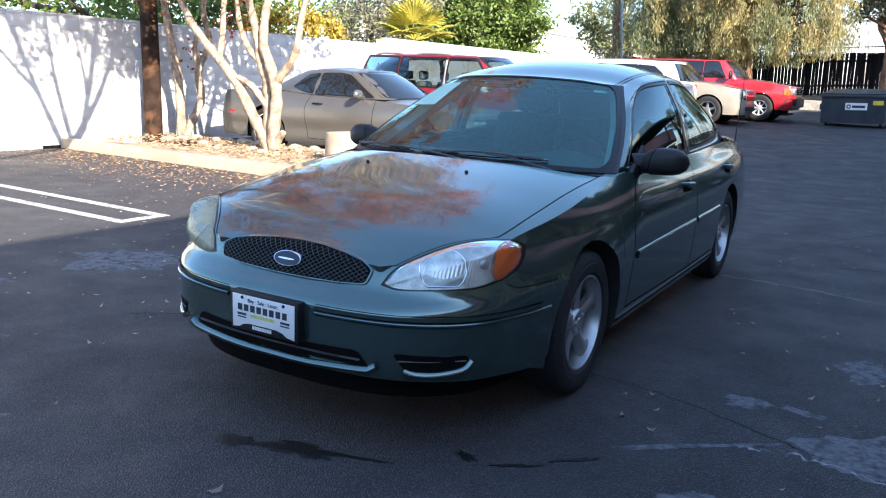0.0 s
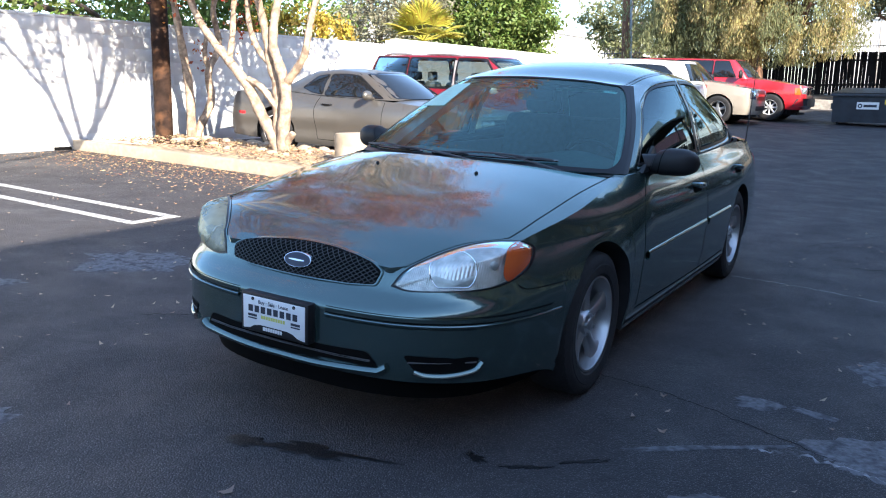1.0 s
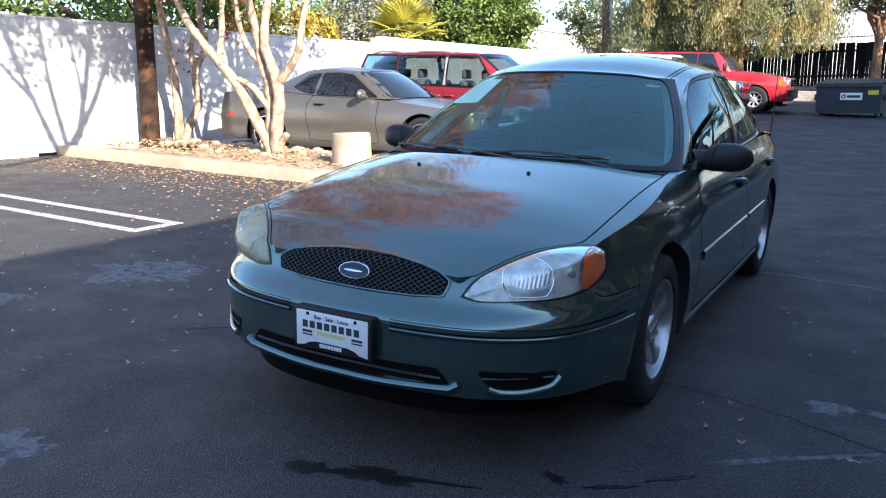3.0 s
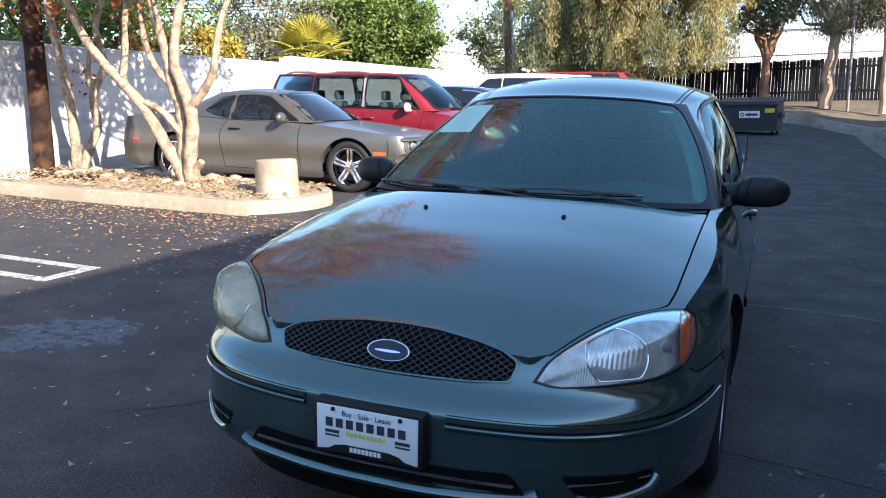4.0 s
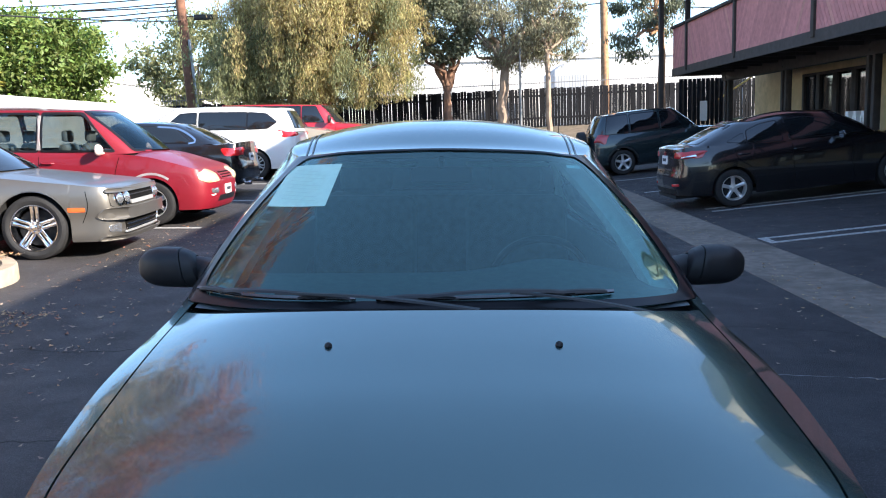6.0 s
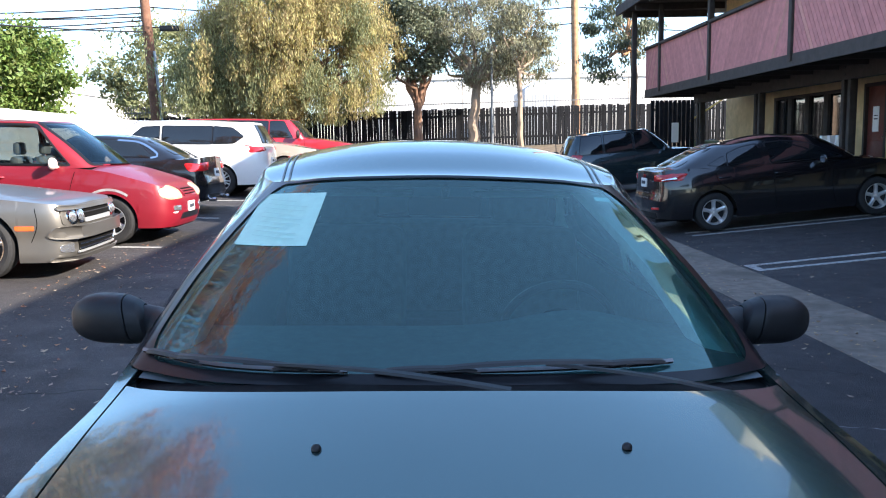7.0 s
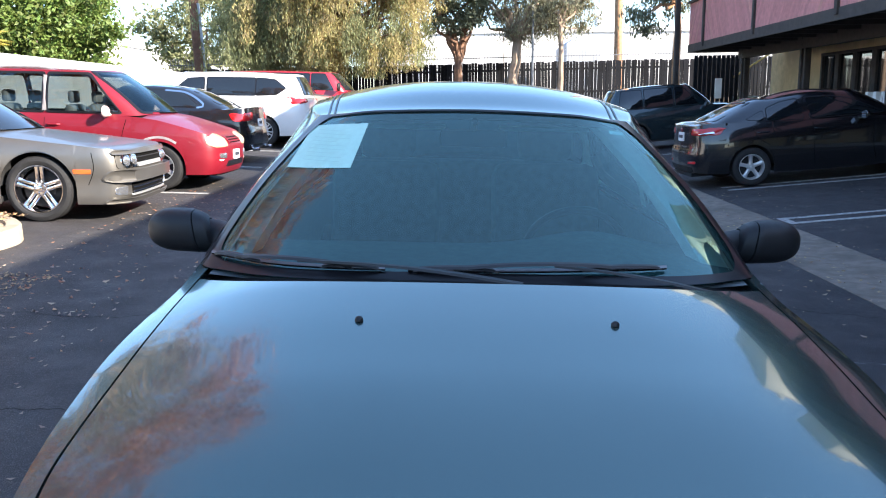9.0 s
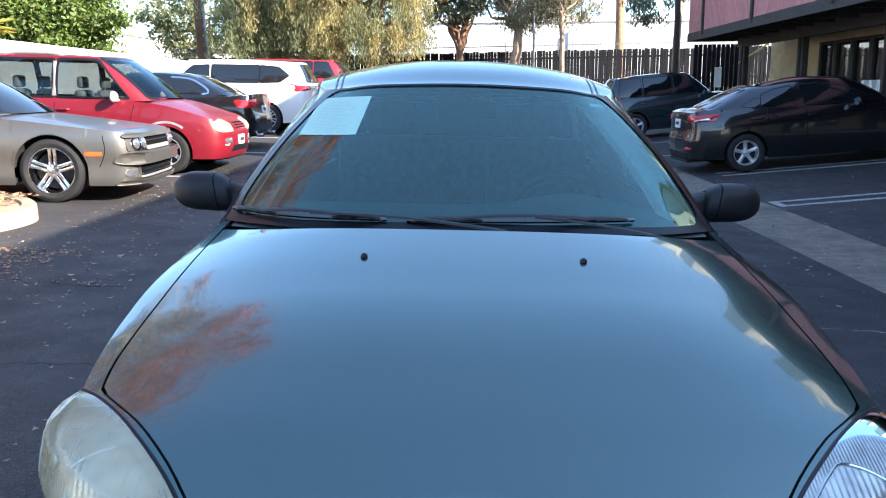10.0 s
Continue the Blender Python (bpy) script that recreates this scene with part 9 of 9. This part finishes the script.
blot("bleached_patch", 2.05, 1.12, 0.3, 0.16, 40, M_BLEACH, "pale worn patch of asphalt", 8.0, 0.6)
blot("bleached_patch", 1.45, 0.78, 0.3, 0.02, 38, M_BLEACH, "pale worn streak of asphalt", 9.0, 0.5)
blot("bleached_patch", 1.55, 0.35, 0.12, 0.06, 40, M_BLEACH, "faint pale worn patch of asphalt", 9.6, 0.5)
blot("bleached_patch", -2.69, 1.4, 0.42, 0.3, 15, M_BLEACH, "pale worn patch of asphalt", 10.0, 0.6)
blot("bleached_patch", -3.0, 0.35, 0.3, 0.18, 30, M_BLEACH, "pale worn patch of asphalt", 11.0, 0.6)
blot("bleached_patch", -1.15, -0.9, 0.4, 0.2, 60, M_BLEACH, "pale worn patch of asphalt", 12.0, 0.6)
def crack(pts, w, material, label, seed, zig=0.02):
    P = spline(pts, 14 * len(pts))
    g = []
    for i, p in enumerate(P):
        t = P[min(i + 1, len(P) - 1)] - P[max(i - 1, 0)]
        n = np.array([-t[1], t[0]]) / (np.hypot(*t) + 1e-9)
        q = p + n * zig * (1.2 * noise.noise(Vector((i * 0.35, seed, 0))) + 0.7 * noise.noise(Vector((i * 1.3, seed, 5))))
        ww = w * (0.25 + 0.9 * abs(noise.noise(Vector((i * 0.5, seed, 3)))))
        g.append([(*(q - n * ww), 0.0015), (*q, 0.003), (*(q + n * ww), 0.0015)])
    solid("crack", B().grid(g), material, label, "crack", kind="structure", m=LEVEL)
crack([(0.9, 3.86), (1.25, 3.87), (1.6, 3.82), (2.0, 3.73), (2.8, 3.6)], 0.012, M_SEAL, "pale sealed crack across the asphalt", 1.0)
crack([(0.85, 1.3), (1.2, 1.25), (1.5, 1.15), (1.8, 1.02), (2.2, 0.85), (2.9, 0.5)], 0.006, M_CRACK, "dark crack wandering over the asphalt", 2.0)
crack([(1.6, 0.9), (1.85, 0.95), (2.1, 0.9), (2.5, 0.8)], 0.02, M_SEAL, "pale worn edge of an asphalt crack", 3.0, 0.04)
crack([(-1.6, 0.6), (-1.3, 0.9), (-1.35, 1.6), (-1.1, 2.4)], 0.005, M_CRACK, "dark hairline crack in the asphalt", 4.0, 0.04)
crack([(-3.4, 2.9), (-2.6, 2.7), (-1.9, 2.75), (-1.2, 2.6)], 0.005, M_CRACK, "dark hairline crack in the asphalt", 5.0, 0.05)
crack([(-3.6, 4.6), (-2.5, 4.3), (-1.5, 4.5)], 0.004, M_CRACK, "dark hairline crack in the asphalt", 6.0, 0.05)
crack([(1.2, 5.5), (1.9, 7.2), (2.0, 9.5), (2.4, 13.0)], 0.008, M_CRACK, "dark crack along the lane", 7.0, 0.08)
crack([(1.6, 4.8), (2.2, 4.9), (2.95, 4.7)], 0.006, M_CRACK, "dark hairline crack in the asphalt", 8.0, 0.05)
